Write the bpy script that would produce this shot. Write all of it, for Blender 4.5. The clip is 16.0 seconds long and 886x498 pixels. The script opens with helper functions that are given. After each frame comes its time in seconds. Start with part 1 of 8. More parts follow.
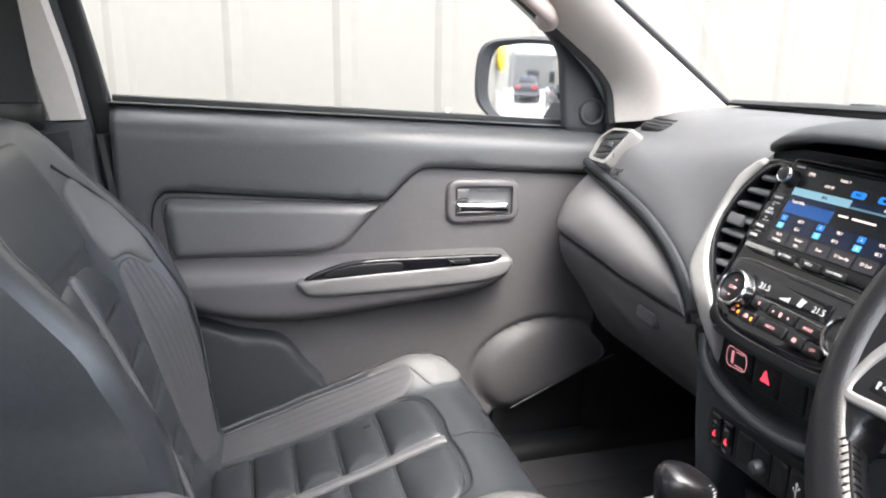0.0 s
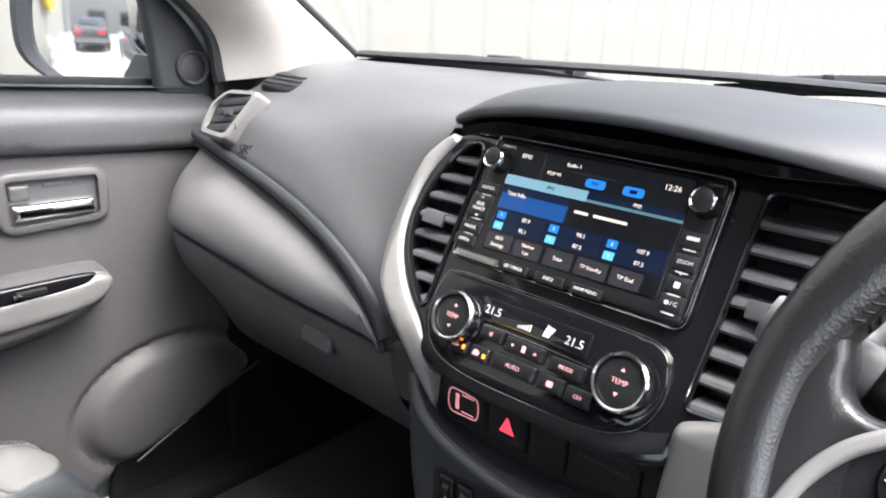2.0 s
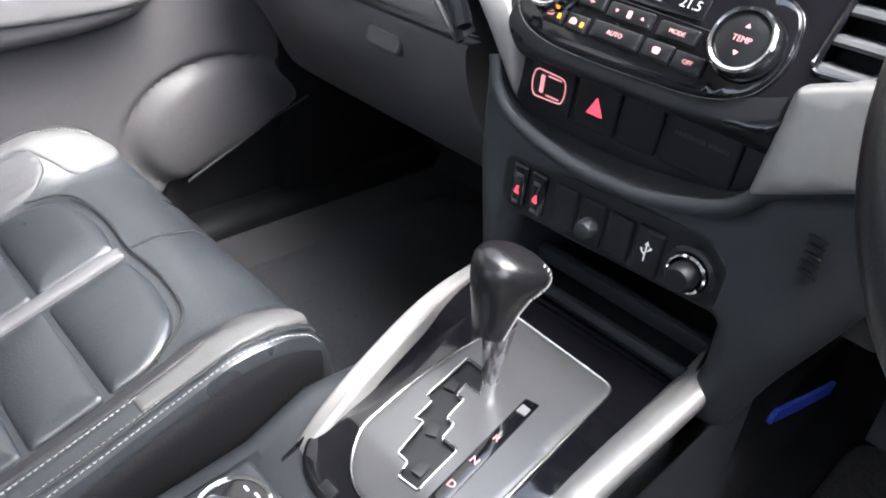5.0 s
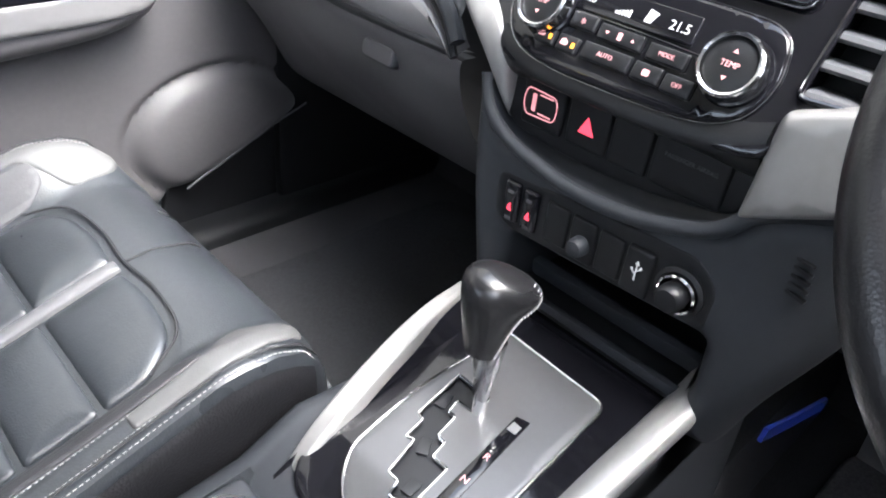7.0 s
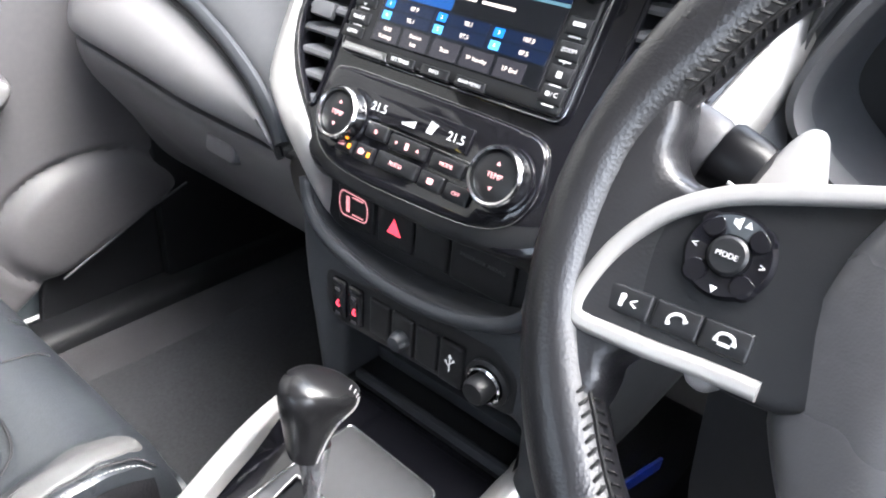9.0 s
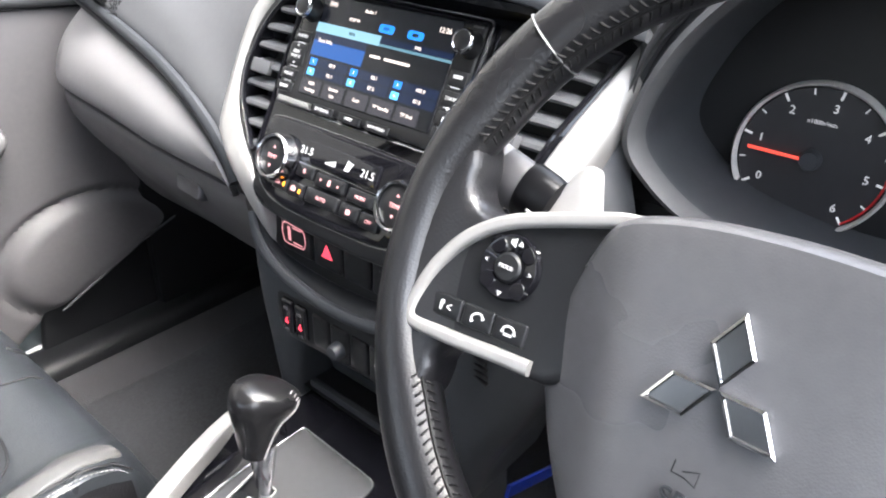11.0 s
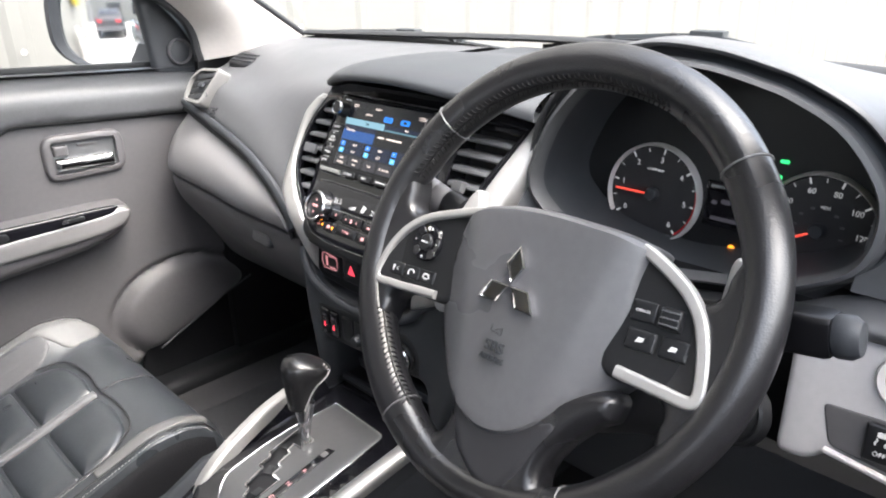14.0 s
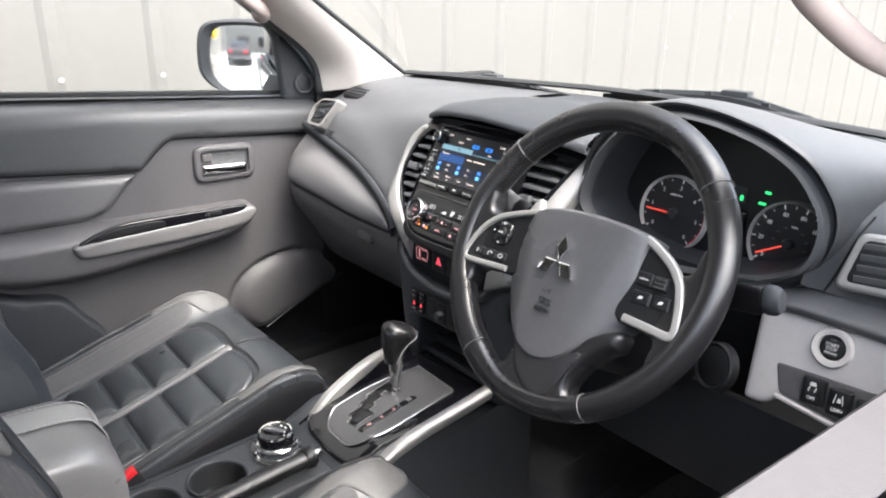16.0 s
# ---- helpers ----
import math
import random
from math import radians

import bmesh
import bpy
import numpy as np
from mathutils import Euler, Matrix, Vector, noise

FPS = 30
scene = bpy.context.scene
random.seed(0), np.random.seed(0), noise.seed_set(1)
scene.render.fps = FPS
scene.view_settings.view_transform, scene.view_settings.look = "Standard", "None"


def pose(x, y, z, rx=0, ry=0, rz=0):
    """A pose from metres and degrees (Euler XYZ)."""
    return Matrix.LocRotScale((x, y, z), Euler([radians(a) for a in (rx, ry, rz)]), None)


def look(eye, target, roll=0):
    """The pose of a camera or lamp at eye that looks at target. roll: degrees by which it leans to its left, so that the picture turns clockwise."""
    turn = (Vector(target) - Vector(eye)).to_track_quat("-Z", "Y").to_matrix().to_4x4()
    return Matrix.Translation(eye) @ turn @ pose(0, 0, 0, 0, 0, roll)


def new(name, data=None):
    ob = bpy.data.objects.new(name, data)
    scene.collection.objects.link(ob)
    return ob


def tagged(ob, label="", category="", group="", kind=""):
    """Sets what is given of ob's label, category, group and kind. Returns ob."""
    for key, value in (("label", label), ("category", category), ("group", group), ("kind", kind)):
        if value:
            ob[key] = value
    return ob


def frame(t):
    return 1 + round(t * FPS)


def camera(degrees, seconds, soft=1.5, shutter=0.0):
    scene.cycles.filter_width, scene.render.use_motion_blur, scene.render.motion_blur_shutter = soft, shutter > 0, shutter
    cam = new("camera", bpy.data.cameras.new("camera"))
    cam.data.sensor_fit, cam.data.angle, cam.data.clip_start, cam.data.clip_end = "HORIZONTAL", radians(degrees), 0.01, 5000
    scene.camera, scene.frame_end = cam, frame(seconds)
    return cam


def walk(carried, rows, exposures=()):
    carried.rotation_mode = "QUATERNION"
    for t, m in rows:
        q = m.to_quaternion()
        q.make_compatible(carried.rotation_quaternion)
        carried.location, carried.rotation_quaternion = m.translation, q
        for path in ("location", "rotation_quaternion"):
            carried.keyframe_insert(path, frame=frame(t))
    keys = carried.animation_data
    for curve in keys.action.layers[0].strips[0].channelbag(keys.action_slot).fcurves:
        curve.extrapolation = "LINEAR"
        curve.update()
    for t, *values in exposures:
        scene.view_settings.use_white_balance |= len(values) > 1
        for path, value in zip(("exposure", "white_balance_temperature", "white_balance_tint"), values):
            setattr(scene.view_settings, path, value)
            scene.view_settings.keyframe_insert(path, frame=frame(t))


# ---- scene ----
cam = camera(63.0, 16.0, 2.0)
PATH = [
    (0, (-0.498, -0.553, 1.332), (0.022, 1.31, 0.822), 0.9),
    (0.5, (-0.531, -0.462, 1.348), (0.363, 1.249, 0.826), 1.1),
    (1, (-0.525, -0.39, 1.35), (0.642, 1.13, 0.777), 1.0),
    (1.5, (-0.472, -0.339, 1.351), (0.846, 1.042, 0.755), 1.5),
    (2, (-0.401, -0.274, 1.33), (1.01, 0.999, 0.705), 2.3),
    (2.5, (-0.372, -0.251, 1.306), (1.089, 0.952, 0.66), 3.4),
    (3, (-0.377, -0.251, 1.3), (1.083, 0.933, 0.619), 3.9),
    (3.5, (-0.39, -0.254, 1.286), (1.037, 0.931, 0.538), 4.5),
    (4, (-0.403, -0.257, 1.261), (0.947, 0.917, 0.366), 5.3),
    (4.5, (-0.42, -0.261, 1.23), (0.834, 0.904, 0.197), 5.9),
    (4.7, (-0.436, -0.259, 1.22), (0.797, 0.884, 0.136), 6.4),
    (6.8, (-0.439, -0.255, 1.226), (0.747, 0.881, 0.085), 6.9),
    (7, (-0.427, -0.258, 1.235), (0.782, 0.883, 0.124), 6.4),
    (7.5, (-0.408, -0.267, 1.26), (0.854, 0.87, 0.202), 5.5),
    (8, (-0.389, -0.286, 1.277), (0.924, 0.823, 0.254), 5.2),
    (8.5, (-0.362, -0.304, 1.293), (0.967, 0.78, 0.263), 4.5),
    (9, (-0.353, -0.318, 1.294), (0.997, 0.755, 0.28), 4.6),
    (9.5, (-0.347, -0.33, 1.299), (1.008, 0.743, 0.293), 4.1),
    (10, (-0.337, -0.356, 1.312), (1.02, 0.714, 0.305), 3.1),
    (12.3, (-0.416, -0.532, 1.365), (0.903, 0.69, 0.489), -0.7),
    (12.5, (-0.423, -0.551, 1.366), (0.891, 0.689, 0.509), -1.0),
    (13, (-0.445, -0.595, 1.376), (0.862, 0.683, 0.565), -1.6),
    (13.5, (-0.476, -0.642, 1.386), (0.829, 0.665, 0.616), -1.7),
    (14, (-0.51, -0.688, 1.395), (0.784, 0.644, 0.652), -1.5),
    (14.5, (-0.564, -0.75, 1.417), (0.708, 0.615, 0.695), -0.8),
    (15, (-0.63, -0.807, 1.428), (0.606, 0.597, 0.72), -0.2),
    (15.5, (-0.671, -0.846, 1.438), (0.534, 0.593, 0.749), 0.4),
    (16, (-0.708, -0.878, 1.445), (0.479, 0.589, 0.783), 0.7),
]
# stops: the clip's camera opens up while it looks at the dark console
EXPOSURE = [(0, 3.10, 6400, 9), (1.5, 3.02, 6350, 9), (3, 3.18, 6250, 9), (4.5, 3.52, 6120, 9), (7, 3.72, 6050, 9), (9, 3.75, 6110, 9), (10, 3.70, 6210, 9), (12.5, 3.45, 6310, 9), (14, 3.17, 6400, 9), (16, 2.93, 6400, 9)]
walk(cam, [(t, look(eye, target, roll)) for t, eye, target, roll in PATH], EXPOSURE)

# ---- light ----
world = bpy.data.worlds.new("overcast_sky")
scene.world = world
world.use_nodes = True
wn, wl = world.node_tree.nodes, world.node_tree.links
sky = wn.new("ShaderNodeTexSky")
sky.sky_type, sky.sun_disc = "NISHITA", False
sky.sun_elevation, sky.sun_rotation = radians(60), radians(171.4)
sky.air_density, sky.dust_density, sky.ozone_density = 1.0, 6.0, 0.6
grey = wn.new("ShaderNodeHueSaturation")
grey.inputs["Saturation"].default_value = 0.58
wl.new(sky.outputs["Color"], grey.inputs["Color"])
wl.new(grey.outputs["Color"], wn["Background"].inputs["Color"])
wn["Background"].inputs["Strength"].default_value = 0.15
sun = new("sun", bpy.data.lights.new("sun", "SUN"))
sun.data.energy, sun.data.angle, sun.data.color = 0.5, radians(75), (1.0, 0.97, 0.93)
sun.matrix_world = look((0, 0, 20), (-0.75, 4.93, 11.4))


# ---- materials ----
def material(name, colour, rough=0.5, metal=0.0, grain=None, depth=0.2, vary=0.12, patch=6.0, coat=0.0, emit=None, glow=1.0, spec=0.5, coat_rough=0.04):
    """A surface: colour with two scales of variation, gloss that wanders, and a fine relief (grain: bumps per metre)."""
    m = bpy.data.materials.new(name)
    m.use_nodes = True
    n, l = m.node_tree.nodes, m.node_tree.links
    p = n["Principled BSDF"]
    p.inputs["Metallic"].default_value = metal
    p.inputs["Coat Weight"].default_value = coat
    p.inputs["Coat Roughness"].default_value = coat_rough
    p.inputs["Specular IOR Level"].default_value = spec
    tc = n.new("ShaderNodeTexCoord")
    big, fine = n.new("ShaderNodeTexNoise"), n.new("ShaderNodeTexNoise")
    big.inputs["Scale"].default_value, big.inputs["Detail"].default_value = patch, 4
    fine.inputs["Scale"].default_value, fine.inputs["Detail"].default_value = patch * 22, 3
    for t in (big, fine):
        l.new(tc.outputs["Object"], t.inputs["Vector"])
    add = n.new("ShaderNodeMath")
    add.operation = "ADD"
    l.new(big.outputs["Fac"], add.inputs[0])
    l.new(fine.outputs["Fac"], add.inputs[1])
    ramp = n.new("ShaderNodeMapRange")
    ramp.inputs["From Min"].default_value, ramp.inputs["From Max"].default_value = 0.6, 1.4
    ramp.inputs["To Min"].default_value, ramp.inputs["To Max"].default_value = 1 - vary, 1 + vary
    l.new(add.outputs[0], ramp.inputs["Value"])
    mul = n.new("ShaderNodeMixRGB")
    mul.blend_type = "MULTIPLY"
    mul.inputs["Fac"].default_value = 1.0
    mul.inputs["Color1"].default_value = (*colour, 1)
    l.new(ramp.outputs[0], mul.inputs["Color2"])
    l.new(mul.outputs[0], p.inputs["Base Color"])
    rr = n.new("ShaderNodeMapRange")
    rr.inputs["From Min"].default_value, rr.inputs["From Max"].default_value = 0.3, 0.7
    rr.inputs["To Min"].default_value, rr.inputs["To Max"].default_value = max(rough - 0.07, 0.02), min(rough + 0.07, 1)
    l.new(big.outputs["Fac"], rr.inputs["Value"])
    l.new(rr.outputs[0], p.inputs["Roughness"])
    if grain:
        v = n.new("ShaderNodeTexVoronoi")
        v.inputs["Scale"].default_value = grain
        l.new(tc.outputs["Object"], v.inputs["Vector"])
        b = n.new("ShaderNodeBump")
        b.inputs["Strength"].default_value, b.inputs["Distance"].default_value = depth, 0.6 / grain
        l.new(v.outputs["Distance"], b.inputs["Height"])
        l.new(b.outputs["Normal"], p.inputs["Normal"])
    if emit:
        p.inputs["Emission Color"].default_value = (*emit, 1)
        p.inputs["Emission Strength"].default_value = glow
    return m


def pane(name, tint=(0.97, 0.98, 0.98), rough=0.0, low=0.012, high=0.16):
    """Clear glass: lets light straight through, with a mirror gloss that grows at grazing angles."""
    m = bpy.data.materials.new(name)
    m.use_nodes = True
    n, l = m.node_tree.nodes, m.node_tree.links
    n.remove(n["Principled BSDF"])
    t, g, mix, f = n.new("ShaderNodeBsdfTransparent"), n.new("ShaderNodeBsdfGlossy"), n.new("ShaderNodeMixShader"), n.new("ShaderNodeLayerWeight")
    t.inputs["Color"].default_value = (*tint, 1)
    g.inputs["Roughness"].default_value = rough
    f.inputs["Blend"].default_value = 0.25
    k = n.new("ShaderNodeMapRange")
    k.inputs["To Min"].default_value, k.inputs["To Max"].default_value = low, high
    l.new(f.outputs["Facing"], k.inputs["Value"])
    l.new(k.outputs[0], mix.inputs[0])
    l.new(t.outputs[0], mix.inputs[1])
    l.new(g.outputs[0], mix.inputs[2])
    l.new(mix.outputs[0], n["Material Output"].inputs["Surface"])
    return m


M = {}
M["dash"] = material("dash_plastic", (0.072, 0.074, 0.079), 0.48, grain=900, depth=0.14, vary=0.10)
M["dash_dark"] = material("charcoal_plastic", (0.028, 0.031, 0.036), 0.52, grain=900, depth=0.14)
M["grey"] = material("grey_plastic", (0.082, 0.0795, 0.084), 0.42, grain=900, depth=0.12, vary=0.08)
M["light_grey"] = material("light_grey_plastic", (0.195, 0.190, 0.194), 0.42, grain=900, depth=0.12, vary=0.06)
M["door_top"] = material("soft_door_pad", (0.066, 0.0675, 0.072), 0.40, grain=420, depth=0.16, vary=0.10)
M["insert"] = material("grey_leatherette", (0.112, 0.110, 0.114), 0.38, grain=380, depth=0.16, vary=0.08)
M["black"] = material("black_plastic", (0.0095, 0.010, 0.0115), 0.38, grain=900, depth=0.08, spec=0.38)
# lifted from black so the dial lens's haze sits in the colour
M["dial"] = material("haze_lifted_charcoal", (0.022, 0.022, 0.025), 0.45, vary=0.08)
M["gloss"] = material("piano_black", (0.006, 0.006, 0.008), 0.08, vary=0.05, coat=0.25, spec=0.4)
M["silver"] = material("satin_silver_paint", (0.36, 0.355, 0.347), 0.35, metal=0.45, vary=0.06, grain=1200, depth=0.04)
# the satin silver again, darkened for trims that catch too much light from above
M["silver_mid"] = material("toned_down_silver_paint", (0.25, 0.246, 0.242), 0.36, metal=0.45, vary=0.06, grain=1200, depth=0.04)
M["silver_dim"] = material("satin_grey_paint", (0.62, 0.605, 0.595), 0.36, metal=0.25, vary=0.05)
M["paddle"] = material("satin_pale_grey_paint", (0.46, 0.455, 0.45), 0.36, metal=0.3, vary=0.06)
M["knob"] = material("polished_black_leather", (0.010, 0.010, 0.011), 0.26, grain=620, depth=0.05, vary=0.12)
# one carpet in two tones: passenger's darkened, driver's lightened for missing footwell light
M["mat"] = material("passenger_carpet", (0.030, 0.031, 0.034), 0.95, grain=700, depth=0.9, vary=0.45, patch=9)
M["driver_mat"] = material("lightened_driver_carpet", (0.17, 0.163, 0.165), 0.95, grain=600, depth=0.9, vary=0.45, patch=9)
# paler than light_grey: the driver's window light is put into the colour
M["panel_grey"] = material("light_lifted_grey_fascia", (0.44, 0.43, 0.433), 0.42, grain=900, depth=0.12, vary=0.06)
M["gate"] = material("satin_gunmetal", (0.115, 0.116, 0.12), 0.36, metal=0.5, vary=0.05)
M["wheel_pad"] = material("grained_wheel_pad", (0.088, 0.088, 0.094), 0.31, grain=950, depth=0.10, vary=0.10)
M["emblem"] = material("dark_mirror_metal", (0.135, 0.133, 0.132), 0.26, metal=1.0, vary=0.05)
M["chrome"] = material("chrome", (0.86, 0.86, 0.86), 0.07, metal=1.0, vary=0.03)
M["dark_chrome"] = material("dark_chrome", (0.50, 0.50, 0.51), 0.18, metal=1.0, vary=0.05)
M["leather"] = material("black_leather", (0.030, 0.034, 0.039), 0.34, grain=520, depth=0.16, vary=0.26, spec=0.8, coat=0.2, coat_rough=0.28)
M["vinyl"] = material("black_vinyl", (0.0105, 0.0105, 0.0120), 0.42, grain=420, depth=0.22, vary=0.15)
M["wheel_leather"] = material("wheel_leather", (0.010, 0.010, 0.0115), 0.29, grain=620, depth=0.14, vary=0.15, spec=0.72)
M["leather_grey"] = material("grey_leather", (0.060, 0.0595, 0.063), 0.50, grain=520, depth=0.14, vary=0.08)
M["leather_white"] = material("pale_grey_leather", (0.112, 0.111, 0.110), 0.50, grain=520, depth=0.14, vary=0.06)
M["strip"] = material("mid_grey_leather", (0.125, 0.124, 0.128), 0.38, grain=520, depth=0.12, vary=0.08)
M["lid"] = material("grey_lid_leather", (0.150, 0.149, 0.152), 0.32, grain=520, depth=0.12, vary=0.08, spec=0.6)
M["lid_band"] = material("pale_lid_leather", (0.24, 0.24, 0.235), 0.30, grain=520, depth=0.12, vary=0.06, spec=0.6)
M["grip"] = material("satin_grip_grey", (0.170, 0.167, 0.169), 0.34, metal=0.2, vary=0.05, grain=1200, depth=0.04)
M["thread"] = material("pale_thread", (0.42, 0.41, 0.4), 0.7)
M["dark_thread"] = material("black_thread", (0.02, 0.02, 0.022), 0.7)
M["stalk"] = material("black_switch_plastic", (0.004, 0.004, 0.005), 0.34, vary=0.1, spec=0.3)
M["cord"] = material("black_cord", (0.0045, 0.0045, 0.005), 0.6, spec=0.25)
M["carpet"] = material("dark_carpet", (0.045, 0.0445, 0.048), 0.95, grain=700, depth=0.9, vary=0.35, patch=14)
M["trim"] = material("pale_trim", (0.56, 0.525, 0.495), 0.62, grain=1100, depth=0.25, vary=0.05)
M["handle"] = material("pinkish_grey_grip", (0.36, 0.305, 0.29), 0.5, grain=900, depth=0.15, vary=0.08)
M["headliner"] = material("headliner_cloth", (0.70, 0.69, 0.66), 0.9, grain=900, depth=0.4, vary=0.06)
M["rubber"] = material("black_rubber", (0.015, 0.016, 0.018), 0.55, vary=0.15)
M["wiper"] = material("weathered_black_paint", (0.030, 0.034, 0.037), 0.5, vary=0.3, patch=30)
M["glass"] = pane("clear_glass")
M["mirror"] = material("mirror_glass", (0.90, 0.92, 0.93), 0.012, metal=1.0, vary=0.0)
M["paint"] = material("pale_car_paint", (0.36, 0.41, 0.43), 0.22, metal=0.2, coat=0.8, vary=0.04)
M["cladding"] = material("cream_coated_steel", (0.138, 0.136, 0.125), 0.55, vary=0.05, patch=1.3)
M["tarmac"] = material("worn_concrete", (0.20, 0.195, 0.185), 0.9, grain=160, depth=0.6, vary=0.25, patch=1.2)
M["white_ink"] = material("white_marking", (0.46, 0.46, 0.46), 0.5, emit=(0.9, 0.9, 0.92), glow=0.035)
M["pink_ink"] = material("pink_backlit_marking", (0.5, 0.3, 0.3), 0.5, emit=(1.0, 0.35, 0.38), glow=0.08)
M["red_glow"] = material("red_backlit_marking", (0.6, 0.05, 0.08), 0.5, emit=(1.0, 0.06, 0.10), glow=0.16)
M["amber"] = material("amber_light", (0.8, 0.25, 0.02), 0.5, emit=(1.0, 0.30, 0.02), glow=0.26)
M["green"] = material("green_light", (0.05, 0.6, 0.2), 0.5, emit=(0.05, 1.0, 0.25), glow=0.16)
M["needle"] = material("red_needle", (0.7, 0.05, 0.04), 0.5, emit=(1.0, 0.10, 0.06), glow=0.10)
M["red"] = material("red_plastic", (0.55, 0.02, 0.03), 0.35)
M["blue_film"] = material("blue_plastic", (0.005, 0.02, 0.2), 0.35)


# ---- building helpers ----
def finish(name, bm, mat, parent=None, label="", flat=False):
    me = bpy.data.meshes.new(name)
    if not flat:
        for f in bm.faces:
            f.smooth = True
    bm.normal_update()
    bm.to_mesh(me)
    bm.free()
    me.materials.append(M[mat] if isinstance(mat, str) else mat)
    ob = new(name, me)
    if not flat:
        me.set_sharp_from_angle(angle=radians(38))
    if parent is not None:
        ob.parent = parent
        ob.matrix_parent_inverse = world_of(parent).inverted()
    if label:
        ob["label"] = label
    return ob


def world_of(ob):
    m = ob.matrix_basis.copy()
    if ob.parent is not None:
        m = world_of(ob.parent) @ ob.matrix_parent_inverse @ m
    return m


def part(name, bm, mat, parent, label="", flat=False):
    return finish(name, bm, mat, parent, label, flat)


def thing(name, at, label, category, group="", kind=""):
    e = new(name)
    e.empty_display_size = 0.05
    e.location = at
    return tagged(e, label, category, group, kind)


def axes(o, x, y):
    """A pose from an origin and two directions (x, and y made square to it)."""
    x = Vector(x).normalized()
    z = x.cross(Vector(y)).normalized()
    y = z.cross(x)
    m = Matrix((x, y, z)).transposed().to_4x4()
    m.translation = o
    return m


def rounded(pts, r, k=5):
    """A closed outline with its corners rounded; r: one radius or one a corner."""
    out, n = [], len(pts)
    for i, p in enumerate(pts):
        p = Vector(p[:2])
        a, b = Vector(pts[i - 1][:2]) - p, Vector(pts[(i + 1) % n][:2]) - p
        q = r[i] if isinstance(r, (list, tuple)) else r
        q = min(q, a.length * 0.48, b.length * 0.48)
        if q < 1e-5:
            out.append(p)
            continue
        a, b = p + a.normalized() * q, p + b.normalized() * q
        for j in range(k + 1):
            t = j / k
            out.append(a * (1 - t) ** 2 + p * 2 * t * (1 - t) + b * t * t)
    return out


def spline(pts, n=8, closed=False):
    """A smooth line through points of any dimension."""
    P = [Vector(p) for p in pts]
    m, out = len(P), []
    for i in range(m if closed else m - 1):
        a = P[i - 1] if closed or i else P[0] * 2 - P[1]
        b, c = P[i], P[(i + 1) % m]
        d = P[(i + 2) % m] if closed or i + 2 < m else c * 2 - b
        for j in range(n):
            t = j / n
            out.append(0.5 * (2 * b + (c - a) * t + (2 * a - 5 * b + 4 * c - d) * t * t + (3 * b - a - 3 * c + d) * t ** 3))
    if not closed:
        out.append(P[-1])
    return out


def rect(w, h, r=0.003, cx=0.0, cy=0.0):
    return rounded([(cx - w / 2, cy - h / 2), (cx + w / 2, cy - h / 2), (cx + w / 2, cy + h / 2), (cx - w / 2, cy + h / 2)], r)


def inside_gap(P, poly):
    """Distance of points to an outline, and whether they lie inside it."""
    A = np.array([tuple(p) for p in poly])
    B = np.roll(A, -1, 0)
    d = B - A
    L = np.maximum((d ** 2).sum(1), 1e-12)
    w = P[:, None, :] - A[None]
    t = np.clip((w * d[None]).sum(2) / L[None], 0, 1)
    dist = np.sqrt(((w - t[..., None] * d[None]) ** 2).sum(2)).min(1)
    x, y = P[:, 0:1], P[:, 1:2]
    cross = ((A[None, :, 1] > y) != (B[None, :, 1] > y)) & (x < (B[:, 0] - A[:, 0])[None] * (y - A[None, :, 1]) / np.where(np.abs(B[:, 1] - A[:, 1]) < 1e-12, 1e-12, B[:, 1] - A[:, 1])[None] + A[None, :, 0])
    return dist, cross.sum(1) % 2 == 1


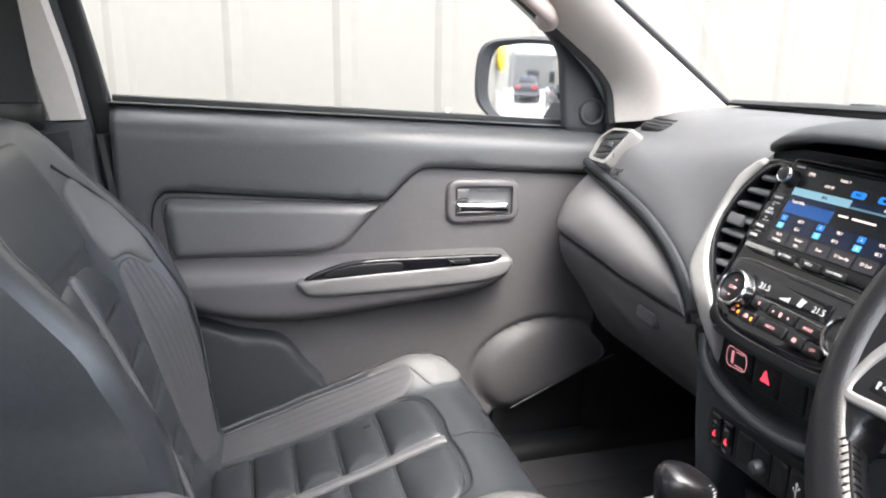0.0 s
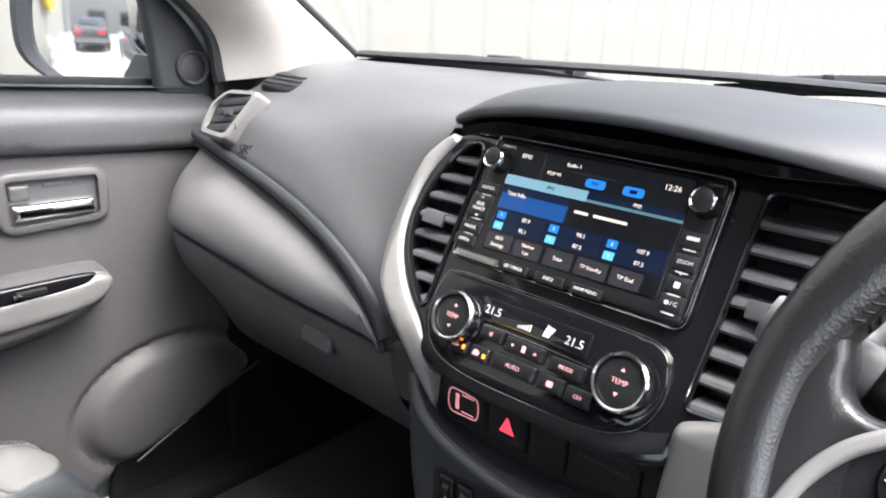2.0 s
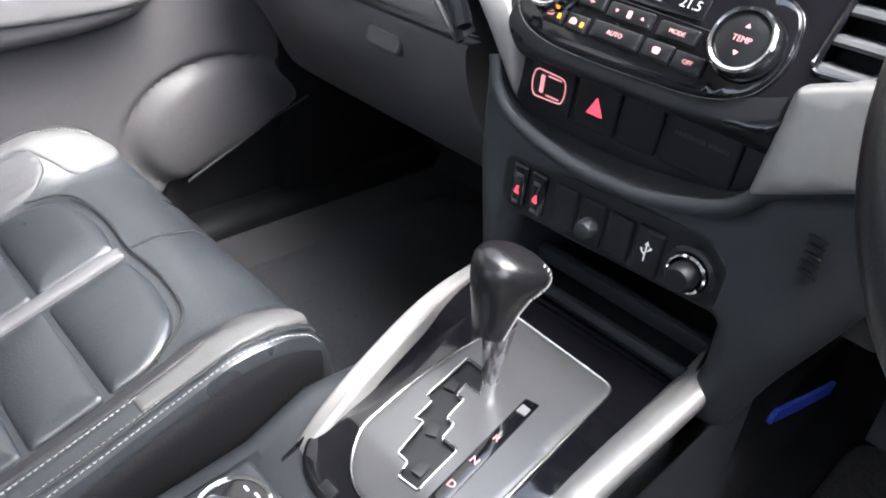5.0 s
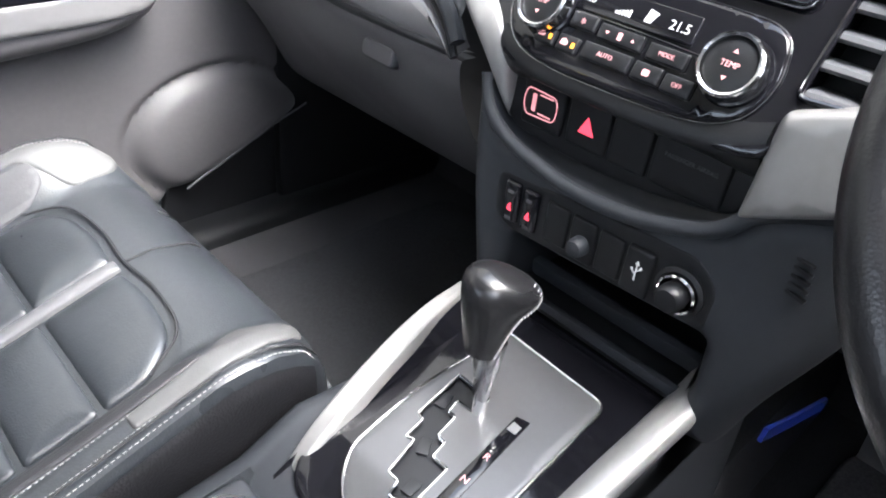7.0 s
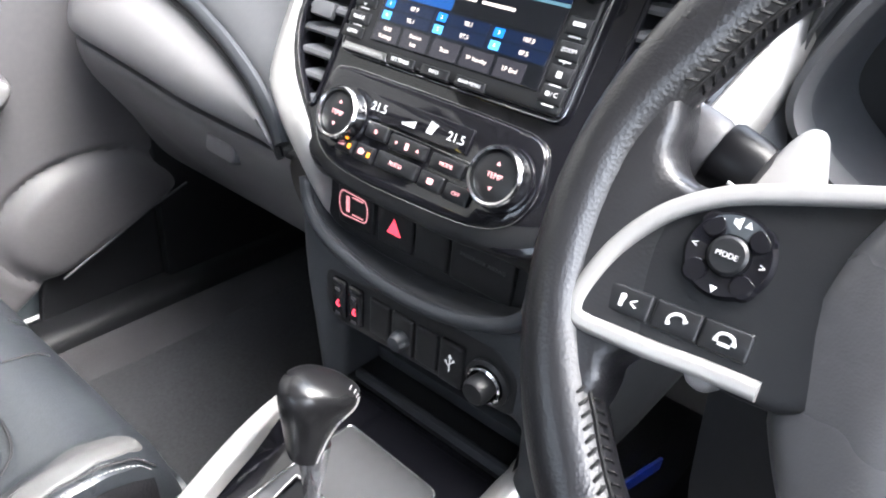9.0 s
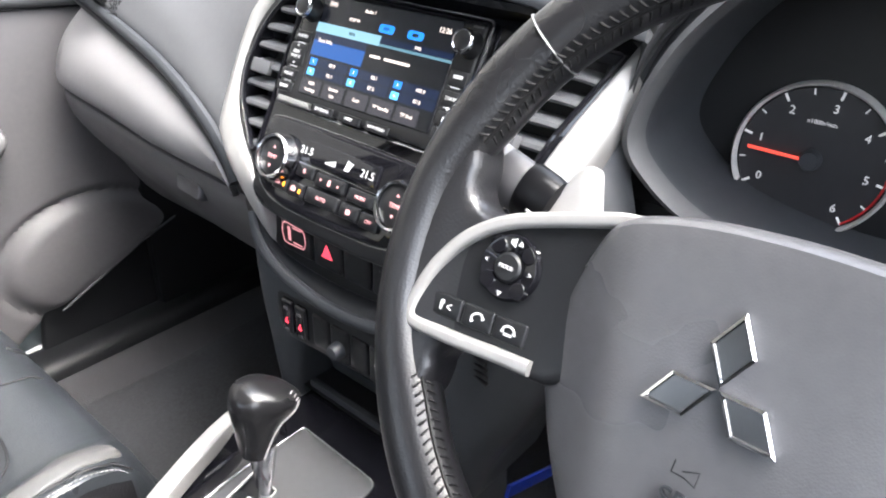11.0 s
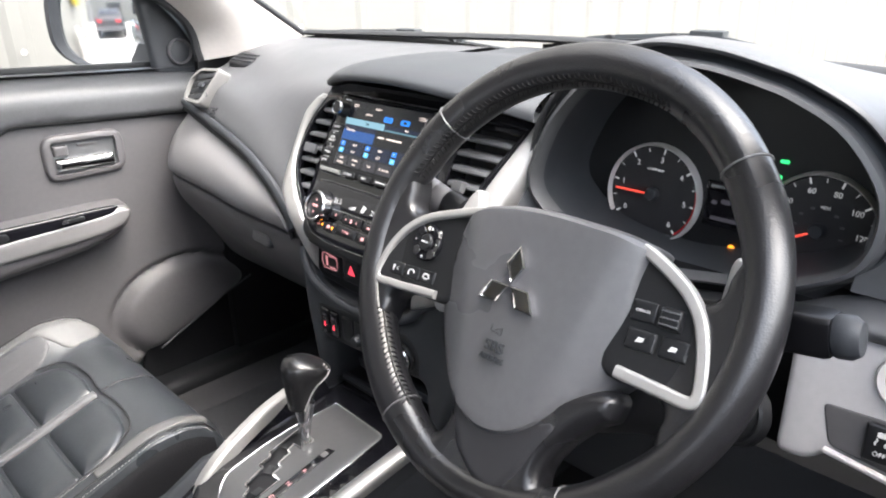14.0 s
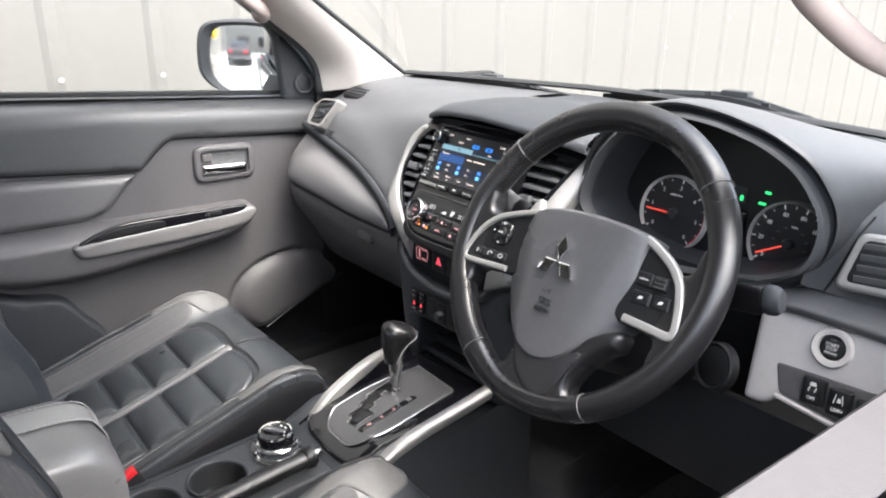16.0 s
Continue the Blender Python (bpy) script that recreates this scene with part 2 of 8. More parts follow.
def panel(outline, surf, height=0.004, edge=0.006, res=0.014, back=0.006, relief=None, holes=()):
    """A sheet with a rounded, raised edge. outline: (u, v); surf(u, v, h) gives the place; relief(u, v) adds height."""
    from mathutils.geometry import delaunay_2d_cdt
    ring = []
    n = len(outline)
    for i in range(n):
        a, b = Vector(outline[i]), Vector(outline[(i + 1) % n])
        k = max(1, int((b - a).length / min(res, max(edge, 0.004))))
        ring += [a + (b - a) * (j / k) for j in range(k)]
    area = sum(ring[i - 1].x * ring[i].y - ring[i].x * ring[i - 1].y for i in range(len(ring)))
    if area < 0:
        ring.reverse()
    m = len(ring)
    pts = []
    for f in (0.12, 0.4, 0.8) if edge < 0.012 else (0.03, 0.1, 0.2, 0.35, 0.5, 0.65, 0.8, 0.95):
        d = f * edge
        for i in range(m):
            t = (ring[(i + 1) % m] - ring[i - 1])
            if t.length < 1e-9:
                continue
            nrm = Vector((-t.y, t.x)).normalized()
            pts.append((*(ring[i] + nrm * d), d))
    R = np.array([tuple(p) for p in ring])
    lo, hi = R.min(0), R.max(0)
    gx, gy = np.meshgrid(np.arange(lo[0], hi[0], res), np.arange(lo[1], hi[1], res * 0.9))
    gx[::2] += res / 2
    P = np.c_[gx.ravel(), gy.ravel()]
    d, ins = inside_gap(P, ring)
    P = P[ins & (d > max(edge * 1.05, res * 0.35))]
    if pts:
        Q = np.array(pts)
        d, ins = inside_gap(Q[:, :2], ring)
        P = np.r_[P, Q[ins & (d > Q[:, 2] * 0.85), :2]]
    cuts = []
    for hole in holes:
        hp = []
        for i in range(len(hole)):
            a, b = Vector(hole[i - 1]), Vector(hole[i])
            k = max(1, int((b - a).length / res))
            hp += [a + (b - a) * (j / k) for j in range(k)]
        d, ins = inside_gap(P, hp)
        P = P[~ins & (d > res * 0.2)]
        cuts.append(hp)
    co, lines = [Vector(p) for p in ring] + [Vector(p) for p in P], []
    for hp in cuts:
        n0 = len(co)
        co += hp
        lines += [(n0 + i, n0 + (i + 1) % len(hp)) for i in range(len(hp))]
    v, _, faces, *_ = delaunay_2d_cdt(co, lines, [list(range(m))], 1, 1e-6)
    if cuts:
        C = np.array([np.mean([tuple(v[i]) for i in f], axis=0) for f in faces])
        keep = np.ones(len(faces), bool)
        for hp in cuts:
            keep &= ~inside_gap(C, hp)[1]
        faces = [f for f, k in zip(faces, keep) if k]
    V = np.array([tuple(p) for p in v])
    d, _ = inside_gap(V, ring)
    q = 1 - np.clip(d / edge, 0, 1)
    H = height * np.sqrt(np.maximum(1 - q * q, 0))
    bm = bmesh.new()
    vs, order = [], {}
    for (x, y), h in zip(V, H):
        e = relief(x, y) if relief else 0.0
        vs.append(bm.verts.new(surf(x, y, h + e)))
        order[vs[-1]] = len(vs) - 1
    for f in faces:
        try:
            bm.faces.new([vs[i] for i in f])
        except ValueError:
            pass
    if back > 0:
        rim = [e for e in bm.edges if len(e.link_faces) == 1]
        low = {}
        for e in rim:
            for w in e.verts:
                if w not in low:
                    i = order[w]
                    low[w] = bm.verts.new(surf(V[i][0], V[i][1], -back))
        for e in rim:
            a, b = e.verts
            f = e.link_faces[0]
            lv = list(f.verts)
            i = lv.index(a)
            if lv[(i + 1) % len(lv)] is b:
                a, b = b, a
            try:
                bm.faces.new((a, b, low[b], low[a]))
            except ValueError:
                pass
    return bm


def on(m, bend=None):
    """The surface function of a flat pose: u and v along its x and y, h along its z."""
    def f(u, v, h):
        return m @ Vector((u, v, h + (bend(u, v) if bend else 0.0)))
    return f


def loft(rows, close_u=False, close_v=False, caps=False):
    """Faces between rows of points."""
    bm = bmesh.new()
    g = [[bm.verts.new(p) for p in r] for r in rows]
    n, k = len(g), len(g[0])
    for i in range(n if close_u else n - 1):
        for j in range(k if close_v else k - 1):
            a, b, c, d = g[i][j], g[(i + 1) % n][j], g[(i + 1) % n][(j + 1) % k], g[i][(j + 1) % k]
            try:
                bm.faces.new((a, b, c, d))
            except ValueError:
                pass
    if caps:
        for r in (g[0], g[-1]):
            try:
                bm.faces.new(r)
            except ValueError:
                pass
    bmesh.ops.recalc_face_normals(bm, faces=bm.faces)
    return bm


def sweep(path, section, up=(0, 0, 1), closed=False, scale=None):
    """A bar of a given section (a, b) along a path; b points along up."""
    P = [Vector(p) for p in path]
    rows, n = [], len(P)
    for i, p in enumerate(P):
        t = (P[(i + 1) % n] - P[i - 1]) if closed or 0 < i < n - 1 else (P[1] - P[0] if i == 0 else P[-1] - P[-2])
        t = t.normalized()
        u = up(p) if callable(up) else Vector(up)
        s = t.cross(u).normalized()
        w = s.cross(t)
        k = scale(i / (n - 1)) if scale else 1.0
        rows.append([p + s * a * k + w * b * k for a, b in section])
    return loft(rows, close_u=closed, close_v=True, caps=not closed)


def oval(a, b, n=12):
    return [(a * math.cos(2 * math.pi * i / n), b * math.sin(2 * math.pi * i / n)) for i in range(n)]


def lathe(prof, m, n=40, cap=True):
    """A turned shape: (radius, height) rows round the pose's z."""
    rows = []
    for r, h in prof:
        rows.append([m @ Vector((r * math.cos(2 * math.pi * i / n), r * math.sin(2 * math.pi * i / n), h)) for i in range(n)])
    bm = loft(rows, close_v=True, caps=False)
    bm.verts.ensure_lookup_table()
    if cap:
        for k in (0, len(prof) - 1):
            try:
                bm.faces.new([bm.verts[k * n + i] for i in range(n)])
            except ValueError:
                pass
    bmesh.ops.recalc_face_normals(bm, faces=bm.faces)
    return bm


def box(m, sx, sy, sz, bevel=0.002, seg=2, taper=1.0):
    bm = bmesh.new()
    bmesh.ops.create_cube(bm, size=1.0)
    for v in bm.verts:
        k = taper if v.co.z > 0 else 1.0
        v.co = Vector((v.co.x * sx * k, v.co.y * sy * k, v.co.z * sz))
    if bevel:
        bmesh.ops.bevel(bm, geom=list(bm.edges), offset=min(bevel, 0.45 * min(sx, sy, sz)), segments=seg, profile=0.6, affect="EDGES")
    bmesh.ops.transform(bm, matrix=m, verts=bm.verts)
    return bm


def plate(outline, m, thick=0.003, bevel=0.0006):
    """A flat plate cut to an outline, its front edge eased; the pose's z is its front."""
    bm = bmesh.new()
    pts = [Vector(p) for p in outline]
    if sum(pts[i - 1].x * pts[i].y - pts[i].x * pts[i - 1].y for i in range(len(pts))) < 0:
        pts.reverse()
    c = sum(pts, Vector((0, 0))) / len(pts)
    n = len(pts)
    rows = []
    for h, inset in ((-thick, 0), (-bevel, 0), (0, bevel)):
        row = []
        for i, p in enumerate(pts):
            t = pts[(i + 1) % n] - pts[i - 1]
            q = p + (Vector((-t.y, t.x)).normalized() * inset if t.length else Vector((0, 0)))
            row.append(bm.verts.new(m @ Vector((q.x, q.y, h))))
        rows.append(row)
    for a, b in zip(rows, rows[1:]):
        for i in range(n):
            j = (i + 1) % n
            bm.faces.new((a[i], a[j], b[j], b[i]))
    top = bm.faces.new(rows[-1])
    bot = bm.faces.new(list(reversed(rows[0])))
    bmesh.ops.triangulate(bm, faces=[top, bot], quad_method="BEAUTY", ngon_method="EAR_CLIP")
    return bm


def writing(body, size, m, mat, parent, name="marking", deep=0.0002, align="CENTER"):
    """Raised letters in the built-in font, as a mesh."""
    c = bpy.data.curves.new(name, "FONT")
    c.body, c.size, c.extrude, c.align_x, c.align_y, c.resolution_u = body, size, deep, align, "CENTER", 3
    o = bpy.data.objects.new(name, c)
    scene.collection.objects.link(o)
    me = bpy.data.meshes.new_from_object(o.evaluated_get(bpy.context.evaluated_depsgraph_get()))
    bpy.data.objects.remove(o)
    bpy.data.curves.remove(c)
    me.transform(m)
    me.materials.clear()
    me.materials.append(M[mat])
    ob = new(name, me)
    ob.parent = parent
    ob.matrix_parent_inverse = world_of(parent).inverted()
    return ob


def bar(w, h, m, mat, parent, name="marking"):
    return part(name, plate(rect(w, h, min(w, h) * 0.3), m @ Matrix.Translation((0, 0, 0.0006)), 0.0005, 0.0001), mat, parent)


# ---- the yard ----
ground = finish("ground", loft([[(x, y, 0.0) for y in (-60, -20, -8, -3, 0, 1.9, 2.5, 60)] for x in (-80, -20, -8, -3, 0, 4, 20, 80)]), "tarmac")
tagged(ground, "worn pale grey concrete yard beside a clad building", "ground", kind="structure")

wall_north = thing("wall_north", (0, 1.9, 0), "cream profiled steel cladding wall with vertical ribs", "wall", kind="structure")
part("backing", box(pose(9.0, 2.00, 3.0), 25.7, 0.12, 6.0, 0), "cladding", wall_north)
PITCH = 0.333
prof = [(-PITCH / 2, 0), (-0.040, 0), (-0.018, 0.010), (0.018, 0.010), (0.040, 0), (PITCH / 2, 0)]
sheet = loft([[(a, -b, z) for a, b in prof] for z in (0.02, 6.0)])
for f in sheet.faces:
    f.smooth = False
first = part("cladding_sheet", sheet, "cladding", wall_north, flat=True)
first.location = (-0.165 - 11 * PITCH, 1.83, 0)
first.matrix_parent_inverse = Matrix.Translation((0, -1.9, 0))
for i in range(-10, 60):
    o = first.copy()
    scene.collection.objects.link(o)
    o.location = (-0.165 + i * PITCH, 1.83, 0)
rivet = lathe([(0.0005, 0.006), (0.006, 0.004), (0.009, 0.0)], axes((0, 0, 0), (1, 0, 0), (0, 0, 1)), 10)
bolt = part("cladding_bolt", rivet, "silver_dim", wall_north)
bolt.matrix_parent_inverse = Matrix.Translation((0, -1.9, 0))
bolt.location = (-0.165, 1.80, 1.165)
for i in range(1, 26):
    o = bolt.copy()
    scene.collection.objects.link(o)
    o.location = (-0.165 + i * PITCH * (2 if i > 4 else 1), 1.80, 1.165 if i % 3 else 1.33)

# what stands behind the car, seen in the wing mirror
shed = thing("far_building", (-34, -1, 0), "white low commercial building at the end of the yard", "building")
part("wall", box(pose(-34, -3, 2.2), 4, 22, 4.4, 0.05), "cladding", shed)
part("roof", box(pose(-34, -3, 4.55), 4.6, 22.6, 0.3, 0.05), "silver_dim", shed)
for k in range(4):
    part("window", box(pose(-31.97, -9 + 4 * k, 1.6), 0.08, 2.2, 1.4, 0.02), "gloss", shed)
side_shed = thing("lean_to", (-4.6, 2.4, 0), "grey lean-to canopy at the end of the clad wall", "canopy")
part("roof", box(pose(-4.9, 2.75, 2.55), 2.2, 1.5, 0.10, 0.02), "silver_dim", side_shed)
for k in range(3):
    part("post", box(pose(-4.0 - 0.9 * k, 2.08, 1.25), 0.09, 0.09, 2.5, 0.01), "light_grey", side_shed)
rail = thing("slatted_railing", (-3.4, 1.70, 0), "white slatted railing in front of the wall", "railing")
for k in range(9):
    part("slat", box(pose(-3.2, 1.70, 0.20 + 0.105 * k), 1.5, 0.025, 0.055, 0.006), "trim", rail)
for k in range(3):
    part("post", box(pose(-3.9 + 0.7 * k, 1.73, 0.56), 0.04, 0.04, 1.12, 0.006), "trim", rail)
reel = thing("hose_reel", (-2.75, 1.82, 1.55), "yellow round hose reel hung on the wall", "hose reel")
M["yellow"] = material("yellow_plastic", (0.75, 0.55, 0.03), 0.5)
part("drum", lathe([(0.02, 0.09), (0.17, 0.09), (0.19, 0.05), (0.17, 0.0), (0.02, 0.0)], axes((-2.75, 1.79, 1.55), (1, 0, 0), (0, 0, 1)), 24), "yellow", reel)
part("hub", lathe([(0.01, 0.12), (0.07, 0.12), (0.07, 0.08)], axes((-2.75, 1.79, 1.55), (1, 0, 0), (0, 0, 1)), 16), "grey", reel)


def parked_car(x, y):
    """A dark saloon seen from its tail in the mirror."""
    c = thing("parked_car", (x, y, 0), "dark grey saloon car parked in the yard", "car")
    m = pose(x, y, 0)
    side = [(-2.1, 0.35), (-2.2, 0.62), (-2.05, 0.86), (-1.0, 0.95), (-0.35, 1.38), (0.85, 1.42), (1.6, 1.02), (2.15, 0.96), (2.25, 0.60), (2.15, 0.33)]
    s = spline(side, 5, True)
    rows = [[m @ Vector((a, w * (1 - 0.22 * max(0, (b - 0.9)) / 0.5), b)) for a, b in s] for w in (-0.86, -0.90, -0.5, 0, 0.5, 0.90, 0.86)]
    part("body", loft(rows, close_v=True, caps=True), "carpet", c)
    for wx in (-1.35, 1.40):
        for wy in (-0.86, 0.86):
            part("wheel", lathe([(0.05, 0.06), (0.20, 0.07), (0.30, 0.08), (0.32, 0.0), (0.30, -0.08), (0.05, -0.08)], axes(m @ Vector((wx, wy, 0.32)), (1, 0, 0), (0, 0, 1)), 20), "rubber", c)
    for wy in (-0.6, 0.6):
        part("tail_light", box(m @ pose(2.2, wy, 0.82), 0.10, 0.34, 0.13, 0.03), "red", c)
    part("rear_window", box(m @ pose(1.25, 0, 1.24, 0, 28, 0), 0.60, 1.25, 0.02, 0.01), "gloss", c)
    return c


parked_car(-14.5, 2.2)

# ---- the vehicle's shell ----
shell = thing("pickup_cab", (0, 0, 0.5), "pickup cab shell with pale pillar trims and dark carpet", "vehicle cab")
part("floor_carpet", loft([[(x, y, 0.50 + (0.10 if abs(y) < 0.13 else 0.0)) for y in (-0.76, -0.5, -0.14, -0.12, 0.12, 0.14, 0.5, 0.76)] for x in (-1.75, -0.7, -0.2, 0.2, 0.45, 0.62)]), "carpet", shell)
part("toe_board", loft([[(x, y, z) for y in (-0.80, -0.4, -0.13, 0.13, 0.4, 0.80)] for x, z in ((0.56, 0.50), (0.68, 0.60), (0.76, 0.75), (0.76, 1.06))]), "carpet", shell)
for s in (1, -1):
    part("side_sill", box(pose(-0.55, s * 0.775, 0.46), 2.3, 0.09, 0.14, 0.03, 3), "black", shell)
    part("kick_panel", box(pose(0.52, s * 0.80, 0.80), 0.62, 0.05, 0.86, 0.01), "black", shell)
rows = []
for x, z, w in ((-0.19, 1.63, 0.545), (-0.40, 1.70, 0.57), (-0.8, 1.735, 0.585), (-1.3, 1.72, 0.58), (-1.62, 1.66, 0.56)):
    rows.append([(x, w * k, z - 0.05 * abs(k) ** 3) for k in (-1, -0.9, -0.6, -0.3, 0, 0.3, 0.6, 0.9, 1)])
lining = part("headliner", loft(rows), "headliner", shell)
part("roof_skin", loft([[(x - 0.01, y * 1.12, z + 0.05) for x, y, z in r] for r in rows]), "paint", shell)
for s in (1, -1):
    part("cant_rail", sweep([(-0.20, s * 0.60, 1.60), (-0.5, s * 0.635, 1.655), (-0.9, s * 0.645, 1.67), (-1.3, s * 0.64, 1.655), (-1.64, s * 0.62, 1.60)], oval(0.055, 0.045, 12)), "headliner", shell)
    inner = spline([(0.392, s * 0.650, 1.253), (0.25, s * 0.626, 1.344), (0.11, s * 0.602, 1.433), (-0.18, s * 0.552, 1.622)], 6)
    outer = spline([(0.205, s * 0.745, 1.215), (0.180, s * 0.745, 1.300), (0.045, s * 0.735, 1.405), (-0.25, s * 0.690, 1.615)], 6)
    rows = []
    for a, b in zip(inner, outer):
        row = []
        for k in range(9):
            t = k / 8
            p = a.lerp(b, t)
            bulge = 0.030 * math.sin(math.pi * t)
            row.append(p + Vector((-0.45 * bulge, -s * bulge, -0.1 * bulge)))
        rows.append(row)
    part("a_pillar_trim", loft(rows), "trim", shell, "pale grey moulded A-pillar trim")
    part("windscreen_edge", sweep([p + Vector((0.006, s * 0.004, 0.004)) for p in inner], oval(0.006, 0.006, 8)), "rubber", shell)
    part("door_seal", sweep([p + Vector((0.0, s * 0.004, 0)) for p in outer], oval(0.012, 0.010, 8)), "rubber", shell)
    part("a_pillar_skin", loft([[p + Vector((0.004, s * 0.022, -0.006)) for p in inner], [p + Vector((0.02, s * 0.10, 0.0)) for p in outer]]), "paint", shell)
    # the pillar behind the front door
    ys = s
    rows = []
    for z, x0, x1, y in ((1.225, -0.745, -0.845, 0.765), (1.30, -0.757, -0.850, 0.750), (1.45, -0.785, -0.875, 0.715), (1.62, -0.830, -0.935, 0.660)):
        rows.append([(x0, ys * (y + 0.03), z), (x0 - 0.006, ys * (y + 0.006), z), (x0 - 0.05, ys * (y - 0.010), z), (x0 - 0.055, ys * (y - 0.002), z), (x1 + 0.02, ys * (y - 0.008), z), (x1, ys * (y + 0.02), z)])
    part("b_pillar_trim", loft(rows), "trim", shell, "pale grey upper B-pillar trim")
    rows = []
    for z, x0, x1, y in ((0.55, -0.70, -0.93, 0.775), (0.9, -0.71, -0.92, 0.770), (1.12, -0.728, -0.90, 0.765), (1.222, -0.742, -0.87, 0.760)):
        rows.append([(x0, ys * (y + 0.04), z), (x0 - 0.008, ys * (y - 0.004), z), (x0 - 0.09, ys * (y - 0.014), z), (x1, ys * (y + 0.02), z)])
    part("lower_b_pillar_trim", loft(rows), "dash", shell, "dark grey lower B-pillar trim")
    # rear side: door, window opening and pillar
    part("rear_door_panel", box(pose(-1.28, ys * 0.80, 0.86), 0.72, 0.09, 0.70, 0.02), "dash_dark", shell)
    part("rear_quarter", box(pose(-1.66, ys * 0.72, 1.10), 0.10, 0.18, 1.15, 0.02), "trim", shell)
part("rear_wall", box(pose(-1.72, 0, 0.84), 0.06, 1.5, 0.72, 0.02), "dash_dark", shell)
part("rear_header", box(pose(-1.68, 0, 1.60), 0.06, 1.3, 0.10, 0.02), "headliner", shell)
base = spline([(0.392, 0.650, 1.253), (0.447, 0.33, 1.258), (0.480, 0.0, 1.262), (0.447, -0.33, 1.258), (0.392, -0.650, 1.253)], 5)
head = spline([(-0.18, 0.552, 1.622), (-0.155, 0.28, 1.640), (-0.145, 0, 1.646), (-0.155, -0.28, 1.640), (-0.18, -0.552, 1.622)], 5)
ws = part("windscreen", loft([[a.lerp(b, k / 6) + Vector((0.03, 0, 0.035)) * math.sin(math.pi * k / 6) + Vector((0.012, 0, 0.004)) for a, b in zip(base, head)] for k in range(7)]), "glass", shell, "clear laminated windscreen")
ws.visible_shadow = False
part("windscreen_border", sweep([p + Vector((0.016, 0, 0.006)) for p in base], oval(0.016, 0.006, 8)), "rubber", shell)

body = thing("pickup_truck", (0, 0, 0.4), "pale silver pickup bodywork outside the cab", "vehicle body")
hood = spline([(0.56, 1.165), (0.62, 1.15), (0.9, 1.14), (1.3, 1.08), (1.62, 0.98), (1.72, 0.76)], 4)
part("bonnet", loft([[(x, w, z - 0.10 * (abs(w) / 0.80) ** 4) for x, z in hood] for w in (-0.86, -0.80, -0.68, -0.5, -0.25, 0, 0.25, 0.5, 0.68, 0.80, 0.86)]), "paint", body)
part("scuttle", loft([[(0.50 + d, y, 1.235 + 0.006 * k) for y in (-0.70, -0.35, 0, 0.35, 0.70)] for k, d in ((0, -0.03), (-1, 0.03), (-2, 0.10), (-3, 0.20))]), "rubber", body)
for s in (1, -1):
    prof = [(0.52, 0.80), (0.86, 0.50), (0.895, 0.75), (0.900, 1.00), (0.880, 1.14), (0.862, 1.205)][1:]
    part("side_skin", loft([[(x, s * w, z + (0.03 if x < -0.6 else 0.0)) for w, z in prof] for x in (0.62, 0.2, -0.35, -0.8, -1.3, -1.7)]), "paint", body)
    part("bed_side", box(pose(-2.45, s * 0.86, 0.86), 1.42, 0.10, 0.66, 0.04, 3), "paint", body)
part("tailgate", box(pose(-3.17, 0, 0.84), 0.08, 1.66, 0.62, 0.03), "paint", body)
part("bed_floor", box(pose(-2.45, 0, 0.60), 1.5, 1.6, 0.06, 0), "rubber", body)
for s in (1, -1):
    g = part("rear_side_glass", loft([[(x, s * y, z) for x in (-0.90, -1.2, -1.60)] for y, z in ((0.835, 1.24), (0.79, 1.42), (0.71, 1.62))]), "glass", body, "clear rear side window")
    g.visible_shadow = False
    part("window_line", sweep([(x, s * 0.862, 1.225 - 0.02 * (x > -0.6)) for x in (0.15, -0.4, -0.9, -1.65)], rect(0.010, 0.016, 0.003)), "rubber", body)
    part("door_handle", box(pose(-0.66, s * 0.915, 1.02), 0.16, 0.03, 0.025, 0.008), "chrome", body)
for wx in (1.15, -2.35):
    for s in (1, -1):
        part("wheel", lathe([(0.05, 0.09), (0.22, 0.10), (0.34, 0.10), (0.37, 0.05), (0.37, -0.05), (0.34, -0.10), (0.05, -0.10)], axes((wx, s * 0.76, 0.37), (1, 0, 0), (0, 0, 1)), 24), "rubber", body)

# ---- front doors ----
def sill_z(x):
    return 1.223 - 0.0575 * (x + 0.37)


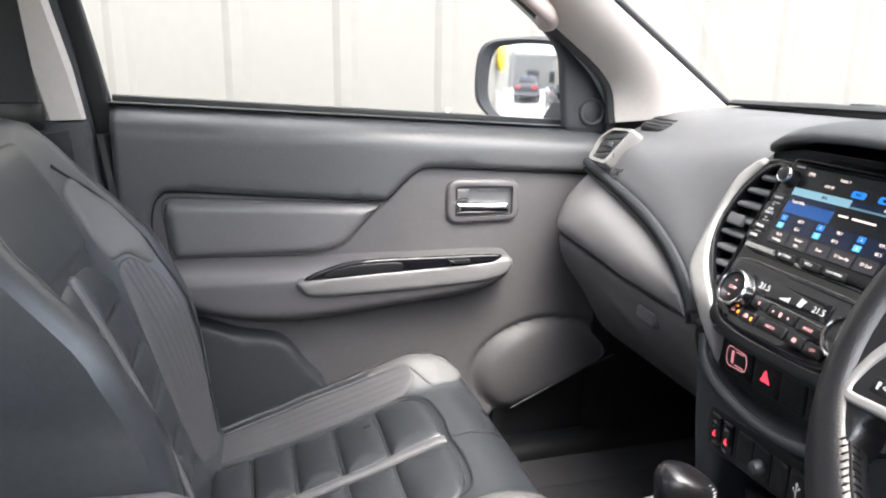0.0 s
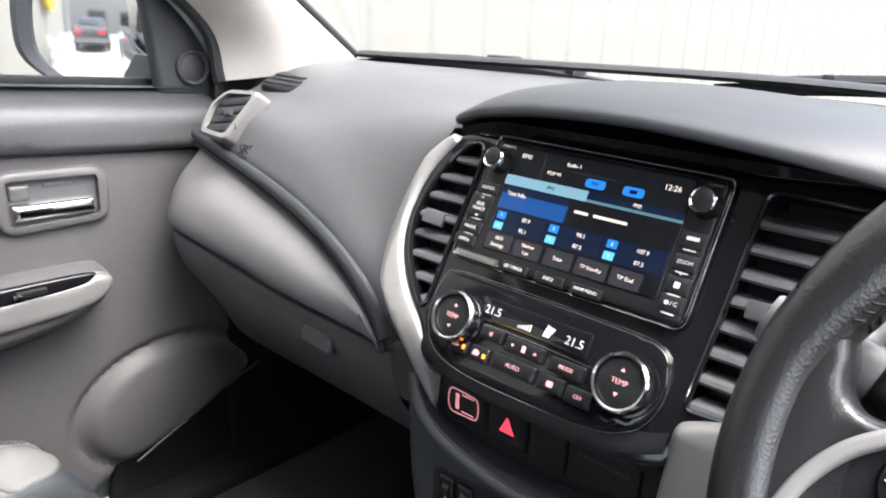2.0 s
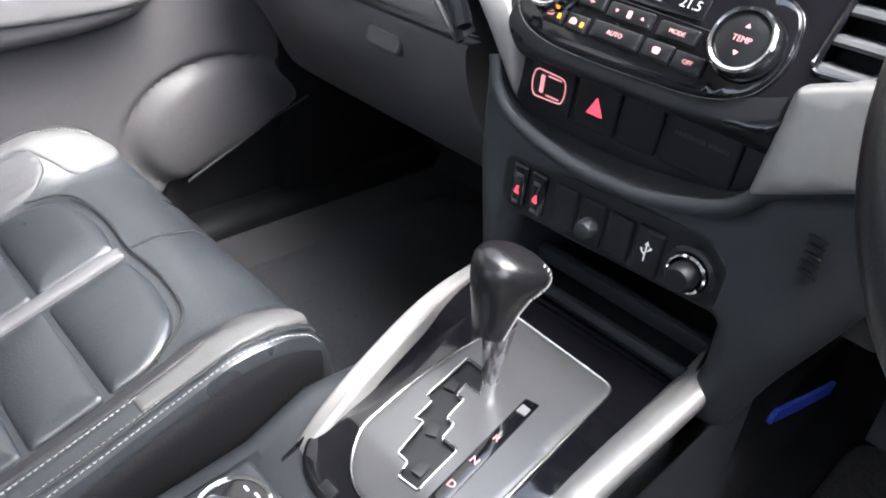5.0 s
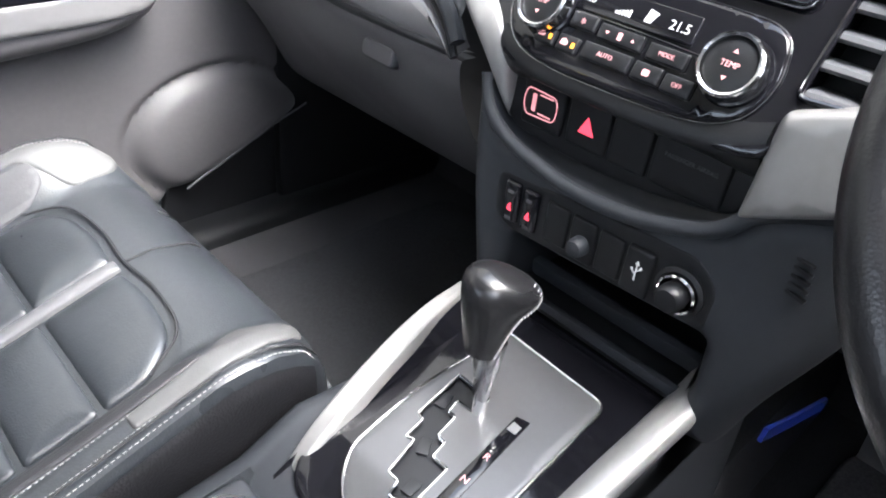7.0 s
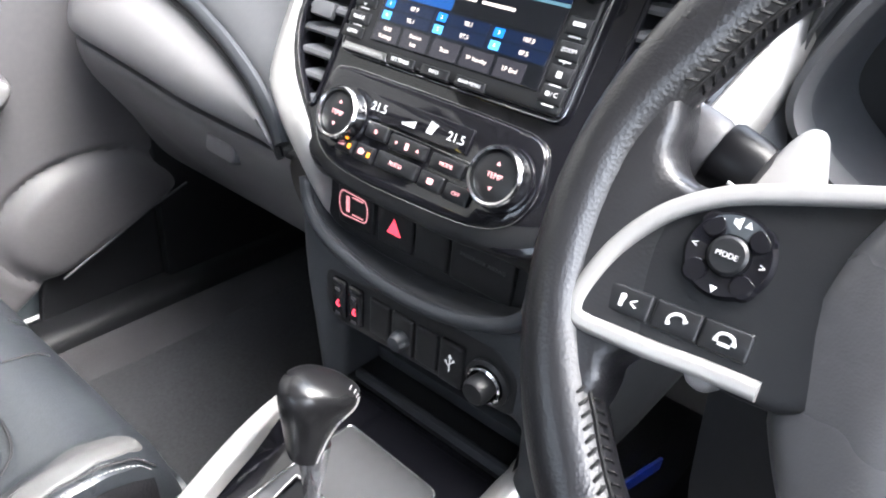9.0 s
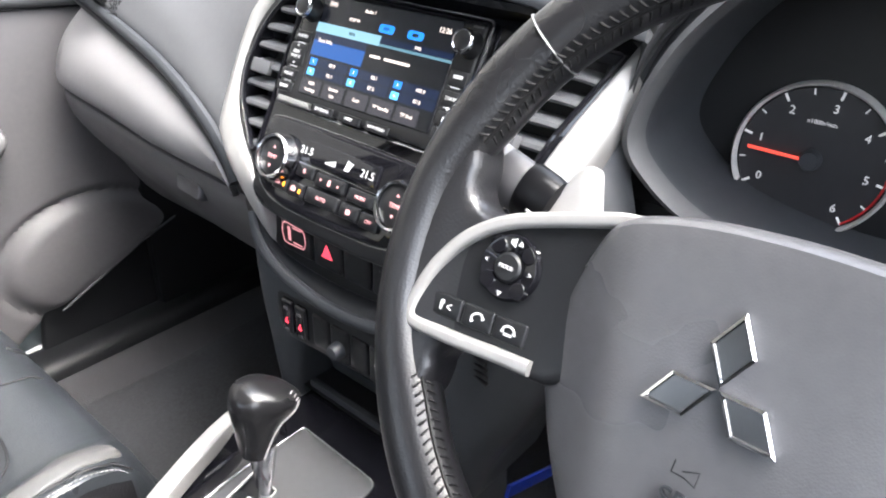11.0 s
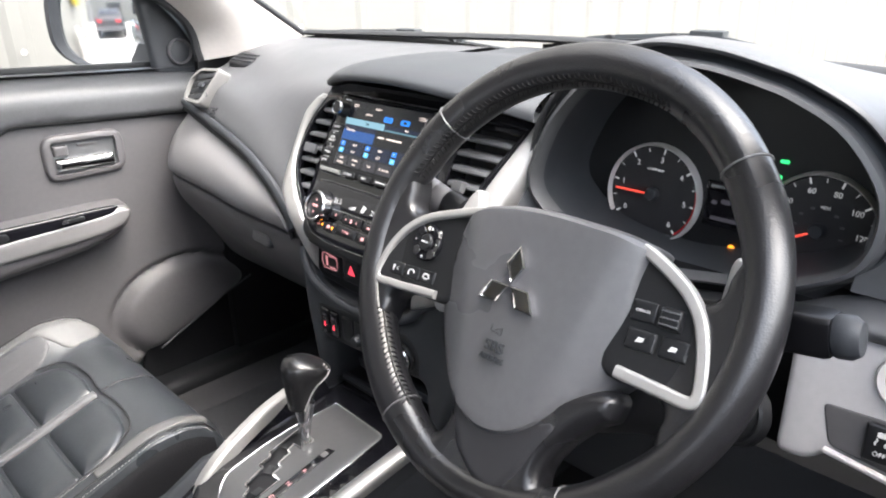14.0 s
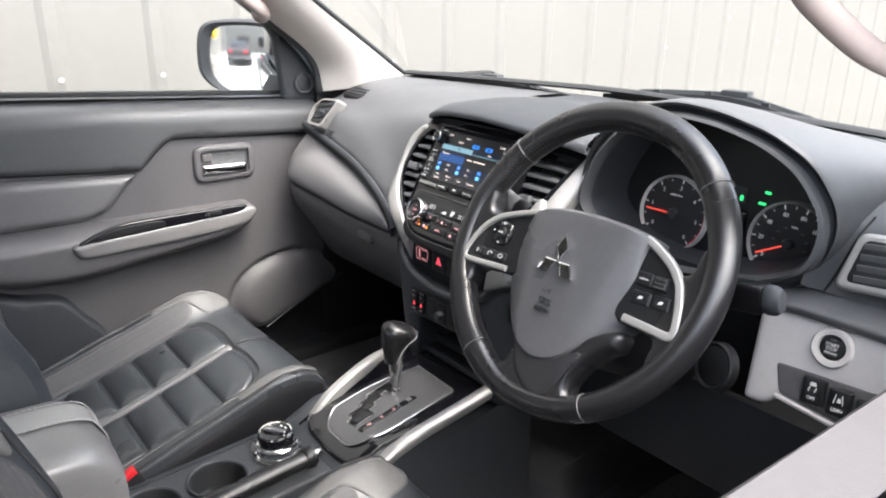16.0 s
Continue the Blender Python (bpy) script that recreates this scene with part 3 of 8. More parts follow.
def door(s):
    """A front door's inner side. s: 1 the passenger's, -1 the driver's, whose pane is wound down."""
    who = "passenger" if s > 0 else "driver"
    d = thing("front_door", (-0.25, s * 0.80, 0.45), f"two-tone grey {who} door trim with padded armrest", "car door", "front doors")

    def face(depth=0.0, lean=0.0):
        return lambda u, v, h: Vector((u, s * (0.785 - depth - h + 0.05 * max(0, u - 0.05) ** 2 + lean * max(0, v - 1.13)), v))

    shape = rounded([(-0.715, 0.52), (-0.14, 0.52), (-0.04, 0.575), (0.005, 0.606), (0.12, 0.658), (0.30, 0.728), (0.30, 1.150), (0.20, 1.185), (-0.715, 1.215)], [0.03, 0.03, 0.03, 0.02, 0.05, 0.004, 0.03, 0.03, 0.03])
    def swell(u, v):
        r = math.sqrt(((u - 0.105) / 0.185) ** 2 + ((v - 0.690) / 0.128) ** 2)
        if r >= 1.0:
            return 0.0
        return 0.028 * (1 - r * r) - 0.014 * math.exp(-((r - 0.87) / 0.10) ** 2) * min(1.0, (1 - r) / 0.1)

    part("door_panel", panel(shape, face(), 0.008, 0.02, 0.007, relief=swell), "grey", d, "mid-grey moulded plastic door panel")
    # dark upper pad, rolling over to the window slot
    low = spline([(-0.66, 0.99), (-0.657, 1.06), (-0.640, 1.094), (-0.60, 1.099), (-0.42, 1.084), (-0.262, 1.071), (-0.236, 1.076), (-0.205, 1.106), (-0.178, 1.126), (-0.145, 1.131), (0.0, 1.122), (0.21, 1.109)], 5)
    top = [(0.215, sill_z(0.215) + 0.010), (-0.2, sill_z(-0.2) + 0.010), (-0.712, sill_z(-0.712) + 0.010), (-0.712, 0.99)]
    roll = lambda u, v: -0.050 * max(0.0, 1 - (sill_z(u) + 0.012 - v) / 0.050) ** 2
    # the driver's pad takes a lighter grey to stand for strong light on it
    part("upper_pad", panel([tuple(p) for p in low] + top, face(0.006 if s > 0 else 0.040), 0.022, 0.016, 0.016, relief=roll), "door_top" if s > 0 else "grey", d, "grained soft pad under the window")
    part("window_seal", sweep([(x, s * 0.842, sill_z(x) + 0.014) for x in (0.16, -0.1, -0.4, -0.712)], rect(0.016, 0.012, 0.003)), "rubber", d)
    # leatherette insert
    ins = rounded([(-0.640, 1.088), (-0.250, 1.061), (-0.292, 1.022), (-0.322, 0.988), (-0.370, 0.974), (-0.628, 0.978)], [0.028, 0.012, 0.04, 0.03, 0.03, 0.02])
    part("armrest_insert", panel(ins, face(0.004), 0.020, 0.020, 0.014), "insert", d, "grey leatherette insert with grained surface")
    groove = [face(0.0045)(q.x, q.y, 0) for q in rounded([(-0.643, 1.091), (-0.248, 1.064), (-0.290, 1.020), (-0.320, 0.985), (-0.370, 0.971), (-0.631, 0.975)], [0.028, 0.012, 0.04, 0.03, 0.03, 0.02])]
    part("insert_groove", sweep(groove, oval(0.0032, 0.0040, 8), up=(0, 1, 0), closed=True), "black", d, "dark gap round the insert")
    seam = [face(0.010)(q[0], q[1] - 0.001, 0) for q in low[3:]]
    part("pad_groove", sweep(seam, oval(0.0026, 0.0034, 8), up=(0, 1, 0)), "black", d, "dark gap under the pad")
    # armrest
    arm = spline([(-0.640, 0.955), (-0.620, 0.975), (-0.45, 0.972), (-0.2, 0.968), (-0.03, 0.966), (0.004, 0.955), (0.006, 0.935), (-0.02, 0.905), (-0.09, 0.882), (-0.22, 0.868), (-0.40, 0.852), (-0.52, 0.860), (-0.60, 0.885), (-0.635, 0.915)], 4, True)
    part("armrest", panel([tuple(p) for p in arm], face(0.004), 0.078, 0.034, 0.012, relief=lambda u, v: -0.004 * math.sin((u + 0.6) * 6)), "grey", d, "mid-grey moulded armrest ledge")
    out = spline([(-0.416, 0.943), (-0.37, 0.950), (-0.2, 0.957), (-0.06, 0.963), (-0.032, 0.968), (-0.010, 0.962), (-0.010, 0.945), (-0.035, 0.926), (-0.10, 0.917), (-0.25, 0.912), (-0.38, 0.911), (-0.408, 0.922)], 4, True)
    part("grip_trim", panel([tuple(p) for p in out], face(0.078), 0.012, 0.010, 0.008), "grip", d, "satin grey grip trim")
    sw = spline([(-0.405, 0.946), (-0.36, 0.965), (-0.30, 0.976), (-0.15, 0.975), (-0.045, 0.973), (-0.035, 0.966), (-0.07, 0.955), (-0.25, 0.949), (-0.38, 0.944)], 4, True)
    part("switch_panel", panel([tuple(p) for p in sw], face(0.086), 0.003, 0.004, 0.008), "gloss", d, "piano-black switch panel")
    cup = spline([(-0.37, 0.951), (-0.33, 0.967), (-0.24, 0.970), (-0.225, 0.962), (-0.235, 0.953), (-0.30, 0.950)], 4, True)
    part("pull_recess", panel([tuple(p) for p in cup], face(0.0885), 0.0015, 0.003, 0.008), "black", d)
    sb = box(Matrix.Translation((-0.115, s * 0.694, 0.965)), 0.036, 0.010, 0.008, 0.002)
    part("window_switch", sb, "black", d)
    part("switch_mark", box(Matrix.Translation((-0.133, s * 0.6885, 0.9645)), 0.010, 0.004, 0.005, 0.001), "chrome", d)
    # release handle
    bez = rounded([(-0.123, 1.109), (0.028, 1.104), (0.028, 1.021), (-0.123, 1.019)], 0.028)
    hole = rounded([(-0.108, 1.096), (0.012, 1.092), (0.012, 1.033), (-0.108, 1.032)], 0.008)
    part("handle_bezel", panel(bez, face(0.010), 0.009, 0.007, 0.008, back=0.012, holes=(hole,)), "grey", d, "rounded grey handle bezel")
    hole = rounded([(-0.108, 1.096), (0.012, 1.092), (0.012, 1.033), (-0.108, 1.032)], 0.008)
    part("handle_recess", panel(hole, face(0.0082), 0.0008, 0.001, 0.010), "dash", d)
    part("handle_lever", panel(rounded([(-0.104, 1.063), (0.006, 1.060), (0.006, 1.037), (-0.104, 1.038)], 0.004), face(0.009), 0.012, 0.008, 0.006), "chrome", d, "polished chrome release lever")
    part("lock_button", panel(rounded([(-0.103, 1.089), (-0.076, 1.088), (-0.076, 1.066), (-0.103, 1.067)], 0.004), face(0.009), 0.006, 0.004, 0.006), "grey", d)
    part("lock_mark", panel(rounded([(-0.058, 1.086), (-0.020, 1.085), (-0.020, 1.079), (-0.058, 1.080)], 0.003), face(0.009), 0.001, 0.001, 0.006), "grey", d)
    # map pocket and loudspeaker swelling
    poc = spline([(-0.70, 0.872), (-0.60, 0.868), (-0.52, 0.838), (-0.46, 0.826), (-0.43, 0.806), (-0.40, 0.762), (-0.365, 0.715), (-0.34, 0.62), (-0.36, 0.54), (-0.55, 0.53), (-0.70, 0.54)], 4, True)
    part("map_pocket", panel([tuple(p) for p in poc], face(0.004), 0.042, 0.012, 0.018), "dash_dark", d, "dark grey map pocket")
    part("scuff_edge", sweep([(x, s * (0.754 + 0.05 * max(0.0, x - 0.1)), z) for x, z in ((0.02, 0.616), (0.06, 0.635), (0.10, 0.652), (0.19, 0.69), (0.26, 0.712))], oval(0.0018, 0.0024, 8)), "dash", d)
    low_p = rounded([(-0.02, 0.50), (0.30, 0.50), (0.30, 0.715), (0.26, 0.705), (0.12, 0.655), (0.0, 0.600)], 0.01)
    part("lower_scuff", panel(low_p, face(-0.012), 0.004, 0.006, 0.03, back=0.01), "black", d)
    # sail panel with tweeter
    sail = rounded([(0.126, 1.192), (0.108, 1.352), (0.062, 1.398), (0.085, 1.392), (0.185, 1.300), (0.222, 1.235), (0.222, 1.185)], [0.002, 0.03, 0.003, 0.003, 0.05, 0.03, 0.002])
    part("sail_panel", panel(sail, lambda u, v, h: Vector((u, s * (0.800 - h), v)), 0.012, 0.010, 0.012), "dash_dark", d, "black triangular sail panel")
    if s > 0:
        tm = axes((0.180, 0.786, 1.233), (1, 0, 0), (0, 0, 1))
        part("tweeter_ring", lathe([(0.0265, 0.0), (0.0262, 0.006), (0.0240, 0.0085), (0.0215, 0.006), (0.0205, 0.0)], tm, 36), "grey", d)
        part("tweeter_grille", lathe([(0.0005, 0.0055), (0.012, 0.005), (0.0205, 0.003), (0.0206, 0.0)], tm, 36), "dash_dark", d)
        g = part("door_glass", loft([[(x, 0.846 - 0.045 * k, sill_z(x) + 0.13 * k) for x in (0.20 - 0.125 * k, -0.1, -0.4, -0.715 - 0.012 * k)] for k in range(4)]), "glass", d, "clear side window glass")
        g.visible_shadow = False
    # window frame behind the pane
    part("window_frame", sweep([(-0.722, s * 0.825, 1.20), (-0.742, s * 0.808, 1.33), (-0.765, s * 0.772, 1.47), (-0.80, s * 0.72, 1.62)], rect(0.036, 0.030, 0.008), up=(0, 1, 0)), "rubber", d)
    part("frame_seal", sweep([(-0.744, s * 0.800, 1.18), (-0.764, s * 0.785, 1.33), (-0.787, s * 0.750, 1.47), (-0.822, s * 0.70, 1.62)], oval(0.010, 0.010, 8)), "dash_dark", d)
    part("door_edge_seal", sweep([(-0.700, s * 0.782, 0.60), (-0.700, s * 0.780, 0.90), (-0.712, s * 0.778, 1.08), (-0.722, s * 0.786, 1.20)], oval(0.016, 0.012, 8)), "rubber", d)
    return d


door(1)
door(-1)


def grab(s):
    g = thing("grab_handle", (0.05, s * 0.68, 1.40), "pinkish grey pillar-mounted grab handle", "grab handle", "grab handles")
    low = [(0.075, -0.690, 1.375), (0.03, -0.662, 1.376), (-0.04, -0.645, 1.392), (-0.11, -0.640, 1.410), (-0.18, -0.638, 1.436), (-0.225, -0.638, 1.458), (-0.262, -0.640, 1.50), (-0.268, -0.660, 1.585)]
    pts = spline(low, 6) if s < 0 else spline([(0.040, s * 0.690, 1.402), (0.022, s * 0.662, 1.410), (-0.012, s * 0.640, 1.428), (-0.07, s * 0.615, 1.462), (-0.150, s * 0.598, 1.515), (-0.19, s * 0.610, 1.545), (-0.205, s * 0.645, 1.560)], 6)
    part("bar", sweep(pts, oval(0.0095, 0.0110, 12) if s < 0 else oval(0.013, 0.016, 12)), "handle", g)
    for p in (pts[0], pts[-1]):
        part("foot", lathe([(0.001, 0.012), (0.016, 0.010), (0.021, 0.0), (0.021, -0.01)], axes(p + Vector((0, s * 0.010, 0)), (0.8, 0, -0.5), (0.5 * s, 0, 0.8 * s)), 20), "handle", g)
    return g


grab(1)
grab(-1)


# ---- wing mirror ----
wm = thing("wing_mirror", (0.12, 0.95, 1.19), "black wing mirror on the passenger door", "wing mirror")
outl = spline([(-0.093, 0.000), (-0.088, 0.060), (-0.070, 0.086), (-0.03, 0.094), (0.04, 0.094), (0.078, 0.084), (0.092, 0.050), (0.094, -0.02), (0.086, -0.068), (0.05, -0.082), (-0.005, -0.083), (-0.055, -0.062), (-0.085, -0.035)], 5, True)
mm = axes((0.110, 0.979, 1.269), (0.5143, -0.8576, 0.0), (0.0, -0.006, 1.0))
outl = [Vector((p.x * 1.29, p.y * 1.14)) for p in outl]
rows = []
for k, h, left in ((0.885, -0.008, 0.0), (0.895, 0.003, 0.0), (0.955, 0.010, 0.10), (1.0, 0.002, 0.20), (1.02, -0.03, 0.22), (0.98, -0.06, 0.22), (0.82, -0.095, 0.2), (0.45, -0.115, 0.1), (0.05, -0.120, 0.0)):
    rows.append([mm @ Vector((p.x * k * (1 + left * (p.x < 0) * min(1, -p.x / 0.05)), p.y * (k + 0.02 * (k > 0.9)), h)) for p in outl])
part("housing", loft(rows, close_v=True), "dash_dark", wm, "black rounded mirror housing")
rows = []
for k in range(11):
    q = 0.895 * (1 - k / 10.3)
    rows.append([mm @ Vector((p.x * q, p.y * q, -((p.x * q) ** 2 + (p.y * q) ** 2) / 2.6 + 0.004)) for p in outl])
part("mirror_glass", loft(rows, close_v=True, caps=True), "mirror", wm, "clean convex mirror glass")
part("mount", loft([[(x, y, z) for x, z in ((0.13, 1.190), (0.22, 1.190), (0.22, 1.245), (0.15, 1.245))] for y in (0.815, 0.86, 0.93)], close_v=True, caps=True), "dash_dark", wm)

# ---- dashboard ----
dash = thing("dashboard", (0.3, 0, 0.9), "two-tone grey moulded dashboard with chrome-ringed vents", "dashboard")


def along(table, y):
    """Straight interpolation of (x, z) in a table of (y, x, z) that falls in y."""
    ys = [-r[0] for r in table]
    return [float(np.interp(-y, ys, [r[k] for r in table])) for k in (1, 2)]


BEAD = [(0.735, 0.150, 1.140), (0.55, 0.108, 1.130), (0.41, 0.080, 1.116), (0.32, 0.061, 1.100), (0.25, 0.046, 1.078), (0.205, 0.036, 1.052), (0.185, 0.030, 1.030)]
GAP = [(0.735, 0.093, 1.006), (0.54, 0.076, 1.005), (0.40, 0.063, 1.003), (0.30, 0.054, 1.007), (0.185, 0.045, 1.013)]


def glass_foot(y):
    return 0.480 - 0.21 * abs(y) ** 2


# padded top over the passenger's side
rows = []
for y in (0.762, 0.755, 0.735, 0.70, 0.64, 0.56, 0.48, 0.41, 0.36, 0.32, 0.28, 0.25, 0.225, 0.205, 0.19):
    x, z = along(BEAD, y)
    tuck = max(0.0, y - 0.70) * 0.9
    k = min(1.0, max(0.0, (y - 0.19) / 0.2))
    pts = [(glass_foot(y), y, 1.250), (x + 0.22, y, 1.250 - tuck * 0.3), (x + 0.150, y, 1.238 - tuck * 0.5), (x + 0.085, y, 1.205 + 0.012 * (1 - k) - tuck), (x + 0.036, y, z + 0.058 - tuck * 0.5), (x + 0.012, y, z + 0.026), (x + 0.004, y, z + 0.006), (x + 0.016, y, z - 0.004)]
    rows.append(spline([(a + tuck * 0.8, b, c) for a, b, c in pts], 5))
part("passenger_top_pad", loft(rows), "dash", dash, "charcoal grained passenger airbag pad")
bead = spline([(x + 0.001, y, z) for y, x, z in BEAD], 6)
part("bead_trim", sweep(bead, oval(0.0075, 0.0085, 10)), "dash_dark", dash, "dark piping below the pad")
bead2 = [p + Vector((-0.002, 0, -0.013)) for p in bead]
part("groove_line", sweep(bead2, oval(0.004, 0.004, 8)), "black", dash)

# bulging panel under the bead, and the glovebox lid
rows, rows2 = [], []
for y in (0.768, 0.762, 0.745, 0.72, 0.68, 0.62, 0.55, 0.48, 0.40, 0.33, 0.28, 0.23, 0.19):
    (xa, za), (xb, zb) = along(BEAD, y), along(GAP, y)
    za -= 0.014
    end = max(0.0, (y - 0.70) / 0.068) ** 2
    out = 0.022 * (1 - end) * min(1, (y - 0.15) / 0.2)
    rows.append(spline([(xa + 0.022 + 0.04 * end, y, za), (xa - 0.002 + 0.04 * end, y, za - 0.008), (xa * 0.62 + xb * 0.38 - out + 0.05 * end, y, za * 0.62 + zb * 0.38), (xa * 0.25 + xb * 0.75 - out + 0.05 * end, y, za * 0.25 + zb * 0.75), (xb - 0.004 + 0.05 * end, y, zb + 0.006), (xb + 0.015 + 0.04 * end, y, zb + 0.002)], 5))
    zb -= 0.003
    rows2.append(spline([(xb + 0.018 + 0.04 * end, y, zb), (xb - 0.002 + 0.05 * end, y, zb - 0.005), (xb + 0.012 + 0.05 * end, y, zb - 0.055), (xb + 0.060 + 0.05 * end, y, zb - 0.125), (0.200 + 0.04 * end, y, 0.800), (0.255, y, 0.768), (0.30, y, 0.768)], 5))
part("knee_panel", loft(rows), "light_grey", dash, "light grey rounded panel above the glovebox")
lid = part("glovebox_lid", loft(rows2), "grey", dash, "mid-grey glovebox lid")
lm = axes((0.0575, 0.322, 0.976), (-0.07, -1, 0.02), (0.20, 0, 1.0))
part("glovebox_latch", panel(rect(0.062, 0.026, 0.010), on(lm), 0.004, 0.004, 0.008), "dash_dark", lid, "recessed glovebox latch")
part("latch_pull", panel(rect(0.056, 0.020, 0.008, 0.001, -0.001), on(lm @ Matrix.Translation((0, 0, 0.0030))), 0.003, 0.003, 0.006), "grey", lid)
part("under_tray", loft([[(x, y, z) for y in (0.77, 0.4, 0.15, -0.15, -0.4, -0.77)] for x, z in ((0.28, 0.775), (0.45, 0.80), (0.75, 0.86))]), "black", dash)

# middle of the top, with its overhanging brow
rows = []
for y in (0.200, 0.190, 0.178, 0.165, 0.150, 0.13, 0.11, 0.08, 0.05, 0.02, 0.0, -0.04, -0.08, -0.12, -0.15, -0.18, -0.20, -0.22):
    at = lambda *ks: float(np.interp(-y, [-0.20, -0.175, -0.14, -0.10, -0.05, 0.0, 0.05, 0.10, 0.145, 0.18, 0.22, 0.27], ks))
    lip_x = at(0.150, 0.105, 0.085, 0.062, 0.050, 0.046, 0.046, 0.048, 0.052, 0.062, 0.080, 0.13)
    lip_z = at(1.226, 1.237, 1.247, 1.255, 1.262, 1.265, 1.265, 1.261, 1.256, 1.250, 1.240, 1.225)
    crest = at(1.230, 1.244, 1.260, 1.272, 1.278, 1.280, 1.280, 1.278, 1.276, 1.274, 1.268, 1.255)
    foot = at(1.236, 1.246, 1.252, 1.256, 1.258, 1.258, 1.258, 1.258, 1.258, 1.258, 1.256, 1.250)
    w = crest - lip_z
    rows.append(spline([(glass_foot(y), y, min(foot, 1.254)), (0.34, y, foot + 0.2 * w), (0.22, y, crest - 0.10 * w), (lip_x + 0.075, y, crest), (lip_x + 0.030, y, lip_z + 0.80 * w), (lip_x + 0.007, y, lip_z + 0.40 * w), (lip_x, y, lip_z), (lip_x + 0.006, y, lip_z - 0.006), (lip_x + 0.05, y, lip_z - 0.004), (lip_x + 0.09, y, lip_z - 0.010)], 4))
part("brow", loft(rows), "dash_dark", dash, "charcoal brow over the radio")
part("brow_shade", loft([[(0.150, y, 1.262 - 0.5 * max(0, y - 0.12)), (0.106, y, 1.240 - 0.2 * max(0, y - 0.12)), (0.104, y, 1.210)] for y in (0.165, 0.15, 0.12, 0.06, 0.0, -0.06, -0.12, -0.18, -0.21)]), "gloss", dash, "glossy black strip under the brow")

# vents let into the top and the ends
vm = axes((0.1355, 0.598, 1.179), (0.16, -1.0, 0.10), (0.62, 0.12, 1.0)) @ Matrix.Diagonal((1.10, 1.12, 1.0, 1.0))
ring = rounded([(-0.040, -0.024), (0.012, -0.033), (0.044, 0.030), (-0.012, 0.034), (-0.036, 0.016)], [0.012, 0.006, 0.008, 0.010, 0.010])
inner = rounded([(-0.0335, -0.0185), (0.0085, -0.0262), (0.0372, 0.0252), (-0.0105, 0.0285), (-0.0305, 0.0130)], 0.007)
part("vent_surround", panel(ring, on(vm @ Matrix.Translation((0, 0, 0.012))), 0.006, 0.002, 0.005, back=0.02, holes=(inner,)), "silver_mid", dash, "satin silver end-vent surround")
end_vent = part("end_vent", panel(inner, on(vm @ Matrix.Translation((0, 0, 0.011))), 0.0006, 0.001, 0.008), "black", dash, "black louvred end vent")
for k in range(4):
    c = -0.016 + 0.0115 * k
    part("slat", box(vm @ pose(0.002 + 0.30 * c, c, 0.0150, 35, 0, 4), 0.050, 0.0070, 0.0018, 0.0005), "dash", end_vent)
part("vent_tab", box(vm @ pose(0.006, 0.001, 0.0195), 0.012, 0.008, 0.006, 0.002), "dash_dark", end_vent)
tv = part("top_vent", panel(rounded([(0.222, 0.672), (0.216, 0.585), (0.252, 0.580), (0.264, 0.668)], 0.014), lambda u, v, h: Vector((u, v, 1.2035 + 0.52 * (u - 0.2) - 0.9 * (u - 0.2) ** 2 + h)), 0.003, 0.003, 0.008), "black", dash, "black demister outlet")
for k in range(3):
    part("slat", box(pose(0.2285 + 0.0105 * k, 0.627, 1.2210 + 0.0046 * k, 0, -25, 0), 0.0035, 0.076, 0.003, 0.001), "dash_dark", tv)

# driver's side: hooded binnacle
lip = spline([(-0.219, 1.172), (-0.230, 1.212), (-0.252, 1.250), (-0.290, 1.286), (-0.345, 1.305), (-0.400, 1.304), (-0.445, 1.295), (-0.476, 1.2854), (-0.513, 1.266), (-0.539, 1.2374), (-0.5503, 1.2116), (-0.549, 1.182), (-0.537, 1.158), (-0.510, 1.1405), (-0.480, 1.128), (-0.430, 1.118), (-0.360, 1.110), (-0.280, 1.122), (-0.236, 1.146)], 5, True)
mid = Vector((-0.385, 1.200))


def ringed(k, x, dz=0.0):
    return [(x, mid.x + (p.x - mid.x) * k, mid.y + (p.y - mid.y) * k + dz) for p in lip]


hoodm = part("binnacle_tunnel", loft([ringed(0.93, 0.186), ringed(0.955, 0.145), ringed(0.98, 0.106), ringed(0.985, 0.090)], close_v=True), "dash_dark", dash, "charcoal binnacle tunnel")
part("binnacle_lip", loft([ringed(0.98, 0.098), ringed(0.985, 0.086), ringed(1.005, 0.079), ringed(1.035, 0.081), ringed(1.055, 0.094)], close_v=True), "dash", dash, "rounded charcoal lip round the dials")
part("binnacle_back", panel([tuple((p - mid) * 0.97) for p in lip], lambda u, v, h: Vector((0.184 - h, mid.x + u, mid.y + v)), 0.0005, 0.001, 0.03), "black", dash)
rows = []
for z in (1.02, 1.06, 1.10, 1.14, 1.18, 1.21, 1.235, 1.255):
    xt = max(0.010, 0.525 * (z - 1.1) + 0.042) + 0.006
    edge = float(np.interp(z, [1.02, 1.10, 1.138, 1.175, 1.222, 1.255], [-0.240, -0.232, -0.220, -0.208, -0.216, -0.240]))
    rows.append(spline([(xt + 0.01, -0.176, z), (xt, -0.190, z), (0.6 * xt + 0.036, 0.5 * (edge - 0.190), z), (0.092, edge, z)], 4))
part("bridge_panel", loft(rows), "dash", dash, "charcoal grained panel beside the binnacle")
rows, face = [], []
arc = [p for p in lip]
n = len(arc)
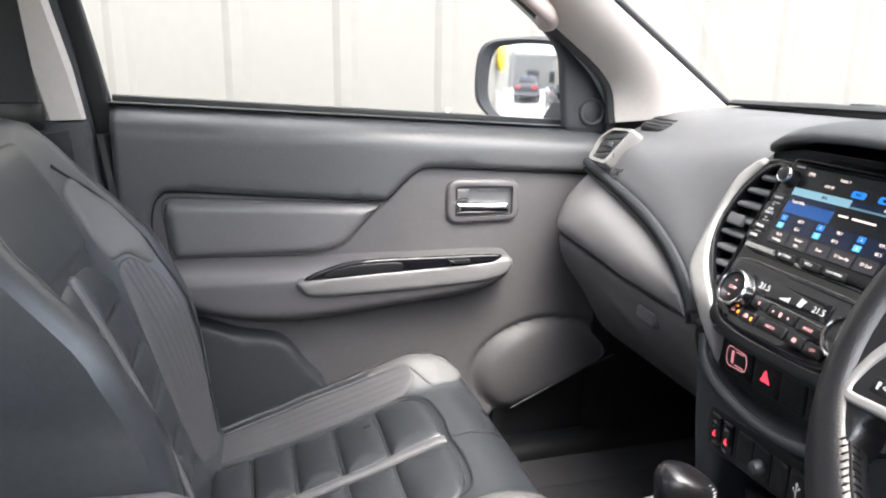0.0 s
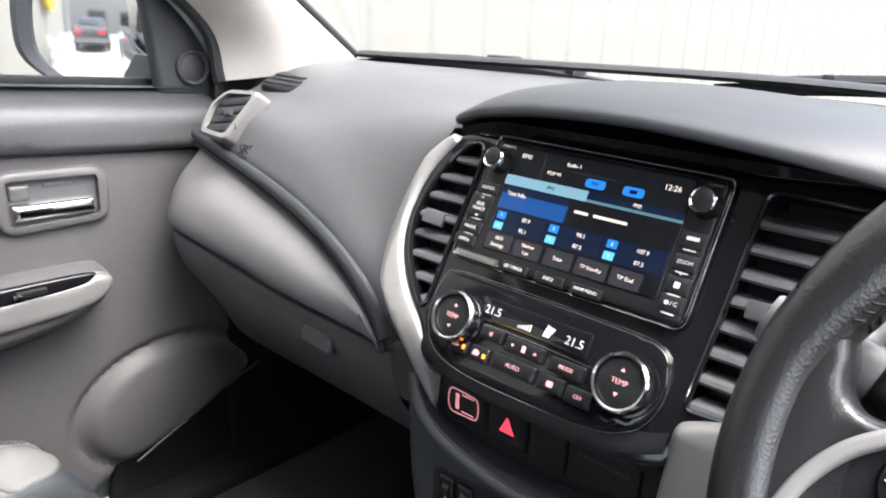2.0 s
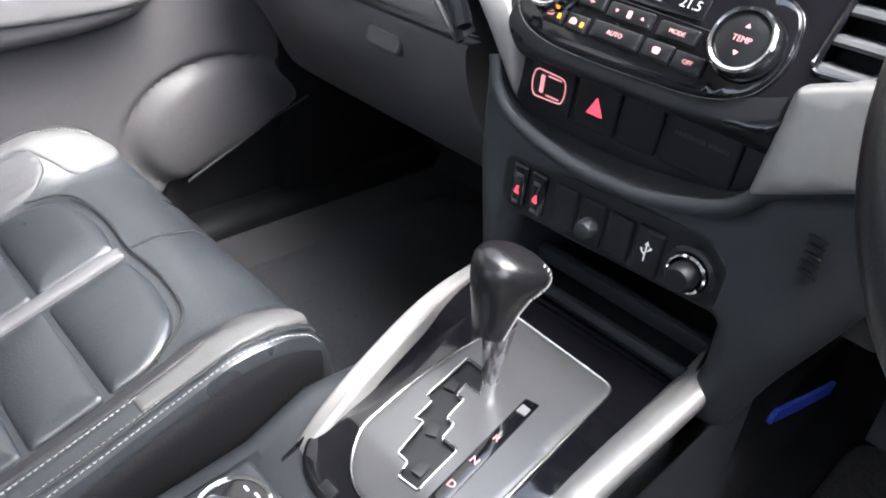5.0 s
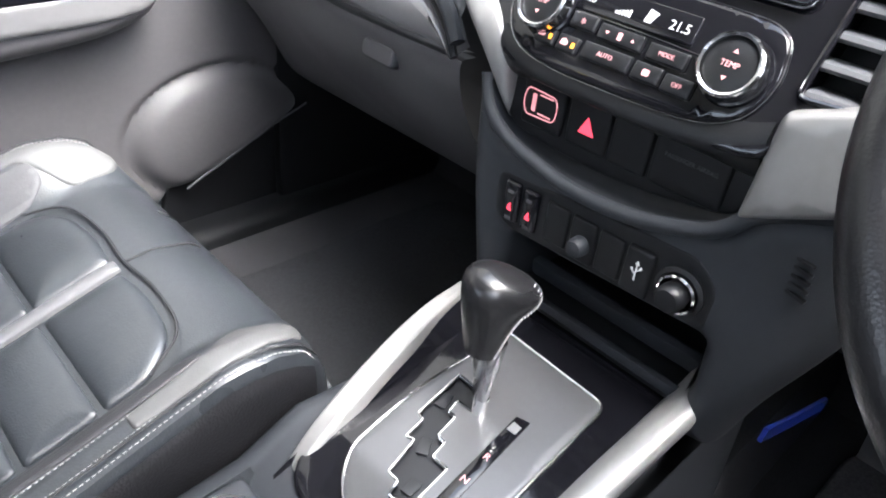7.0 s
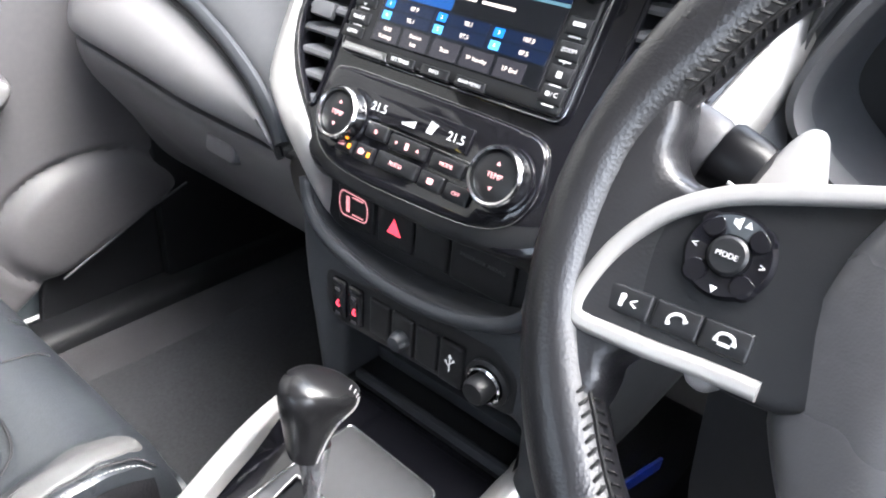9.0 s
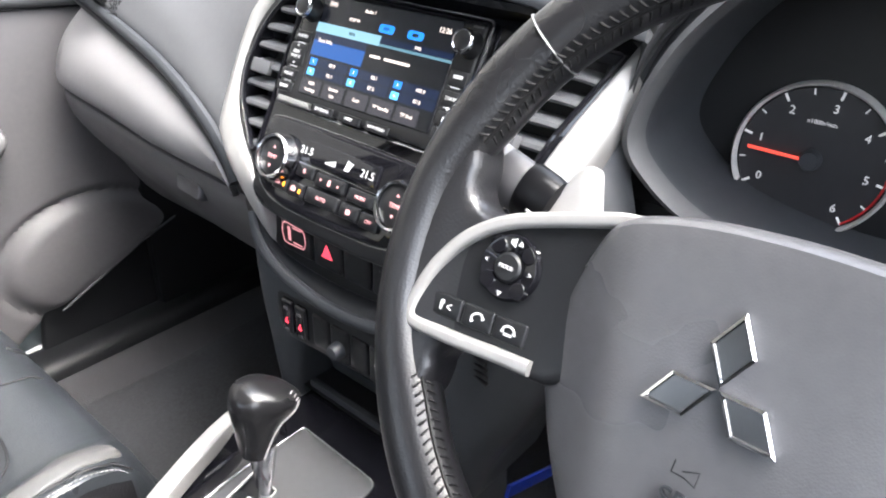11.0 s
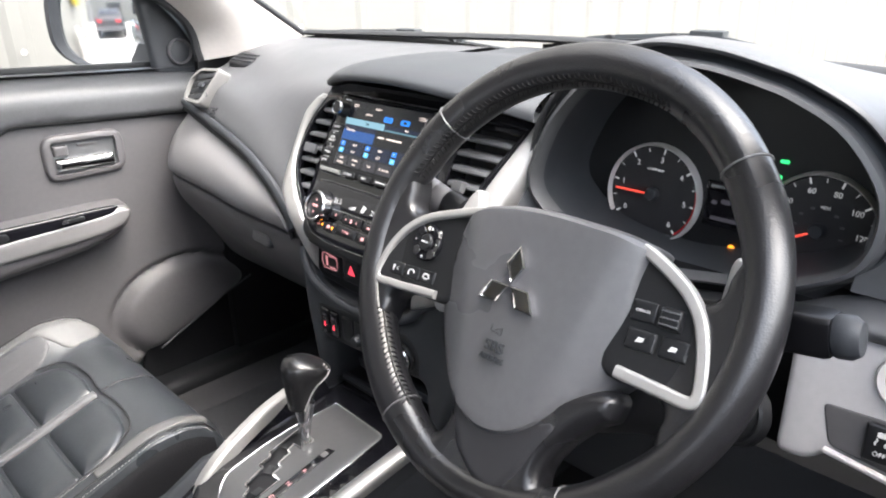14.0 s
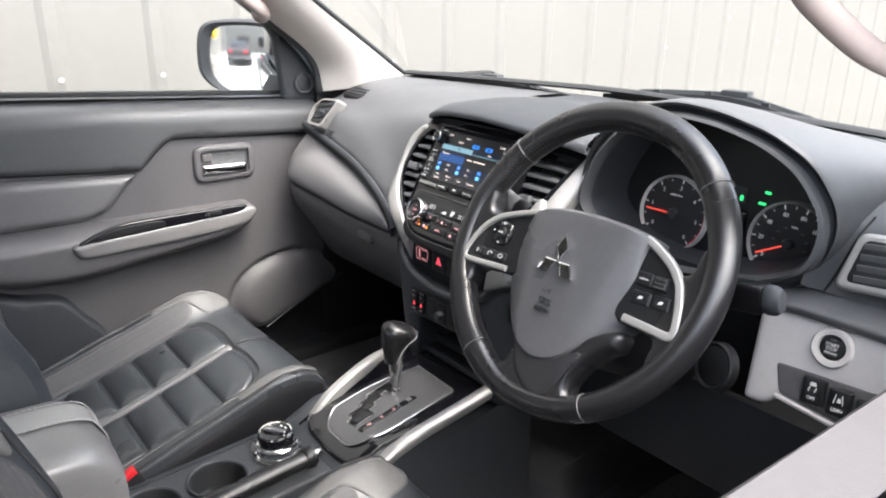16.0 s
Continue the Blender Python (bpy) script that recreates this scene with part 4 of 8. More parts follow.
for i, p in enumerate(arc):
    up = max(0.0, min(1.0, (p.y - 1.13) / 0.10))
    out = 1.045 + 0.075 * up
    a = mid.x + (p.x - mid.x) * out
    b = mid.y + (p.y - mid.y) * out
    face.append([(0.090, mid.x + (p.x - mid.x) * 1.045, mid.y + (p.y - mid.y) * 1.045), (0.098, mid.x + (p.x - mid.x) * (0.4 * 1.045 + 0.6 * out), mid.y + (p.y - mid.y) * (0.4 * 1.045 + 0.6 * out)), (0.097, a, b)])
    yb = mid.x + (p.x - mid.x) * (1.14 + 0.42 * up)
    zb = 1.250 * up + (1 - up) * (b - 0.02)
    xb = (0.44 - 0.2 * (yb + 0.1) ** 2) * up + 0.115 * (1 - up)
    m1 = Vector((0.16 * up + 0.105 * (1 - up), mid.x + (p.x - mid.x) * (1.06 + 0.14 * up), (b + 0.002) * up + (1 - up) * (b - 0.008)))
    m2 = Vector((0.29 * up + 0.11 * (1 - up), mid.x + (p.x - mid.x) * (1.08 + 0.30 * up), (1.266 * 0.6 + b * 0.4) * up + (1 - up) * (b - 0.014)))
    rows.append(spline([(0.098, a, b), (0.086 * up + 0.100 * (1 - up), a, b + 0.0015), (0.092 * up + 0.102 * (1 - up), a, b + 0.007 * up), m1, m2, (xb, yb, zb)], 4))
# darker plastic than the hood's, for the shade under its overhanging edge
part("binnacle_face", loft(face, close_u=True), "dash_dark", dash, "face between lip and hood, darkened for shade")
part("binnacle_hood", loft(rows, close_u=True), "dash", dash, "charcoal grained hood over the dials")

# driver's fascia: end vent, lip and lower panel
rows = []
for y in (-0.540, -0.552, -0.565, -0.59, -0.62, -0.66, -0.70, -0.73, -0.752):
    k = max(0, -y - 0.70)
    rows.append(spline([(glass_foot(y), y, 1.250), (0.27 + k, y, 1.246), (0.19 + k, y, 1.238), (0.140 + k, y, 1.220), (0.118 + k, y, 1.200), (0.098 + k, y, 1.160), (0.088 + k, y, 1.140)], 4))
part("driver_top_pad", loft(rows), "dash", dash, "charcoal grained outer pad")
part("fascia_seam", sweep(spline([(0.139, -0.584, 1.221), (0.1165, -0.579, 1.200), (0.0965, -0.572, 1.160), (0.0865, -0.567, 1.141)], 5), oval(0.0014, 0.0014, 6)), "black", dash)
rows = []
for y in (-0.40, -0.46, -0.50, -0.53, -0.56, -0.60, -0.65, -0.70, -0.752):
    k = max(0, -y - 0.70)
    zt = float(np.interp(-y, [0.40, 0.50, 0.545, 0.60], [1.096, 1.114, 1.138, 1.145]))
    rows.append(spline([(0.098 + k, y, zt), (0.078 + k, y, min(1.134, zt - 0.003)), (0.062 + k, y, min(1.128, zt - 0.006)), (0.058 + k, y, min(1.122, zt - 0.010)), (0.064 + k, y, min(1.114, zt - 0.014)), (0.085 + k, y, min(1.110, zt - 0.018))], 4))
part("fascia_lip", loft(rows), "dash", dash, "charcoal padded lip")


def low_face(u, v, h):
    return Vector((0.046 + 0.22 * (v - 1.0) - h, u, v))


rim = rounded([(-0.512, 1.113), (-0.752, 1.124), (-0.752, 0.990), (-0.640, 1.008), (-0.560, 1.018), (-0.544, 1.002), (-0.518, 1.001)], [0.004, 0.01, 0.01, 0.01, 0.02, 0.01, 0.008])
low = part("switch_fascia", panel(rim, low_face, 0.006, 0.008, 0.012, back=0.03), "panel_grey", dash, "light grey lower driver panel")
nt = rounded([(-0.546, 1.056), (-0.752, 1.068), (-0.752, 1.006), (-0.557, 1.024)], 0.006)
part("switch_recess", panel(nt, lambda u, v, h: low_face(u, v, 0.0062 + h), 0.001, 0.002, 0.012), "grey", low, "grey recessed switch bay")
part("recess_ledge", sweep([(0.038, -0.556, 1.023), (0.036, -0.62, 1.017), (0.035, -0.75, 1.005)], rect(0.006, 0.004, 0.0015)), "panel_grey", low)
for i, (y, word) in enumerate(((-0.593, "OFF"), (-0.621, "LDW"), (-0.649, ""), (-0.677, ""))):
    bm_ = axes(low_face(y, 1.0415 - 0.002 * i, 0.009), (0, -1, 0.06), (0.22, 0, 1))
    b = part("bay_switch", panel(rect(0.025, 0.031, 0.003), on(bm_), 0.004, 0.003, 0.008), "black", low, "black square push switch")
    if word:
        writing(word, 0.0054, bm_ @ Matrix.Translation((0, -0.0075, 0.0045)), "white_ink", b)
        if word == "OFF":
            part("symbol", plate(rounded([(-0.0036, 0.0020), (0.0036, 0.0020), (0.0030, 0.0062), (-0.0030, 0.0062)], 0.0012), bm_ @ Matrix.Translation((0, 0.0042, 0.0048)), 0.0006, 0.0001), "white_ink", b)
            for a_ in (-1, 1):
                wave = [bm_ @ Vector((0.0034 * a_ + 0.0009 * math.sin(j * 1.3), 0.0052 - 0.0011 * j, 0.0048)) for j in range(6)]
                part("symbol", sweep(wave, oval(0.0006, 0.0003, 6), up=(-1, 0, 0.2)), "white_ink", b)
        else:
            for a_ in (-1, 1):
                part("symbol", plate(rect(0.0009, 0.0105, 0.0002), bm_ @ pose(0.0040 * a_, 0.0045, 0.0048, 0, 0, 9 * a_), 0.0006, 0.0001), "white_ink", b)
            part("symbol", plate(rounded([(-0.0020, -0.0028), (0.0020, -0.0028), (0.0012, 0.0020), (-0.0012, 0.0020)], 0.0006), bm_ @ Matrix.Translation((0.0006, 0.0040, 0.0048)), 0.0006, 0.0001), "white_ink", b)
sm = axes(low_face(-0.598, 1.0915, 0.005), (0, -1, 0.04), (0.22, 0, 1))
sb = thing("start_button", sm.translation, "round black engine start button in a silver ring", "start button")
part("ring", lathe([(0.0220, -0.004), (0.0220, 0.003), (0.0200, 0.0060), (0.0150, 0.0052), (0.0138, 0.001)], sm, 48), "silver_dim", sb)
part("cap", lathe([(0.0005, 0.0040), (0.008, 0.0038), (0.0130, 0.0030), (0.0138, 0.0)], sm, 48), "black", sb)
part("lamp", plate(rect(0.007, 0.0018, 0.0008, 0, 0.0090), sm @ Matrix.Translation((0, 0, 0.0042)), 0.0008, 0.0001), "dash", sb)
for k, (w, sz) in enumerate((("START", 0.0048), ("STOP", 0.0048), ("ENGINE", 0.0038))):
    writing(w, sz, sm @ Matrix.Translation((0, 0.0034 - 0.0046 * k, 0.0043)), "white_ink", sb)
vm2 = axes((0.084, -0.640, 1.186), (0.05, -1.0, 0.10), (0.40, -0.06, 1.0))
part("vent_surround", panel(rounded([(-0.062, -0.028), (0.055, -0.030), (0.060, 0.030), (-0.046, 0.036)], 0.012), on(vm2), 0.007, 0.005, 0.008), "silver", dash, "satin silver end-vent surround")
ev2 = part("end_vent", panel(rounded([(-0.050, -0.020), (0.048, -0.022), (0.050, 0.022), (-0.039, 0.027)], 0.008), on(vm2 @ Matrix.Translation((0, 0, 0.0068))), 0.0006, 0.001, 0.010), "black", dash, "black louvred end vent")
for k in range(4):
    part("slat", box(vm2 @ pose(0.001 + 0.1 * k * 0.01, -0.015 + 0.0115 * k, 0.0085, 30, 0, 0), 0.086, 0.0070, 0.002, 0.0006), "dash", ev2)
part("driver_knee_tray", loft([[(x, y, z) for y in (-0.228, -0.3, -0.5, -0.76)] for x, z in ((0.058, 0.985), (0.072, 0.93), (0.095, 0.86), (0.13, 0.79), (0.22, 0.75))]), "dash_dark", dash, "charcoal driver knee bolster")
# two sheets in black, for the shade of the gap beside the column
part("gap_shade_strip", loft([[(0.062 + 0.05 * k, y, 1.10 - 0.14 * k) for y in (-0.17, -0.30, -0.42, -0.51)] for k in (0, 0.5, 1)]), "black", dash)
part("column_shade", loft([[(0.10, y, z) for z in (0.97, 1.05, 1.12)] for y in (-0.155, -0.22, -0.30, -0.42, -0.51)]), "black", dash)

# ---- centre stack ----
SM = axes((0.0177, 0, 1.0907), (0, -1, 0), (0.465, 0, 0.885))
sweepback = lambda u, v: min(0.0, 0.020 - 3.45 * max(0.0, abs(u) - 0.10) ** 2)
UPPER = on(SM, sweepback)
LM = axes((0.016, 0, 0), (0, -1, 0), (0, 0, 1))


def raised(d):
    return lambda u, v, h: UPPER(u, v, h + d)


def sm(u, v, w=0.0, turn=0.0):
    """A pose on the stack's sloping face."""
    return SM @ pose(u, v, w, 0, 0, turn)


def lm(u, z, w=0.0, turn=0.0):
    return LM @ pose(u, z, w, 0, 0, turn)


stack = thing("centre_stack", (0.05, 0, 0.82), "piano-black centre stack with silver side trims", "centre stack")
outl = spline([(-0.150, 0.150), (-0.10, 0.156), (0, 0.157), (0.10, 0.158), (0.206, 0.162), (0.203, 0.125), (0.190, 0.08), (0.177, 0.035), (0.158, -0.005), (0.122, -0.030), (0.100, -0.046), (0.0, -0.050), (-0.092, -0.046), (-0.112, -0.028), (-0.134, -0.004), (-0.168, 0.030), (-0.180, 0.07), (-0.176, 0.115)], 4, True)
VENTS = {
    -1: [tuple(p) for p in spline([(-u, v) for u, v in ((0.116, 0.140), (0.136, 0.142), (0.158, 0.110), (0.165, 0.07), (0.156, 0.038), (0.134, 0.009), (0.121, -0.002), (0.117, 0.02), (0.116, 0.08))], 5, True)],
    1: [tuple(p) for p in rounded([(0.121, 0.152), (0.200, 0.153), (0.184, 0.108), (0.171, 0.072), (0.161, 0.036), (0.150, 0.000), (0.115, -0.002), (0.119, 0.07)], [0.010, 0.004, 0.03, 0.03, 0.03, 0.006, 0.006, 0.03])]}
part("fascia", panel([tuple(p) for p in outl], UPPER, 0.003, 0.004, 0.014, back=0.028, holes=(VENTS[-1], VENTS[1])), "gloss", stack, "glossy black fascia")
chin = []
for u in np.linspace(-0.108, 0.112, 23):
    e = abs(u) / 0.11
    chin.append(spline([UPPER(u, -0.032 + 0.012 * e ** 4, 0.0038), UPPER(u, -0.044 + 0.014 * e ** 4, 0.0040), UPPER(u, -0.053 + 0.014 * e ** 4, 0.0005), Vector((0.004, -u, 1.040)), Vector((0.016, -u, 1.032))], 4))
part("fascia_chin", loft(chin), "black", stack, "satin black lower edge of the fascia")
for s in (-1, 1):
    arc = [(s * u, v) for u, v in ((0.158, 0.152), (0.184, 0.118), (0.197, 0.075), (0.194, 0.035), (0.177, 0.002), (0.152, -0.022), (0.128, -0.044), (0.112, -0.064), (0.100, -0.084))]
    inn = [(s * u, v) for u, v in ((0.098, -0.083), (0.097, -0.064), (0.100, -0.040), (0.117, -0.016), (0.144, 0.008), (0.165, 0.040), (0.172, 0.075), (0.165, 0.114), (0.144, 0.150))]
    if s > 0:
        arc = [(0.222, 0.168), (0.2155, 0.13), (0.207, 0.09), (0.197, 0.05), (0.189, 0.02), (0.180, -0.012)]
        inn = [(0.158, -0.012), (0.164, 0.02), (0.171, 0.05), (0.182, 0.09), (0.194, 0.128), (0.206, 0.166)]
    tail = lambda u, v, h: UPPER(u, v, h + 0.001 - 8.0 * max(0.0, -0.012 - v) ** 2)
    ring = [tuple(p) for p in spline(arc, 5)] + [tuple(p) for p in spline(inn, 5)]
    part("side_trim", panel(ring, tail, 0.007, 0.006, 0.007, back=0.03), "silver", stack, "satin silver curved side trim")
    # vent with its slats
    vent = part("side_vent", panel(VENTS[s], raised(-0.026), 0.0006, 0.001, 0.010), "black", stack, "black louvred side vent")
    part("vent_frame", sweep([UPPER(p[0], p[1], 0.003) for p in VENTS[s]], oval(0.0022, 0.0026, 8), up=(-0.885, 0, 0.465), closed=True), "gloss", vent, "glossy black vent surround")
    out_at = lambda v: float(np.interp(v, [-0.01, 0.006, 0.038, 0.07, 0.11, 0.142], [0.121, 0.133, 0.155, 0.164, 0.157, 0.138] if s < 0 else [0.147, 0.151, 0.161, 0.170, 0.184, 0.196]))
    for k in range(8):
        v = 0.004 + 0.0182 * k
        a, b = 0.1175, out_at(v) - 0.001
        rows = []
        for j in range(7):
            u = a + (b - a) * j / 6
            rows.append([UPPER(s * u, v + dv, w) for dv, w in ((0.0055, -0.016), (0.0078, -0.015), (0.0016, 0.0), (-0.0004, 0.0022), (-0.0034, 0.0026), (-0.0050, 0.0008), (-0.0046, -0.0016), (0.0025, -0.016))])
        part("slat", loft(rows, close_v=True, caps=True), "dash", vent)
    part("vent_tab", box(SM @ pose(s * 0.142, 0.073, sweepback(0.144, 0) + 0.005, 0, -s * 16, 0), 0.020, 0.013, 0.008, 0.002), "dash", vent)
wing = rounded([(0.114, 1.083), (0.150, 1.097), (0.210, 1.115), (0.216, 1.056), (0.182, 1.042), (0.112, 1.012)], [0.006, 0.02, 0.004, 0.004, 0.02, 0.006])
part("wing_trim", panel(wing, lambda u, z, h: Vector((0.006 + 2.2 * max(0, u - 0.12) ** 2 + 0.15 * (z - 1.07) - h, -u, z)), 0.008, 0.006, 0.010, back=0.03), "silver_mid", stack, "satin silver corner trim")

# switch strip under the climate panel
strip = [tuple(p) for p in spline([(-0.112, 1.040), (-0.102, 1.062), (0.0, 1.066), (0.108, 1.068), (0.112, 1.040), (0.106, 1.006), (0.06, 0.994), (0.0, 0.988), (-0.06, 0.990), (-0.098, 1.000)], 5, True)]
low_f = part("switch_strip", panel(strip, on(LM, lambda u, z: 0.10 * (1.03 - z)), 0.002, 0.003, 0.012), "black", stack, "black switch strip")


def strip_pose(u, z, w=0.0):
    return lm(u, z, 0.003 + 0.10 * (1.03 - z) + w)


for u, w in ((-0.064, 0.042), (-0.020, 0.038), (0.018, 0.034), (0.066, 0.058)):
    part("push_switch", panel(rect(w, 0.040, 0.004), on(strip_pose(u, 1.020, 0)), 0.003, 0.003, 0.010), "black", low_f, "flat black push switch")
car = rounded([(-0.016, -0.009), (0.013, -0.008), (0.015, 0), (0.013, 0.008), (-0.016, 0.009), (-0.019, 0)], 0.004)
cm = strip_pose(-0.064, 1.020, 0.0035)
ringc = [cm @ Vector((p.x * 1.0, p.y * 1.25, 0)) for p in car]
part("car_symbol", sweep(ringc, oval(0.0006, 0.0003, 6), up=tuple((-1, 0, 0)), closed=True), "pink_ink", low_f, "lit pink car outline")
part("screen_symbol", plate(rect(0.004, 0.0145, 0.001, -0.0085, 0), cm, 0.0004, 0.0001), "pink_ink", low_f)
for a in (-1, 1):
    part("symbol_bar", plate(rect(0.013, 0.0012, 0.0003, 0.003, a * 0.0078), cm, 0.0004, 0.0001), "pink_ink", low_f)
tri = rounded([(-0.0074, -0.0070), (0.0074, -0.0070), (0, 0.0072)], 0.001)
hz = strip_pose(-0.020, 1.020, 0.0035)
part("hazard_mark", plate(tri, hz, 0.0005, 0.0001), "red_glow", low_f, "lit red hazard triangle")
writing("PASSENGER AIRBAG", 0.0046, strip_pose(0.067, 1.026, 0.0036), "grey", low_f)

# lower housing, with the open cubby
u_shape = [(-0.132, 1.015), (-0.128, 0.945), (-0.112, 0.87), (-0.098, 0.80), (-0.078, 0.80), (-0.074, 0.850), (-0.072, 0.900), (0.000, 0.902), (0.118, 0.908), (0.121, 0.86), (0.108, 0.815), (0.150, 0.815), (0.166, 0.87), (0.192, 0.93), (0.215, 1.00), (0.222, 1.052), (0.185, 1.040), (0.118, 1.018), (0.108, 0.997), (0.06, 0.984), (0.0, 0.977), (-0.06, 0.979), (-0.104, 0.992), (-0.116, 1.022)]
u_out = rounded(u_shape, [0.006, 0.02, 0.02, 0.004, 0.004, 0.01, 0.008, 0.01, 0.008, 0.01, 0.004, 0.01, 0.02, 0.03, 0.02, 0.006, 0.02, 0.02, 0.01, 0.02, 0.03, 0.02, 0.01, 0.006])
house = part("lower_housing", panel(u_out, lambda u, z, h: Vector((0.018 - h + 2.6 * max(0, abs(u) - 0.105) ** 2 - 0.02 * max(0, 0.95 - z), -u, z)), 0.020, 0.022, 0.012, back=0.10), "dash_dark", stack, "charcoal lower console housing")
part("housing_ridge", sweep(spline([(0.004, 0.120, 1.030), (0.000, 0.110, 1.005), (-0.003, 0.085, 0.988), (-0.006, 0.04, 0.978), (-0.006, 0.0, 0.974), (-0.006, -0.05, 0.979), (-0.002, -0.10, 0.995), (0.004, -0.125, 1.018), (0.014, -0.17, 1.036)], 6), oval(0.0055, 0.0065, 10)), "dash_dark", house)
part("cubby", loft([[(x, y, z) for y, z in ((0.078, 0.905), (0.080, 0.835), (-0.115, 0.832), (-0.122, 0.908))] for x in (0.012, 0.07, 0.125)], close_v=True), "black", house, "dark open storage cubby")
part("cubby_back", box(pose(0.128, -0.02, 0.87), 0.008, 0.21, 0.085, 0.001), "black", house)
part("cubby_ledge", box(pose(0.055, -0.022, 0.845, 0, -10, 0), 0.012, 0.19, 0.018, 0.004), "dash_dark", house)
part("cubby_ledge", box(pose(0.020, -0.022, 0.836), 0.008, 0.185, 0.012, 0.003), "dash_dark", house)
sp = rounded([(-0.088, 0.958), (0.10, 0.972), (0.118, 0.955), (0.118, 0.918), (-0.07, 0.908), (-0.088, 0.916)], 0.010)
swp = part("switch_panel", panel(sp, lambda u, z, h: Vector((0.0002 - h, -u, z)), 0.003, 0.003, 0.010), "black", house, "black row of switches and sockets")


def row_pose(u, z, w=0.0):
    return axes((-0.003 - w, -u, z), (0, -1, 0), (0, 0, 1))


for u in (-0.068, -0.048):
    b = part("seat_heater_switch", panel(rect(0.0165, 0.038, 0.003), on(row_pose(u, 0.936)), 0.004, 0.003, 0.008), "gloss", swp, "glossy black seat heater rocker")
    part("heat_mark", plate(rounded([(-0.002, -0.003), (0.0025, -0.0035), (0.003, -0.0015), (0.0, -0.001), (0.002, 0.0035), (0.0005, 0.004), (-0.002, -0.001)], 0.0004), row_pose(u, 0.932, 0.0046), 0.0004, 0.0001), "red_glow", b)
    bar(0.006, 0.003, row_pose(u, 0.946, 0.0040), "grey", b)
    bar(0.006, 0.003, row_pose(u, 0.921, 0.0040), "grey", b)
for u in (-0.020, 0.032):
    part("blank_switch", panel(rect(0.023, 0.036, 0.003), on(row_pose(u, 0.937)), 0.0025, 0.003, 0.008), "black", swp, "blank black switch cover")
aux = part("aux_socket", panel(rect(0.024, 0.038, 0.003), on(row_pose(0.006, 0.936)), 0.0025, 0.003, 0.008), "black", swp, "black socket with a round cap")
part("cap", lathe([(0.0005, 0.012), (0.0065, 0.011), (0.0080, 0.007), (0.0085, 0.0)], row_pose(0.007, 0.933, 0.002), 24), "dash_dark", aux)
usb = part("usb_socket", panel(rect(0.024, 0.040, 0.003), on(row_pose(0.058, 0.937)), 0.0035, 0.003, 0.008), "black", swp, "black USB socket cover with a white symbol")
um = row_pose(0.058, 0.938, 0.0042)
part("symbol", plate(rect(0.0010, 0.0150, 0.0003), um, 0.0004, 0.0001), "white_ink", usb)
part("symbol", plate(rounded([(-0.002, 0.006), (0.002, 0.006), (0, 0.0095)], 0.0002), um, 0.0004, 0.0001), "white_ink", usb)
for a, b_ in ((-1, -0.001), (1, 0.002)):
    part("symbol", plate(rect(0.0042, 0.0009, 0.0003), um @ pose(a * 0.0018, b_, 0, 0, 0, a * 38), 0.0004, 0.0001), "white_ink", usb)
    part("symbol", plate(rect(0.0020, 0.0020, 0.0004), um @ pose(a * 0.0036, b_ + 0.0024, 0), 0.0004, 0.0001), "white_ink", usb)
cig = part("lighter_socket", lathe([(0.0195, 0.0), (0.0195, 0.003), (0.0165, 0.005), (0.0150, 0.001)], row_pose(0.093, 0.940), 36), "black", swp, "round power socket with chrome rim")
part("rim", lathe([(0.0152, 0.0), (0.0152, 0.007), (0.0135, 0.008), (0.0125, 0.001)], row_pose(0.093, 0.940), 36), "chrome", cig)
part("plug", lathe([(0.0005, 0.021), (0.0085, 0.020), (0.0108, 0.017), (0.0110, 0.009), (0.0095, 0.0)], row_pose(0.093, 0.940), 30), "black", cig)
for k in range(5):
    part("grille_slot", box(pose(0.0065, -0.154 + 0.0008 * k, 0.976 + 0.0062 * k, 8, 0, -8), 0.004, 0.030, 0.0028, 0.001), "black", house)

# ---- head unit ----
hu = thing("infotainment_unit", SM @ Vector((0, 0.047, 0)), "wide touchscreen radio with lit blue station page", "car radio")
part("surround", panel(rounded([(-0.1085, 0.046), (0.100, 0.045), (0.1010, 0.1545), (-0.1020, 0.1565)], [0.010, 0.010, 0.006, 0.006]), on(SM @ Matrix.Translation((0, 0, 0.003))), 0.006, 0.004, 0.012), "gloss", hu, "glossy black surround")
part("surround_edge", sweep([SM @ Vector((p.x, p.y, 0.0075)) for p in rounded([(-0.1080, 0.0465), (0.0995, 0.0455), (0.1005, 0.1540), (-0.1015, 0.1560)], [0.010, 0.010, 0.006, 0.006])], oval(0.0009, 0.0012, 8), up=(-0.885, 0, 0.465), closed=True), "dark_chrome", hu, "thin polished edge line")
part("faceplate", panel(rounded([(-0.1045, 0.0495), (0.0960, 0.0485), (0.0970, 0.1505), (-0.0985, 0.1520)], 0.004), on(SM @ Matrix.Translation((0, 0, 0.008))), 0.003, 0.002, 0.012), "black", hu, "satin black faceplate")
